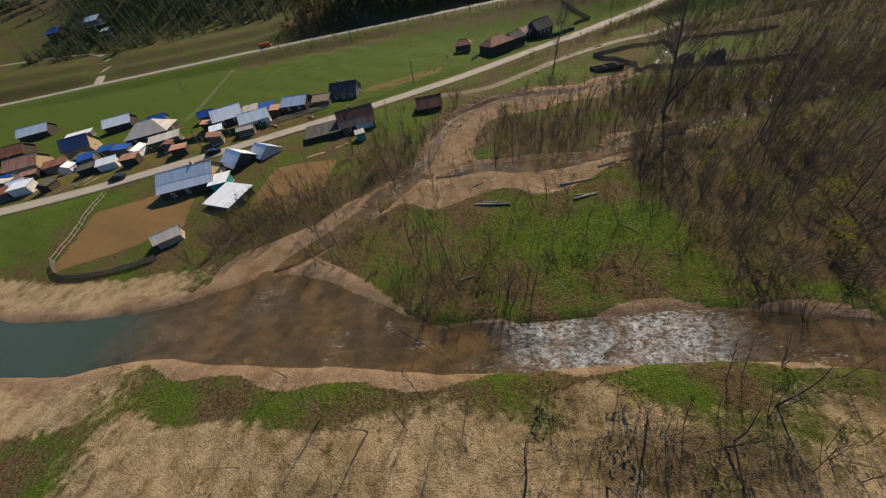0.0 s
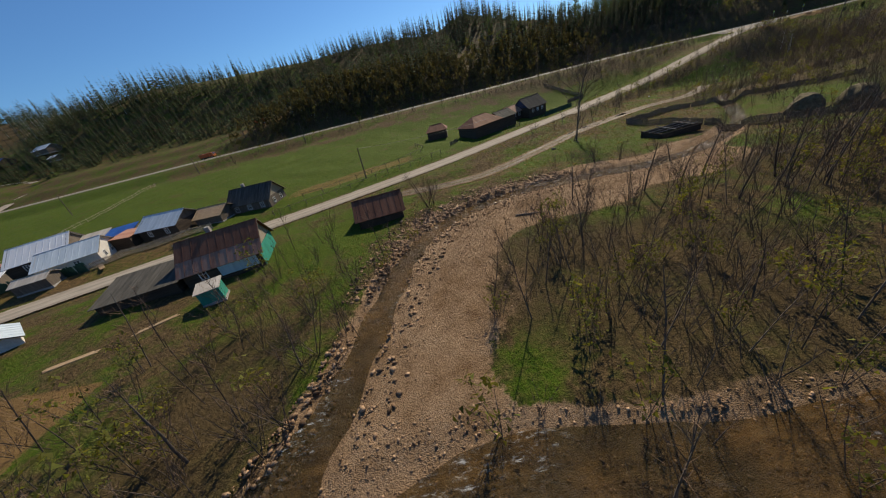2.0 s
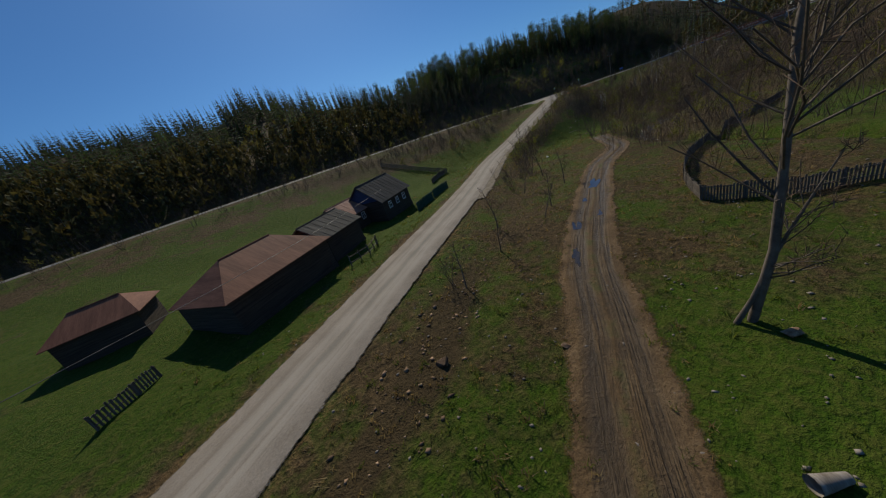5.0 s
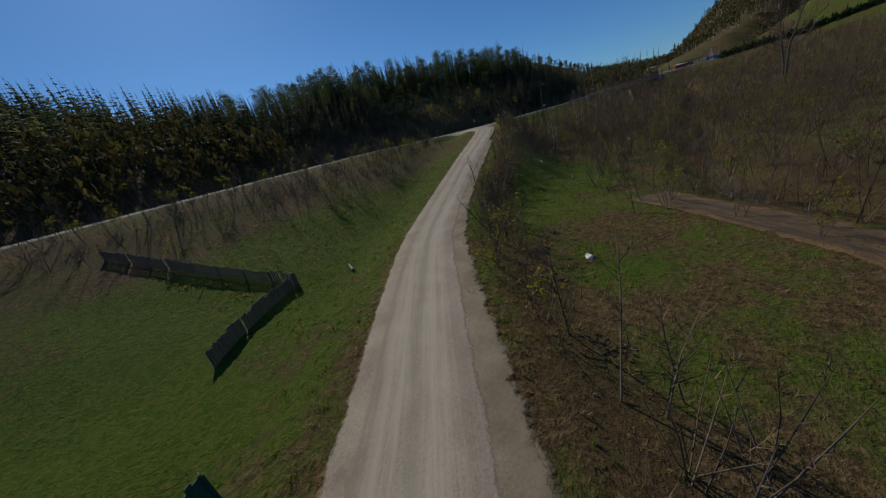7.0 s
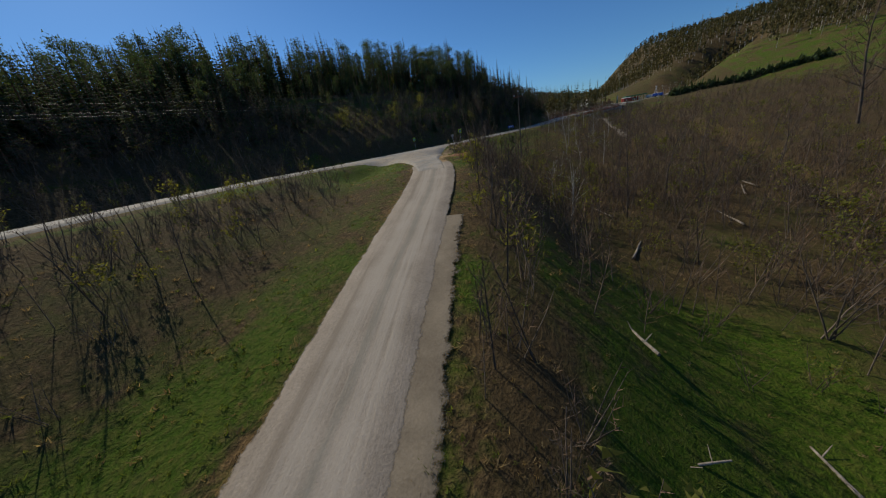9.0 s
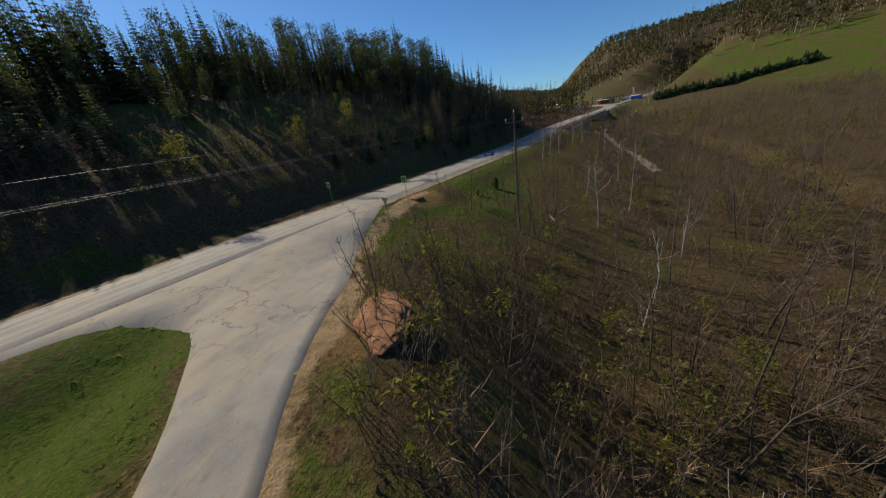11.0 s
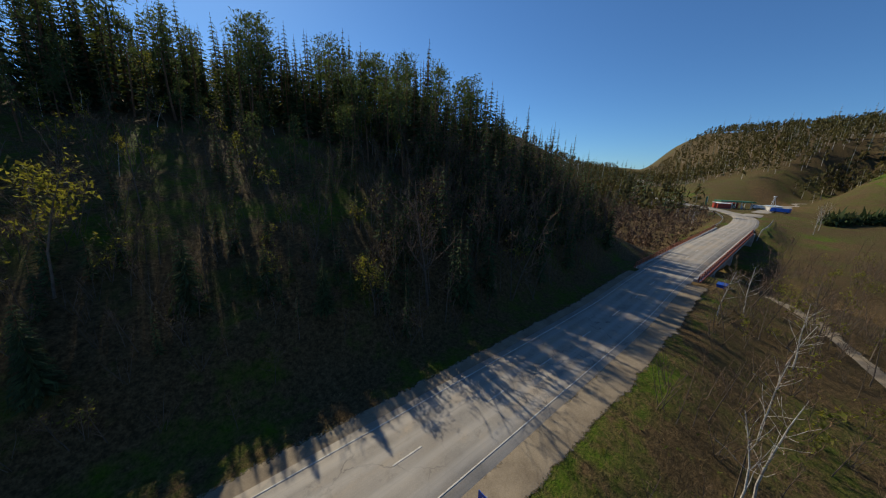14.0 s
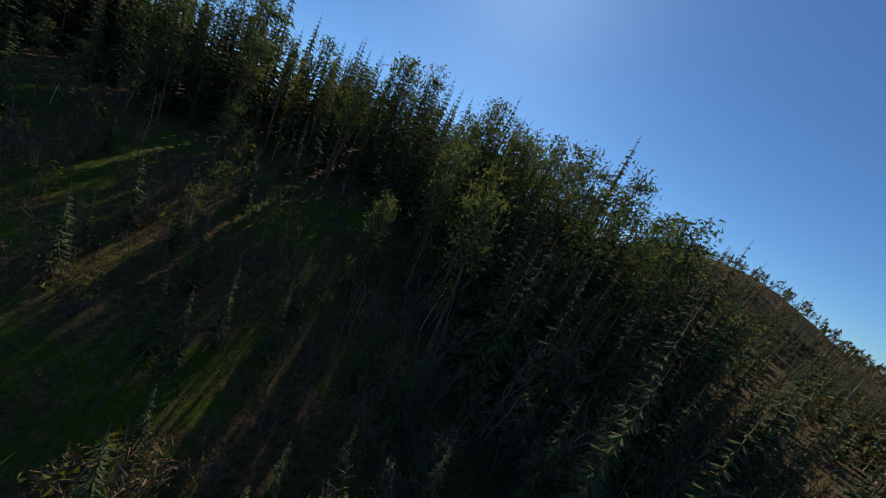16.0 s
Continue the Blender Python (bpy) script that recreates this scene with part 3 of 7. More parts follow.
def height(x, y):
    x, y = np.asarray(x, float), np.asarray(y, float)
    z = base_height(x, y)
    z = z + 0.22 * np.sin(x * 0.31 + 1.7 * np.sin(y * 0.13)) * np.sin(y * 0.27 + 1.1 * np.sin(x * 0.11)) + 0.09 * np.sin(x * 0.9 + y * 0.5) * np.sin(y * 1.1 - x * 0.3)
    # stony bed of the side stream, the river and its arms
    bed, _, _ = nearest(x, y, STONY_BED)
    z = np.where(bed < 14, z + (np.minimum(z, -1.15 - 0.012 * np.maximum(y - 50, 0)) - z) * smooth(11, 6.5, bed), z)
    for line, half, deep, bank in ((RIVER, river_half(x), 0.5, 1.1), (CREEK, 0.8 + 1.0 * smooth(52, 80, x) + 1.1 * smooth(66, 52, y) * (x < 0), 0.3, 1.4), (SIDE_ARM, 1.7, 0.25, 1.6)):
        r, h, _ = nearest(x, y, line)
        z = z + (h - deep - z) * smooth(half + bank, half * 0.8, r)
    r, h, s = nearest(x, y, TRACK)
    z = z + (h - z) * smooth(6.0, 2.3, r)
    # the meadow rises in a long slope to the highway
    r, h, s = nearest(x, y, HIGHWAY)
    z = z + (h - 0.5 - z) * smooth(50, 5, r) * (s < 0) * smooth(-70, -10, x) * smooth(160, 135, x)
    for line, half, soft in ((BRANCH, 3.5, 26.0), (SIDE_ROAD, 2.6, 7.0), (VILLAGE_ROAD, 4.2, 5.0), (HIGHWAY, 7.2, 7.0)):
        r, h, s = nearest(x, y, line)
        if line is HIGHWAY:
            # a bench of grass falls away gently from the road
            w = smooth(46, 5, r) * smooth(150, 178, x) * smooth(300, 270, x) * (s < 0)
            z = z + (h - 0.6 - 0.07 * r - z) * w
            soft = 7.0 + 22 * smooth(370, 420, x) + 9 * smooth(110, 80, x)
        if line is VILLAGE_ROAD:
            soft = 5.0 + 12 * smooth(88, 122, x)
        w = smooth(half + soft, half + 0.2, r)
        if line is HIGHWAY:
            over = smooth(276, 283, x) * smooth(352, 344, x)
            w = w * (1 - over)
        z = z + (h - 0.10 - z) * w
    # yard of the roadside station
    w = smooth(34, 20, np.hypot((x - 452) * 0.8, y - 138))
    z = z + (8.4 - z) * w
    return z


def ground_at(x, y):
    return float(height(np.array([x]), np.array([y]))[0])


def axis(lo, fine_lo, fine_hi, hi, step, grow=1.10):
    core = list(np.arange(fine_lo, fine_hi + 0.01, step))
    out, s, v = [], step, fine_hi
    while v < hi:
        s *= grow
        v += s
        out.append(v)
    left, s, v = [], step, fine_lo
    while v > lo:
        s *= grow
        v -= s
        left.append(v)
    return np.array(left[::-1] + core + out)


def cover(x, y):
    """What grows or lies where: gravel, green, soil; sand, litter."""
    bed, _, _ = nearest(x, y, STONY_BED)
    riv, _, _ = nearest(x, y, RIVER)
    crk, _, _ = nearest(x, y, CREEK)
    arm, _, aside = nearest(x, y, SIDE_ARM)
    road, _, vside = nearest(x, y, VILLAGE_ROAD)
    high, _, _ = nearest(x, y, HIGHWAY)
    north = y - np.interp(x, HIGHWAY[:, 0], HIGHWAY[:, 1])
    wob = 1.6 * np.sin(x * 0.35 + np.sin(y * 0.21) * 2) + 1.2 * np.sin(y * 0.41 + x * 0.13)
    slim = smooth(-6, -14, x)
    gravel = smooth(9.5 - 3.6 * slim, 6.0 - 2.6 * slim, bed + 0.7 * wob) * (x < 46)
    reach = np.where(aside < 0, 11.0 - 4.5 * smooth(14, 28, x), 4.5)
    gravel = np.maximum(gravel, smooth(0, -2.2, arm + 0.6 * wob - reach) * (x < 48) * (x > -12))
    wide = river_half(x)
    gravel = np.maximum(gravel, smooth(wide + 3.4 - 2.2 * smooth(-16, -4, x), wide + 1.4 - 1.3 * smooth(-16, -4, x), riv + 0.5 * wob))
    gravel = np.maximum(gravel, smooth(3.4, 1.8, crk) * (1 - 0.85 * smooth(48, 66, x)))
    green = 0.42 + 0 * x
    green = np.maximum(green, 0.95 * bell(x, y, 16, 33, 15, 6.5))
    green = np.maximum(green, 0.9 * smooth(1.2, 6, vside * road) * smooth(-4, -12, north) * smooth(230, 150, x))
    green = np.maximum(green, 0.8 * bell(x, y, 32, 112, 17, 13))
    green = np.maximum(green, 0.85 * bell(x, y, -16, 92, 13, 14))
    green = np.maximum(green, 0.8 * bell(x, y, 95, 118, 34, 14))
    green = np.maximum(green, 0.8 * smooth(-60, -110, x) * smooth(30, 45, y) * (north < 0))
    green = np.maximum(green, 1.0 * bell(x, y, 108, 172, 24, 8))
    green = np.maximum(green, 0.75 * bell(x, y, 200, 203, 22, 7))
    green = np.maximum(green, 0.55 * smooth(120, 40, y) * smooth(300, 380, x) * smooth(600, 450, x))
    green = green * (1 - 0.55 * smooth(2, 16, north) * smooth(-120, -60, x))
    # the valley floor beyond the junction is brown with last year's growth
    green = green - 0.16 * smooth(140, 165, x) * smooth(196, 182, y) * smooth(330, 290, x)
    # the ditch and bank below the highway
    ditch = smooth(-9, -11, north) * smooth(-38, -24, north) * smooth(-150, -110, x) * smooth(150, 130, x)
    green = green * (1 - 0.55 * ditch)
    soil = smooth(1.05, 0.9, np.maximum(np.abs((x + 76) * 0.93 + (y - 53) * 0.36) / 13, np.abs((y - 53) * 0.93 - (x + 76) * 0.36) / 11))
    soil = np.maximum(soil, smooth(1.05, 0.9, np.maximum(np.abs(x + 40) / 8, np.abs(y - 59) / 10)))
    soil = np.maximum(soil, 0.5 * smooth(1.2, 0.8, np.maximum(np.abs(x + 20) / 16, np.abs((y - 129) - (x + 20) * 0.5) / 4)))
    soil = np.maximum(soil, 0.85 * bell(x, y, -85, 256, 26, 7))
    soil = np.maximum(soil, 0.45 * smooth(7.5, 5.5, high) * (north < 0))
    soil = np.maximum(soil, 0.95 * bell(x, y, 158.5, 203.4, 3.6, 1.9))
    soil = np.maximum(soil, 0.42 * smooth(4.8, 3.2, road + 0.3 * wob))
    soil = np.maximum(soil, 0.95 * bell(x, y, 189.5, 211.8, 3.2, 2.0))
    soil = np.maximum(soil, 0.8 * bell(x, y, 500, 118, 30, 10))
    sand = smooth(12.5, 9.0, y + 0.8 * wob) * smooth(-60, -25, y) * smooth(60, 30, np.abs(x))
    sand = np.maximum(sand, 0.8 * smooth(15, 11, riv) * smooth(-30, -60, x))
    sand = np.maximum(sand, 0.42 * smooth(3.9, 2.9, road))
    edge, _, _ = nearest(x, y, JUNCTION_EDGE)
    sand = np.maximum(sand, 0.8 * smooth(1.6, 0.5, edge + 0.25 * wob))
    u = (x - 430) * 0.75 - (y - 100) * 0.66
    green = np.maximum(green, 0.50 * smooth(-40, 20, u) * (x > 320) * smooth(240, 170, y))
    open_slope = clearing(x, north)
    green = np.maximum(green * (1 - open_slope), 0.42 * open_slope)
    litter = 0.75 * smooth(12, 26, north) * smooth(-130, -50, x) * (1 - 0.7 * open_slope)
    tufted = np.maximum(np.maximum(bell(x, y, -25, 11, 6, 2.2), bell(x, y, -9, 11, 5, 2)), np.maximum(bell(x, y, 4, 9.5, 5, 3), bell(x, y, 22, 8, 9, 4)))
    sand, green = sand * (1 - 0.6 * tufted), np.maximum(green, 0.52 * tufted)
    # trodden yards between the houses
    yard = smooth(3, 5, vside * road) * smooth(34, 24, vside * road + 2 * wob) * smooth(-40, -52, x) * smooth(-230, -200, x)
    soil = np.maximum(soil, 0.44 * yard)
    green = green * (1 - 0.45 * yard)
    litter = np.maximum(litter, 0.75 * far_woods(x, y))
    # ground darkened under the bank's scrub, its backlit shade put into the colour
    litter = np.maximum(litter, 0.6 * ditch * smooth(0, 50, x))
    litter = np.maximum(litter, 0.8 * smooth(2.2, 0.6, np.abs(road - 7.0 + 0.4 * wob)) * (vside < 0) * smooth(4, 10, x) * smooth(40, 28, x))
    litter = np.maximum(litter, (0.68 - 0.05 * smooth(100, 130, x)) * smooth(0.2, 0.6, wood_density(x, y)))
    return (gravel, green, soil), (sand, litter, 0 * x)


def clearing(x, n):
    """The open, grassy part of the north slope with young trees."""
    return smooth(160, 185, x) * smooth(258, 240, x) * smooth(20, 28, n) * smooth(68, 55, n)


def wood_density(x, y):
    """How thick the bare scrub stands on the valley floor, 0 to 1."""
    road, _, side = nearest(x, y, VILLAGE_ROAD)
    n = 0.5 + 0.5 * np.sin(x * 0.11 + 1.3 * np.sin(y * 0.07)) * np.sin(y * 0.13 + np.sin(x * 0.05))
    d = 1.0 * bell(x, y, 16, 70, 14, 10)
    d = np.maximum(d, 1.0 * bell(x, y, -18, 58, 5.5, 12))
    d = np.maximum(d, 1.1 * bell(x, y, -36, 46, 15, 8))
    d = np.maximum(d, 0.7 * bell(x, y, -3, 27, 7, 4))
    d = np.maximum(d, 1.0 * smooth(24, 34, x) * smooth(66, 54, y) * smooth(18, 24, y) * smooth(110, 90, x))
    d = np.maximum(d, 0.95 * smooth(30, 42, x) * smooth(94, 82, y) * smooth(60, 68, y) * smooth(110, 90, x))
    d = np.maximum(d, 0.35 * bell(x, y, 8, 32, 9, 4))
    d = np.maximum(d, 0.5 * bell(x, y, 20, 5, 24, 4))
    d = np.maximum(d, 1.0 * (side < 0) * smooth(4.5, 5.5, road) * smooth(12, 8.5, road) * smooth(48, 70, x))
    south = (side < 0) * smooth(20, 26, road) * smooth(60, 90, x) * smooth(55, 90, y + 0.0 * x)
    d = np.maximum(d, 0.55 * south)
    d = np.maximum(d, 0.85 * (side < 0) * smooth(5, 8, road) * smooth(118, 134, x) * smooth(176, 164, x - 0.0 * y) * (y > 60))
    high, _, hs = nearest(x, y, HIGHWAY)
    d = np.maximum(d, 0.8 * smooth(150, 166, x) * (hs < 0) * smooth(20, 30, high + 0.0 * x) * (y > 80))
    d = np.maximum(d, 0.7 * smooth(205, 232, x) * (hs < 0) * smooth(8, 12, high) * smooth(380, 330, x) * (y > 60))
    edge, _, es = nearest(x, y, JUNCTION_EDGE)
    bed, _, _ = nearest(x, y, STONY_BED)
    clear = (edge > 1.6) & ((es < 0) | (x < 138) | (x > 196)) & (bed > 5.5 - 1.5 * smooth(-6, -14, x)) & (road > 5.3) & ((high > 8.5) & (hs < 0))
    return np.clip(d * (0.62 + 0.6 * n), 0, 1) * clear


def mesh_from(name, verts, faces, mats, index=None, smooth_faces=False):
    me = bpy.data.meshes.new(name)
    me.from_pydata(verts, [], faces)
    for m in mats:
        me.materials.append(m)
    if index is not None:
        me.polygons.foreach_set("material_index", np.asarray(index, dtype=np.int32))
    if smooth_faces:
        me.polygons.foreach_set("use_smooth", np.ones(len(me.polygons), dtype=bool))
    me.update()
    return me


def build_ground():
    gx, gy = axis(-2600, -130, 300, 2800, 1.6), axis(-1500, -22, 262, 2400, 1.6)
    gx = np.unique(np.concatenate([gx, np.arange(-45.2, 68, 1.6)]).round(3))
    gy = np.unique(np.concatenate([gy, np.arange(-5.2, 135, 1.6)]).round(3))
    X, Y = np.meshgrid(gx, gy)
    Z = height(X, Y)
    nx, ny = len(gx), len(gy)
    i = np.arange(nx * ny).reshape(ny, nx)
    faces = np.stack([i[:-1, :-1], i[:-1, 1:], i[1:, 1:], i[1:, :-1]], -1).reshape(-1, 4)
    me = bpy.data.meshes.new("ground")
    me.vertices.add(nx * ny)
    me.vertices.foreach_set("co", np.stack([X, Y, Z], -1).ravel())
    me.loops.add(faces.size)
    me.loops.foreach_set("vertex_index", faces.ravel())
    me.polygons.add(len(faces))
    me.polygons.foreach_set("loop_start", np.arange(0, faces.size, 4))
    me.polygons.foreach_set("use_smooth", np.ones(len(faces), dtype=bool))
    me.update()
    me.materials.append(GROUND)
    for name, chans in zip(("cover", "tilth"), cover(X, Y)):
        a = me.color_attributes.new(name, "FLOAT_COLOR", "POINT")
        a.data.foreach_set("color", np.stack([*[np.clip(c, 0, 1) for c in chans], np.ones_like(X)], -1).ravel())
    return tagged(new("ground", me), "valley ground with spring grass, gravel and leaf litter", "ground", kind="structure")


def ribbon(name, line, half, mat, lift, label, category, thick=0.25, start=None, end=None, offset=0.0, wander=0.0, crown=0.05, taper=False):
    """A strip with thickness laid along a line, on the ground's own height."""
    keep = [p for p in line if (start is None or p[0] >= start) and (end is None or p[0] <= end)]
    p = np.array(keep)
    t = np.gradient(p[:, :2], axis=0)
    t /= np.linalg.norm(t, axis=1)[:, None]
    nrm = np.stack([-t[:, 1], t[:, 0]], -1)
    cols = (-1, -0.5, 0, 0.5, 1)
    skirt = min(0.55, 0.2 * half) if half < 0.78 else 0.55
    verts, faces, lane = [], [], []
    run = np.concatenate([[0], np.cumsum(np.linalg.norm(np.diff(p[:, :2], axis=0), axis=1))])
    rng = np.random.default_rng(7)
    for k, (q, n) in enumerate(zip(p, nrm)):
        wl, wr = 1 + wander * rng.normal(), 1 + wander * rng.normal()
        if taper:
            wl = wr = min(1.0, 0.05 + k / 5, 0.05 + (len(p) - 1 - k) / 5) * (1 + 0.25 * math.sin(k * 1.1))
        for c in cols:
            w = half * c * (wl if c < 0 else wr) + offset
            verts.append((q[0] + n[0] * w, q[1] + n[1] * w, q[2] + lift + crown * (1 - c * c)))
            lane.append((c * half, run[k], 0.0))
        for c in (-1, 1):
            w = (half + skirt) * c * (wl if c < 0 else wr) + offset
            verts.append((q[0] + n[0] * w, q[1] + n[1] * w, q[2] + lift - thick))
            lane.append((c * (half + skirt), run[k], 0.0))
    m = len(cols) + 2
    for k in range(len(p) - 1):
        a, b = k * m, (k + 1) * m
        for c in range(len(cols) - 1):
            faces.append((a + c, b + c, b + c + 1, a + c + 1))
        faces.append((a + 5, b + 5, b, a))
        faces.append((a + 4, b + 4, b + 6, a + 6))
    me = mesh_from(name, verts, faces, [mat], smooth_faces=True)
    a = me.attributes.new("lane", "FLOAT_VECTOR", "POINT")
    a.data.foreach_set("vector", np.array(lane, np.float32).ravel())
    return tagged(new(name, me), label, category, kind="structure")


ground = build_ground()
village_road = ribbon("road", VILLAGE_ROAD, 3.0, GRAVEL_ROAD, 0.05, "pale dusty gravel village road with wheel tracks", "road", end=146)
highway = ribbon("road", HIGHWAY, 3.9, HIGHWAY_TOP, 0.12, "worn sun-bleached asphalt highway", "road", thick=0.4)
track = ribbon("road", TRACK, 2.3, DIRT, 0.06, "rutted brown dirt track with puddles", "road", thick=0.12, crown=0.0)
side_road = ribbon("road", SIDE_ROAD, 3.0, GRAVEL_ROAD, 0.05, "pale gravel road up to farms", "road", wander=0.05)
branch = ribbon("road", BRANCH, 3.4, ASPHALT, 0.11, "asphalt side road climbing the hill", "road")
river = ribbon("water", RIVER, 8.5, WATER, 0.0, "shallow river with brown and green water", "water", crown=0.0, start=-300, end=200)
creek = ribbon("water", CREEK, 3.2, WATER, 0.0, "narrow clear stream along a stony bed", "water", crown=0.0, taper=True)
side_arm = ribbon("water", SIDE_ARM, 2.4, WATER, 0.0, "shallow glinting side arm of the stream", "water", crown=0.0, taper=True)


# ---- plants ----
class Tris:
    """Triangles gathered as arrays, with a material slot for each."""

    def __init__(self):
        self.v, self.f, self.m, self.n = [], [], [], 0

    def add(self, v, f, slot):
        v, f = np.asarray(v, float).reshape(-1, 3), np.asarray(f, int).reshape(-1, 3)
        self.v.append(v)
        self.f.append(f + self.n)
        self.m.append(np.full(len(f), slot))
        self.n += len(v)

    def arrays(self):
        return np.concatenate(self.v), np.concatenate(self.f), np.concatenate(self.m)


def tri_mesh(name, v, f, m, mats, smooth_faces=False):
    me = bpy.data.meshes.new(name)
    me.vertices.add(len(v))
    me.vertices.foreach_set("co", np.asarray(v, np.float32).ravel())
    me.loops.add(f.size)
    me.loops.foreach_set("vertex_index", np.asarray(f, np.int32).ravel())
    me.polygons.add(len(f))
    me.polygons.foreach_set("loop_start", np.arange(0, f.size, 3, dtype=np.int32))
    for mat in mats:
        me.materials.append(mat)
    me.polygons.foreach_set("material_index", np.asarray(m, np.int32))
    if smooth_faces:
        me.polygons.foreach_set("use_smooth", np.ones(len(f), dtype=bool))
    me.update()
    return me


def limb(g, pts, r0, r1, sides, slot):
    """A tapered, bent stick."""
    pts = np.asarray(pts, float)
    n = len(pts)
    t = np.gradient(pts, axis=0)
    t /= np.linalg.norm(t, axis=1)[:, None] + 1e-9
    side = np.cross(t, (0.31, 0.17, 0.93))
    side /= np.linalg.norm(side, axis=1)[:, None] + 1e-9
    up = np.cross(side, t)
    a = np.arange(sides) * 2 * math.pi / sides
    r = np.linspace(r0, r1, n)[:, None, None]
    ring = pts[:, None] + r * (np.cos(a)[None, :, None] * side[:, None] + np.sin(a)[None, :, None] * up[:, None])
    f = []
    for k in range(n - 1):
        for s in range(sides):
            p, q = k * sides + s, k * sides + (s + 1) % sides
            f += [(p, q, q + sides), (p, q + sides, p + sides)]
    g.add(ring.reshape(-1, 3), f, slot)


def sticks(g, starts, ends, width, slot, rng):
    """Many thin flat twigs at once."""
    starts, ends = np.asarray(starts), np.asarray(ends)
    d = ends - starts
    s = np.cross(d, rng.normal(size=d.shape))
    s *= width / (np.linalg.norm(s, axis=1)[:, None] + 1e-9)
    v = np.stack([starts - s, starts + s, ends], 1).reshape(-1, 3)
    g.add(v, np.arange(len(v)).reshape(-1, 3), slot)


def grow(rng, p, d, length, bend, n=4, lift=0.0):
    pts = [np.array(p, float)]
    d = np.array(d, float) / np.linalg.norm(d)
    for _ in range(n - 1):
        d = d + rng.normal(size=3) * bend + np.array((0, 0, lift))
        d /= np.linalg.norm(d)
        pts.append(pts[-1] + d * length / (n - 1))
    return np.array(pts)


def bare_tree(seed, tall=7.0, stems=1, spread=0.35, limbs=9, twigs=5, leaves=0, lean=0.12, thick=0.02, leaf=0.10, wide=1.0):
    """A leafless tree or bush: slots 0 wood, 1 twigs, 2 leaves."""
    rng = np.random.default_rng(seed)
    g = Tris()
    tips = []
    for _ in range(stems):
        a = rng.uniform(0, 2 * math.pi)
        h = tall * rng.uniform(0.75, 1.05)
        d = (math.cos(a) * (lean if stems == 1 else spread), math.sin(a) * (lean if stems == 1 else spread), 1)
        trunk = grow(rng, (rng.normal() * 0.15 * (stems > 1), rng.normal() * 0.15 * (stems > 1), -0.2), d, h, 0.07, 6, 0.03)
        limb(g, trunk, h * thick, h * 0.003, 5 if stems == 1 else 3, 0)
        for i in range(limbs):
            u = rng.uniform(0.28, 0.97)
            k = u * 5
            q = trunk[int(k)] + (trunk[min(int(k) + 1, 5)] - trunk[int(k)]) * (k - int(k))
            b = rng.uniform(0, 2 * math.pi)
            ln = h * (0.12 + 0.34 * (1 - u)) * rng.uniform(0.7, 1.2)
            pts = grow(rng, q, (math.cos(b), math.sin(b), rng.uniform(0.45, 1.2)), ln, 0.16, 4, 0.08)
            limb(g, pts, h * thick * 0.38 * (1.15 - u), h * 0.0018, 3, 0)
            s, e = [], []
            for _t in range(twigs):
                w = rng.uniform(0.25, 1.0) * 2.99
                o = pts[int(w)] + (pts[int(w) + 1] - pts[int(w)]) * (w - int(w))
                tip = o + (rng.normal(size=3) * 0.5 + (0, 0, 0.55)) * ln * rng.uniform(0.25, 0.55)
                s.append(o)
                e.append(tip)
                for _u in range(2):
                    m = o + (tip - o) * rng.uniform(0.3, 0.8)
                    s.append(m)
                    e.append(m + (rng.normal(size=3) * 0.5 + (0, 0, 0.4)) * ln * 0.28)
                tips.append(tip)
            sticks(g, s, e, max(0.011, h * 0.0016) * wide, 1, rng)
    if leaves:
        tips = np.array(tips)
        c = tips[rng.integers(0, len(tips), leaves)] + rng.normal(size=(leaves, 3)) * tall * 0.04
        u, w = rng.normal(size=(leaves, 3)) * leaf, rng.normal(size=(leaves, 3)) * leaf
        g.add(np.stack([c - u, c + u, c + w * 1.4], 1).reshape(-1, 3), np.arange(leaves * 3), 2)
    return g.arrays()


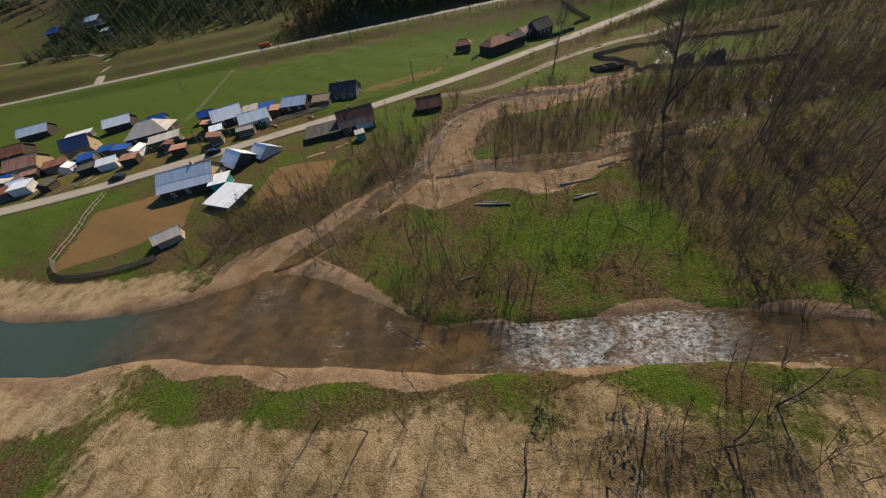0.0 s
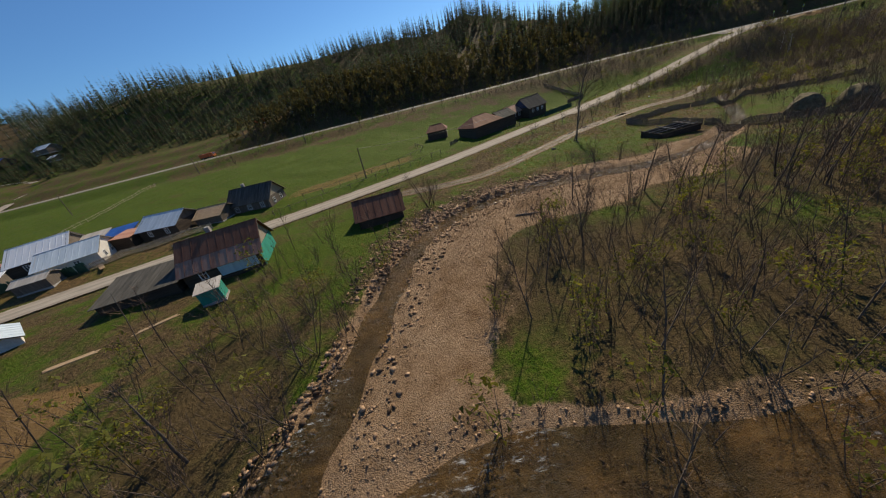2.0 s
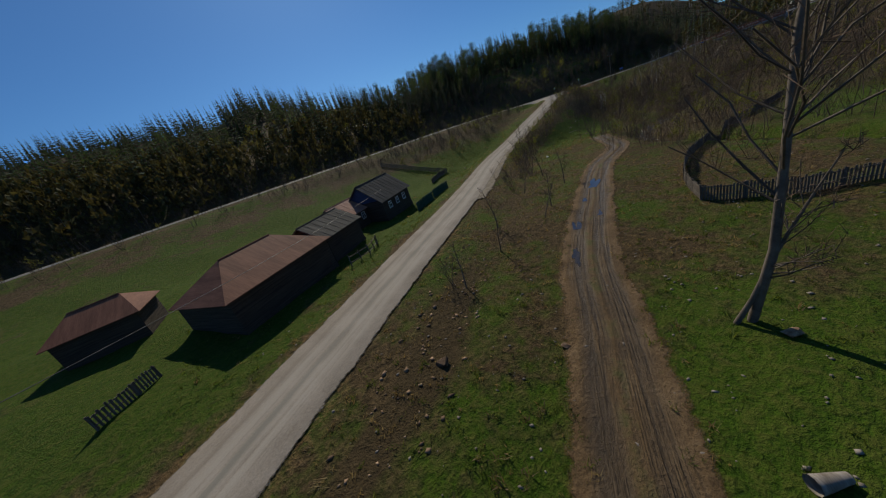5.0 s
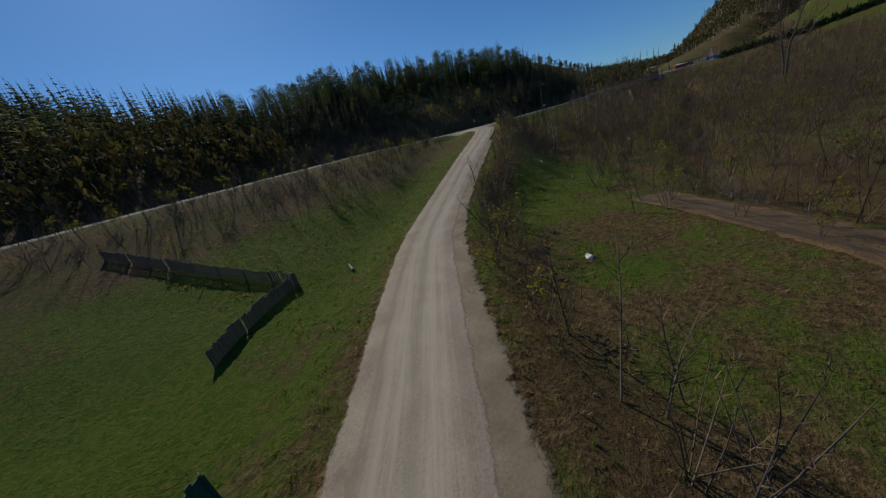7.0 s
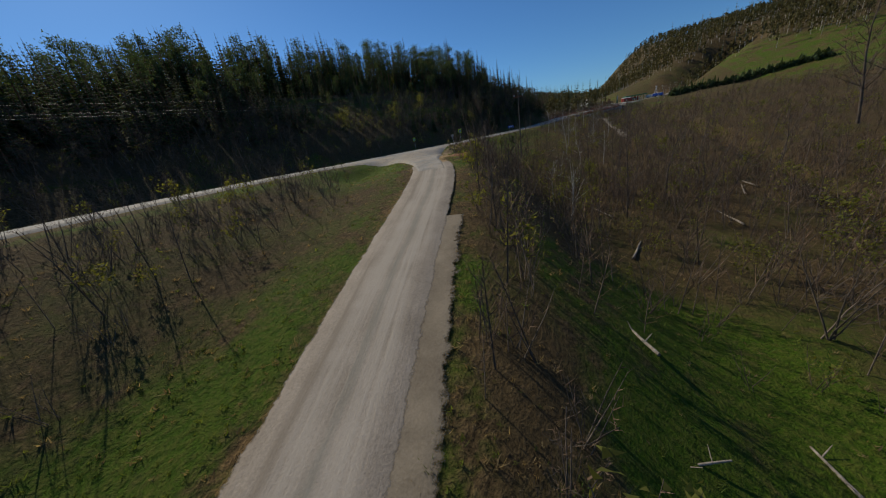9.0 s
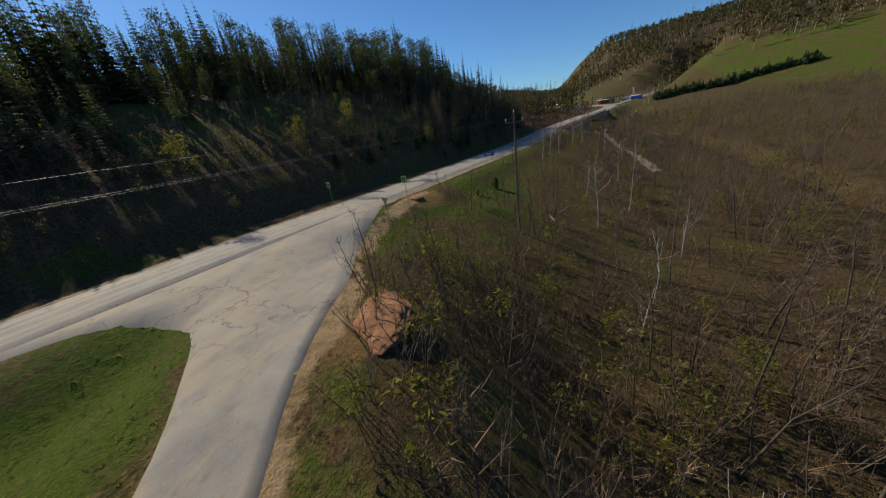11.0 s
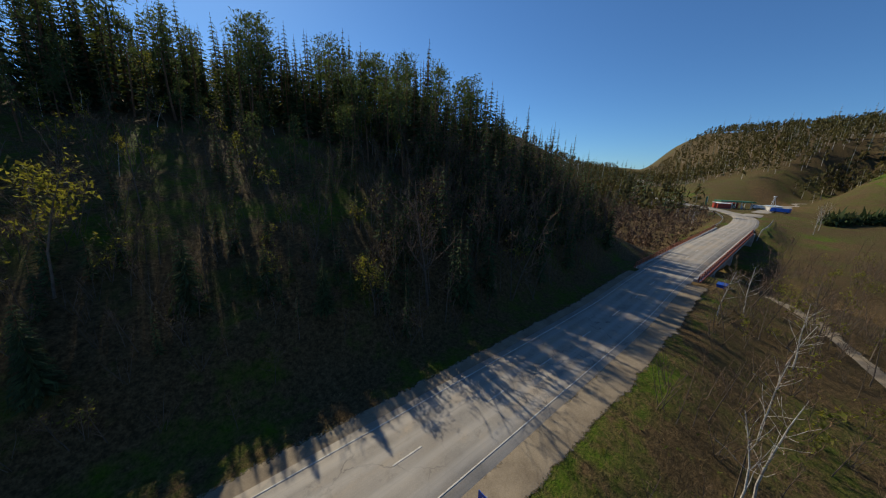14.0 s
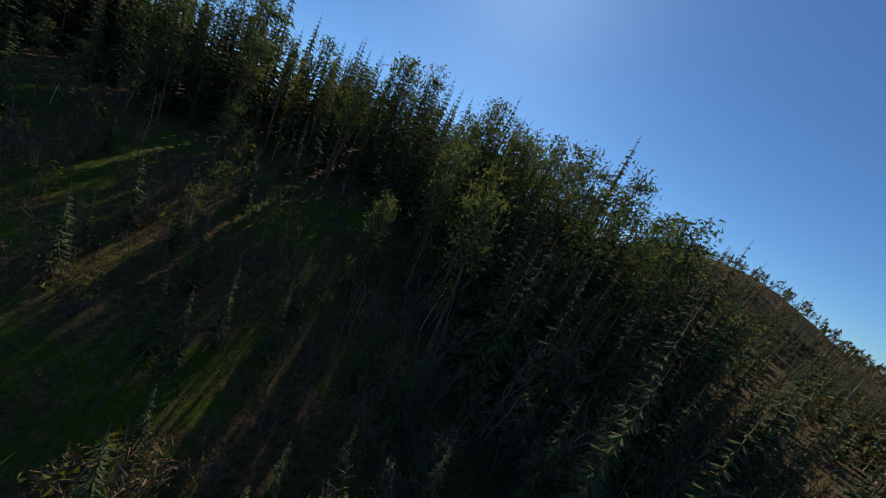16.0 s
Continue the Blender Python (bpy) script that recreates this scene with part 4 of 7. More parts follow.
def cheap_tree(seed, tall=6.0, stems=1, spread=0.25, boughs=14, leaves=0, width=0.02, leaf=0.1):
    """A light bare sapling or bush for thickets: few faces, many sticks."""
    rng = np.random.default_rng(seed)
    g = Tris()
    s, e, w = [], [], []
    for _ in range(stems):
        a, h = rng.uniform(0, 2 * math.pi), tall * rng.uniform(0.7, 1.05)
        k = 0.1 if stems == 1 else spread
        trunk = grow(rng, (rng.normal() * 0.2 * (stems > 1), rng.normal() * 0.2 * (stems > 1), -0.3), (math.cos(a) * k, math.sin(a) * k, 1), h, 0.08, 4, 0.04)
        limb(g, trunk[[0, 2, 3]], h * 0.0085, h * 0.002, 3, 0)
        for _b in range(boughs // stems + 1):
            u = rng.uniform(0.25, 0.98) * 2.99
            o = trunk[int(u)] + (trunk[int(u) + 1] - trunk[int(u)]) * (u - int(u))
            b, ln = rng.uniform(0, 2 * math.pi), h * (0.14 + 0.3 * (1 - u / 3)) * rng.uniform(0.6, 1.2)
            tip = o + np.array((math.cos(b) * 0.62, math.sin(b) * 0.62, rng.uniform(0.5, 1.0))) * ln
            s.append(o)
            e.append(tip)
            w.append(width * 1.3)
            for _t in range(3):
                m = o + (tip - o) * rng.uniform(0.25, 0.95)
                s.append(m)
                e.append(m + (rng.normal(size=3) * 0.42 + (0, 0, 0.5)) * ln * rng.uniform(0.35, 0.7))
                w.append(width * 0.8)
    sticks(g, s, e, np.array(w)[:, None], 1, rng)
    if leaves:
        tips = np.array(e)
        c = tips[rng.integers(0, len(tips), leaves)] + rng.normal(size=(leaves, 3)) * tall * 0.05
        u, v = rng.normal(size=(leaves, 3)) * leaf, rng.normal(size=(leaves, 3)) * leaf
        g.add(np.stack([c - u, c + u, c + v * 1.4], 1).reshape(-1, 3), np.arange(leaves * 3), 2)
    return g.arrays()


def spruce(seed, tall=20.0, whorls=20, arms=8, width=0.16, sub=3, slim=1.0):
    rng = np.random.default_rng(seed)
    g = Tris()
    limb(g, [(0, 0, -0.4), (0.05, 0, tall * 0.5), (0, 0, tall)], tall * 0.014, 0.02, 5, 0)
    v = []
    for k in range(whorls):
        u = 0.07 + 0.92 * (k + rng.uniform(-0.3, 0.3)) / whorls
        z = tall * u
        r = tall * width * (1 - u) ** 0.8 * rng.uniform(0.75, 1.12) + 0.15
        for j in range(arms):
            a = 2 * math.pi * (j + rng.uniform(-0.4, 0.4)) / arms + k * 0.7
            ln = r * rng.uniform(0.65, 1.15)
            c, s = math.cos(a), math.sin(a)
            droop = ln * rng.uniform(0.25, 0.55)
            o = np.array((0, 0, z))
            tip = np.array((c * ln, s * ln, z - droop))
            mid = np.array((c * ln * 0.55, s * ln * 0.55, z - droop * 0.35))
            side = np.array((-s, c, 0)) * ln * rng.uniform(0.2, 0.34) * slim
            low = np.array((0, 0, -ln * 0.20))
            v += [o, mid + side + low, tip, o, tip, mid - side + low]
            for _ in range(sub):
                w = rng.uniform(0.3, 0.95)
                q = o + (tip - o) * w
                d = (side * rng.choice((-1, 1)) * 1.3 / slim ** 0.5 + (tip - o) * 0.25) * rng.uniform(0.6, 1.2)
                v += [q - (tip - o) * 0.06 * slim, q + (tip - o) * 0.08 * slim, q + d + low * rng.uniform(0.4, 2.2)]
    g.add(np.array(v), np.arange(len(v)), 1)
    return g.arrays()


def pine(seed, tall=20.0, clumps=26, blades=26, bare=0.45, fine=1.0):
    rng = np.random.default_rng(seed)
    g = Tris()
    trunk = grow(rng, (0, 0, -0.4), (rng.normal() * 0.03, rng.normal() * 0.03, 1), tall, 0.02, 6)
    limb(g, trunk, tall * 0.013, 0.04, 5, 0)
    for _ in range(clumps):
        u = bare + (1 - bare) * rng.uniform(0, 1) ** 0.8
        k = min(u, 0.999) * 5
        o = trunk[int(k)] + (trunk[int(k) + 1] - trunk[int(k)]) * (k - int(k))
        a = rng.uniform(0, 2 * math.pi)
        ln = tall * 0.17 * (1.15 - u) ** 0.7 * rng.uniform(0.5, 1.2)
        end = o + (math.cos(a) * ln, math.sin(a) * ln, ln * rng.uniform(0.05, 0.5))
        limb(g, [o, (o + end) / 2 + (0, 0, -0.1 * ln), end], 0.05, 0.02, 3, 0)
        c = end + (rng.normal(size=(blades, 3)) * (0.95, 0.95, 0.4) - (end - o) * rng.uniform(0, 0.5, (blades, 1))) * tall / 20
        d = (rng.normal(size=(blades, 3)) * 0.5 + (0, 0, 0.25)) * fine
        s = rng.normal(size=(blades, 3)) * 0.2 * fine * fine
        g.add(np.stack([c - s, c + s, c + d], 1).reshape(-1, 3), np.arange(blades * 3), 1)
    return g.arrays()


def scatter(name, label, category, templates, places, mats, rng, tilt=0.05):
    """One object out of many copies of a few templates; places: x, y, z, size, template."""
    V, F, M, n = [], [], [], 0
    for x, y, z, size, which in places:
        v, f, m = templates[int(which)]
        a = rng.uniform(0, 2 * math.pi)
        c, s = math.cos(a) * size, math.sin(a) * size
        sz = size * rng.uniform(0.9, 1.12)
        tx, ty = rng.normal() * tilt, rng.normal() * tilt
        w = np.stack([v[:, 0] * c - v[:, 1] * s + v[:, 2] * tx * size + x, v[:, 0] * s + v[:, 1] * c + v[:, 2] * ty * size + y, v[:, 2] * sz + z], 1)
        V.append(w)
        F.append(f + n)
        M.append(m)
        n += len(v)
    if not V:
        return None
    me = tri_mesh(name, np.concatenate(V), np.concatenate(F), np.concatenate(M), mats)
    return tagged(new(name, me), label, category, kind="stuff")


def random_places(rng, box, count, density, size, kinds, gap=0.0):
    """Places thinned by a density function."""
    x = rng.uniform(box[0], box[2], count)
    y = rng.uniform(box[1], box[3], count)
    keep = rng.uniform(0, 1, count) < density(x, y)
    x, y = x[keep], y[keep]
    z = height(x, y)
    if gap and len(x):
        cell, ok = {}, []
        for i in range(len(x)):
            key = (int(x[i] // gap), int(y[i] // gap))
            if key not in cell:
                cell[key] = 1
                ok.append(i)
        x, y, z = x[ok], y[ok], z[ok]
    k = rng.choice(kinds, len(x))
    return np.stack([x, y, z, rng.uniform(*size, len(x)), k], 1)


rng = np.random.default_rng(11)
SHRUBS = [cheap_tree(20 + i, 4.0, stems=5 + i % 3, spread=0.36, boughs=17, width=0.015) for i in range(5)]
SAPLINGS = [cheap_tree(40 + i, 6.8, boughs=19, width=0.016) for i in range(5)]
LEAF_BUSH = [cheap_tree(70 + i, 4.2, stems=4, spread=0.36, boughs=14, leaves=110, leaf=0.09) for i in range(3)]
LEAFING = [bare_tree(60 + i, 9.0, stems=1, limbs=9, twigs=2, leaves=330, thick=0.010, leaf=0.13) for i in range(4)]
POLES = [bare_tree(50 + i, 12.0, stems=1, limbs=10, twigs=4, thick=0.009, lean=0.05) for i in range(4)]
SPRUCES = [spruce(80 + i, 20, 16, 7, 0.105 + 0.015 * i, 1, 1.3) for i in range(4)]
FAR_SPRUCES = [spruce(90 + i, 19, 10, 7, 0.14 + 0.02 * i, 0, 1.15) for i in range(3)]
PINES = [pine(100 + i, 20, 22 + 3 * i, 34, 0.5, 0.68) for i in range(4)]
BROWN = [bare_tree(120 + i, 12.0, stems=1 + i % 2, limbs=13 - 5 * (i % 2), twigs=6, leaves=40, thick=0.009, lean=0.09, leaf=0.08, wide=2.4) for i in range(4)]
FAR_PINES = [pine(110 + i, 19, 14, 10) for i in range(3)]
MIXED = [0, 1, 2, 3, 4, 0, 1, 2, 3, 4, 5, 6, 7, 8, 9, 5, 6, 7, 8, 9, 10, 11, 12]


def north_of_road(x, y):
    return y - np.interp(x, HIGHWAY[:, 0], HIGHWAY[:, 1])


# bare scrub on the valley floor, in three stretches
for box, count in (((-50, 0, 110, 96), 8000), ((48, 60, 180, 205), 7400), ((150, 60, 340, 218), 6400)):
    scatter("thicket", "dense leafless brown alder and willow scrub", "scrub", SHRUBS + SAPLINGS + LEAF_BUSH,
            random_places(rng, box, count, lambda x, y: wood_density(x, y) * 0.85, (0.55, 1.2), MIXED, 1.15), [BARK, TWIG, LEAF], rng)


stand = lambda x, y: 0.7 * wood_density(x, y) * np.maximum(smooth(188, 180, y) * smooth(150, 165, x) * smooth(280, 255, x) * smooth(145, 160, y), smooth(26, 34, x) * smooth(70, 60, x) * smooth(20, 30, y) * smooth(95, 85, y))
scatter("young_trees", "thin grey-stemmed young trees standing in the scrub", "trees", POLES, random_places(rng, (24, 18, 282, 212), 3400, stand, (0.5, 0.95), [0, 1, 2, 3], 2.6), [BARK, TWIG], rng, 0.07)


# scrub on the lower north slope and along the highway's foot
def verge_density(x, y):
    n = north_of_road(x, y)
    up = smooth(8.5, 11, n) * smooth(36, 24, n) * smooth(-140, -90, x) * smooth(240, 190, x)
    up = np.maximum(up, 0.45 * smooth(8.5, 11, n) * smooth(60, 40, n) * smooth(190, 215, x) * smooth(290, 270, x))
    down = 2.0 * smooth(-7, -9, n) * smooth(-24 - 14 * smooth(40, 90, x), -16 - 6 * smooth(40, 90, x), n) * (0.35 + 0.65 * smooth(20, 60, x)) * smooth(-130, -90, x) * smooth(150, 130, x)
    road, _, _ = nearest(x, y, VILLAGE_ROAD)
    return np.maximum(0.8 * up, 0.5 * down * smooth(9, 17, road))


def spruce_density(x, y):
    n = north_of_road(x, y)
    east = smooth(188, 214, x) * smooth(9.5, 13, n)
    west = smooth(20, 34, n) * smooth(-110, -50, x) + smooth(62, 84, n) * smooth(-60, -110, x)
    d = np.maximum(east * (1 - 0.4 * smooth(236, 246, x) * smooth(48, 36, n)), west) * smooth(215, 180, n)
    d = d * (1 - 0.95 * bell(x, y, 42, 290, 13, 26)) * (1 - 0.72 * clearing(x, n))
    return d * smooth(318, 300, x)


def sized(places, lo, hi, tall=20):
    """Lower trees by the road, tall ones on the ridge."""
    n = north_of_road(places[:, 0], places[:, 1])
    u = smooth(8, 46, n)
    places[:, 3] *= (lo + (hi - lo) * u) * (1 - 0.62 * clearing(places[:, 0], n) * (tall > 10))
    places[:, 3] *= 1 - 0.30 * smooth(175, 140, places[:, 0])
    # the front rows stay low enough for the sun to reach the road
    x = places[:, 0]
    top = 5 + (n - 5 + 15 * smooth(220, 250, x)) / 1.27
    lid = np.maximum(top - places[:, 2], 1.6) / tall
    places[:, 3] = np.where((x > 95) & (n > 0), np.minimum(places[:, 3], lid), places[:, 3])
    return places


scatter("roadside_scrub", "brown leafless scrub with fresh yellow-green shoots", "scrub", SHRUBS + SAPLINGS + LEAF_BUSH,
        sized(random_places(rng, (-140, 195, 300, 275), 10500, verge_density, (0.6, 1.35), MIXED, 1.4), 1, 1, 6), [BARK, TWIG, LEAF], rng)
near = lambda x, y: 0.7 * spruce_density(x, y) * (x > 100) * (x <= 200)
close = lambda x, y: 0.7 * spruce_density(x, y) * (x > 200) * (1 - 0.4 * smooth(52, 60, north_of_road(x, y)) * smooth(242, 232, x))
far = lambda x, y: 0.75 * spruce_density(x, y) * (x <= 100)
FINE_SPRUCES = [spruce(84 + i, 20, 25, 7, 0.105 + 0.015 * i, 1, 0.7) for i in range(4)]
scatter("spruce_forest", "dense dark spruce forest above the bend of the highway", "forest", FINE_SPRUCES, sized(random_places(rng, (200, 205, 325, 330), 2000, close, (0.6, 1.1), [0, 1, 2, 3], 2.4), 0.6, 1.0), [PINE_BARK, SPRUCE], rng, 0.015)
scatter("spruce_forest", "dense dark spruce forest on the steep slope", "forest", SPRUCES, sized(random_places(rng, (100, 205, 200, 330), 2200, near, (0.6, 1.1), [0, 1, 2, 3], 2.4), 0.6, 1.0), [PINE_BARK, SPRUCE], rng, 0.015)
west_rows = random_places(rng, (-360, 240, 104, 430), 5000, far, (0.5, 0.95), [0, 1, 2], 3.2)
west_rows[:, 3] *= 1 - 0.2 * smooth(75, 100, west_rows[:, 0]) - 0.16 * smooth(20, -20, west_rows[:, 0])
scatter("spruce_forest", "dark spruce forest along the ridge", "forest", FAR_SPRUCES, west_rows, [PINE_BARK, SPRUCE], rng, 0.015)
ridge = lambda x, y: 0.5 * smooth(34, 48, north_of_road(x, y)) * smooth(100, 75, north_of_road(x, y)) * smooth(305, 285, x) * (0.35 + 0.65 * smooth(110, 160, x))
scatter("pine_wood", "tall pines with bare trunks on the ridge", "forest", PINES, sized(random_places(rng, (110, 235, 310, 330), 760, ridge, (0.8, 1.12), [0, 1, 2, 3], 3.2), 1, 1), [PINE_BARK, PINE], rng, 0.02)
scatter("pine_wood", "distant pines among the spruces", "forest", FAR_PINES, random_places(rng, (-90, 250, 112, 340), 200, ridge, (0.5, 0.75), [0, 1, 2], 3.2), [PINE_BARK, PINE], rng, 0.02)
birchy = lambda x, y: 0.28 * smooth(12, 24, north_of_road(x, y)) * smooth(110, 70, north_of_road(x, y)) * smooth(-120, -60, x) * smooth(300, 280, x)
scatter("birch_wood", "young birches in first yellow-green leaf", "forest", LEAFING, sized(random_places(rng, (-120, 235, 300, 330), 1100, birchy, (0.6, 1.3), [0, 1, 2, 3], 3.5), 1, 1), [BIRCH, TWIG, LEAF], rng, 0.03)

brown = lambda x, y: 0.9 * np.maximum(smooth(206, 216, x) * smooth(312, 296, x) * smooth(8.5, 10.5, north_of_road(x, y)) * smooth(52, 40, north_of_road(x, y)),
                                      0.9 * smooth(90, 115, x) * smooth(225, 212, x) * smooth(10, 14, north_of_road(x, y)) * smooth(46, 36, north_of_road(x, y)))
scatter("leafless_wood", "leafless brown aspens and birches below the spruces", "forest", BROWN, sized(random_places(rng, (90, 205, 315, 285), 2700, brown, (0.6, 1.15), [0, 1, 2, 3], 2.4), 1, 1, 12), [BARK, TWIG, LEAF], rng, 0.05)
# spires that stand above the nose of the ridge
spires = np.array([(x, y, ground_at(x, y), (top - ground_at(x, y)) / 20 / 1.0, k % 2) for k, (x, y, top) in enumerate(
    ((264, 270, 57), (272, 249, 53), (274.5, 251, 51), (281, 243, 46), (277, 225, 38), (283, 236, 40), (287, 229, 34), (291, 221, 30)))])
scatter("spruce_spires", "slender dark spruces at the end of the ridge", "forest", [spruce(140 + i, 20, 26, 8, 0.085, 3) for i in range(2)], spires, [PINE_BARK, SPRUCE], rng, 0.01)


# woods on the far hills
def crown_tree(seed, tall=11.0, leaves=36):
    """A far tree: a pale stem and a ragged crown of small clumps."""
    g, rg = Tris(), np.random.default_rng(seed)
    limb(g, [(0, 0, -0.5), (rg.normal() * 0.3, 0, tall * 0.8)], 0.14, 0.05, 3, 0)
    z = rg.uniform(0.28, 1.0, leaves)
    c = np.stack([rg.normal(size=leaves) * 1.5 * np.sqrt(1.15 - z), rg.normal(size=leaves) * 1.5 * np.sqrt(1.15 - z), z * tall], 1)
    u, w = rg.normal(size=(leaves, 3)) * 0.5, rg.normal(size=(leaves, 3)) * (0.5, 0.5, 0.9)
    g.add(np.stack([c - u, c + u, c + w * 1.4], 1).reshape(-1, 3), np.arange(leaves * 3), 2)
    return g.arrays()


DARK_SPRUCES = [(v, f, m * 3) for v, f, m in FAR_SPRUCES]
FAR_LEAFY = [crown_tree(130 + i) for i in range(4)]
# in the box from x 285, dark bark and extra spruces stand in for backlit shade
for box, count in (((380, -320, 760, 260), 4200), ((760, -200, 1150, 260), 1500), ((-700, 200, -180, 620), 2100), ((285, 170, 640, 480), 1500), ((640, 240, 1500, 640), 1800)):
    scatter("far_wood", "distant hillside wood in first spring leaf", "forest", FAR_LEAFY + DARK_SPRUCES,
            random_places(rng, box, count, lambda x, y: 0.9 * far_woods(x, y), (0.8, 1.4), [0, 1, 2, 3, 0, 1, 2, 3, 0, 1, 2, 3, 4] if box[0] not in (285, -700) else [0, 1, 4, 5, 6, 4, 5] if box[0] == 285 else [4, 5, 6, 4, 5, 6, 4, 5, 6, 0], 4.5), [BIRCH if box[0] != 285 else BARK, TWIG, FAR_SCRUB, SPRUCE], rng, 0.02)


slope_wood = lambda x, y: 0.85 * smooth(9, 13, north_of_road(x, y)) * smooth(70, 45, north_of_road(x, y)) * smooth(-120, -60, x) * smooth(112, 96, x) * (1 - 0.9 * bell(x, y, 42, 290, 13, 26))
scatter("leafless_wood", "brown leafless wood covering the slope above the highway", "forest", FAR_LEAFY, random_places(rng, (-120, 225, 112, 310), 4200, slope_wood, (0.4, 0.85), [0, 1, 2, 3], 2.2), [BARK, TWIG, FAR_SCRUB], rng, 0.04)


shore = lambda x, y: 0.8 * smooth(300, 315, x) * smooth(425, 405, x) * smooth(9, 14, north_of_road(x, y)) * smooth(75, 50, north_of_road(x, y))
scatter("far_scrub", "brown leafless scrub beyond the bridge", "scrub", FAR_LEAFY, random_places(rng, (298, 160, 425, 270), 1900, shore, (0.25, 0.5), [0, 1, 2, 3], 1.8), [BARK, TWIG, TWIG], rng, 0.05)


# a dark hedge across the meadow beyond the bridge
hedge_line = resample([(400, 130, 0), (412, 108, 0), (419, 88, 0), (418, 64, 0), (413, 44, 0)], 0.8)
hx, hy = hedge_line[:, 0] + rng.normal(size=len(hedge_line)) * 1.1, hedge_line[:, 1] + rng.normal(size=len(hedge_line)) * 1.1
scatter("hedge", "dark green bushy hedge across the meadow", "hedge", [crown_tree(150 + i, 3.6, 60) for i in range(3)],
        np.stack([hx, hy, height(hx, hy), rng.uniform(0.6, 1.1, len(hx)), rng.integers(0, 3, len(hx))], 1), [BARK, TWIG, SPRUCE], rng, 0.05)


# ---- building kit ----
class Solid:
    """Boxes, bars and slabs gathered into one mesh, in the thing's own axes."""

    def __init__(self):
        self.v, self.f = [], []

    def hexa(self, pts):
        n = len(self.v)
        self.v += [tuple(p) for p in pts]
        self.f += [tuple(n + i for i in q) for q in ((3, 2, 1, 0), (4, 5, 6, 7), (0, 1, 5, 4), (1, 2, 6, 5), (2, 3, 7, 6), (3, 0, 4, 7))]
        return self

    def box(self, x0, y0, z0, x1, y1, z1):
        return self.hexa([(x0, y0, z0), (x1, y0, z0), (x1, y1, z0), (x0, y1, z0), (x0, y0, z1), (x1, y0, z1), (x1, y1, z1), (x0, y1, z1)])

    def slab(self, a, b, c, d, t):
        """A sheet over four corners, t thick (downwards)."""
        lo = [(p[0], p[1], p[2] - t) for p in (a, b, c, d)]
        return self.hexa(lo + [a, b, c, d])

    def bar(self, p, q, r, sides=6, r2=None):
        p, q = Vector(p), Vector(q)
        d = (q - p).normalized()
        s = d.orthogonal().normalized()
        u = d.cross(s)
        n = len(self.v)
        for o, rr in ((p, r), (q, r if r2 is None else r2)):
            for k in range(sides):
                a = 2 * math.pi * k / sides
                self.v.append(tuple(o + s * (math.cos(a) * rr) + u * (math.sin(a) * rr)))
        for k in range(sides):
            j = (k + 1) % sides
            self.f.append((n + k, n + j, n + sides + j, n + sides + k))
        self.f.append(tuple(n + k for k in reversed(range(sides))))
        self.f.append(tuple(n + sides + k for k in range(sides)))
        return self

    def poly(self, pts, t, axis=1):
        """A flat outline pushed t along an axis."""
        n, m = len(self.v), len(pts)
        off = [0, 0, 0]
        off[axis] = t
        self.v += [tuple(p) for p in pts] + [tuple(p[i] + off[i] for i in range(3)) for p in pts]
        self.f.append(tuple(n + i for i in range(m)))
        self.f.append(tuple(n + m + i for i in reversed(range(m))))
        for i in range(m):
            j = (i + 1) % m
            self.f.append((n + j, n + i, n + m + i, n + m + j))
        return self


def part(name, solid, mat, parent, label=""):
    me = mesh_from(name, solid.v, solid.f, [mat])
    bm = bmesh.new()
    bm.from_mesh(me)
    bmesh.ops.recalc_face_normals(bm, faces=bm.faces)
    bm.to_mesh(me)
    bm.free()
    ob = new(name, me)
    ob.parent = parent
    return tagged(ob, label)


def thing(name, x, y, z, yaw, label, category, group=""):
    e = new(name)
    e.empty_display_size = 0.2
    e.matrix_world = pose(x, y, z, 0, 0, yaw)
    return tagged(e, label, category, group)


def solo(name, solid, mat, m, label, category, group="", kind=""):
    """A thing that is one mesh."""
    ob = part(name, solid, mat, None, label)
    ob.matrix_world = m
    return tagged(ob, "", category, group, kind)


def add_window(house, x, y, z, w, h, facing, frame_mat):
    """A window proud of a wall; facing: 'x' or 'y' with its sign."""
    s = 1 if facing[0] == "+" else -1
    fr = Solid()
    d = 0.06 * s
    bars = [(-w / 2, -h / 2, -w / 2 + 0.09, h / 2), (w / 2 - 0.09, -h / 2, w / 2, h / 2), (-w / 2, -h / 2, w / 2, -h / 2 + 0.09),
            (-w / 2, h / 2 - 0.09, w / 2, h / 2), (-0.03, -h / 2, 0.03, h / 2), (-w / 2, 0.12, w / 2, 0.18)]
    for a, b, c, e in bars:
        if facing[1] == "y":
            fr.box(x + a, min(y, y + d), z + b, x + c, max(y, y + d), z + e)
        else:
            fr.box(min(x, x + d), y + a, z + b, max(x, x + d), y + c, z + e)
    win = part("window", fr, frame_mat, house, "painted wooden window frame")
    g = Solid()
    k = 0.02 * s
    if facing[1] == "y":
        g.box(x - w / 2 + 0.05, min(y, y + k), z - h / 2 + 0.05, x + w / 2 - 0.05, max(y, y + k), z + h / 2 - 0.05)
    else:
        g.box(min(x, x + k), y - w / 2 + 0.05, z - h / 2 + 0.05, max(x, x + k), y + w / 2 - 0.05, z + h / 2 - 0.05)
    part("pane", g, GLASS, win)


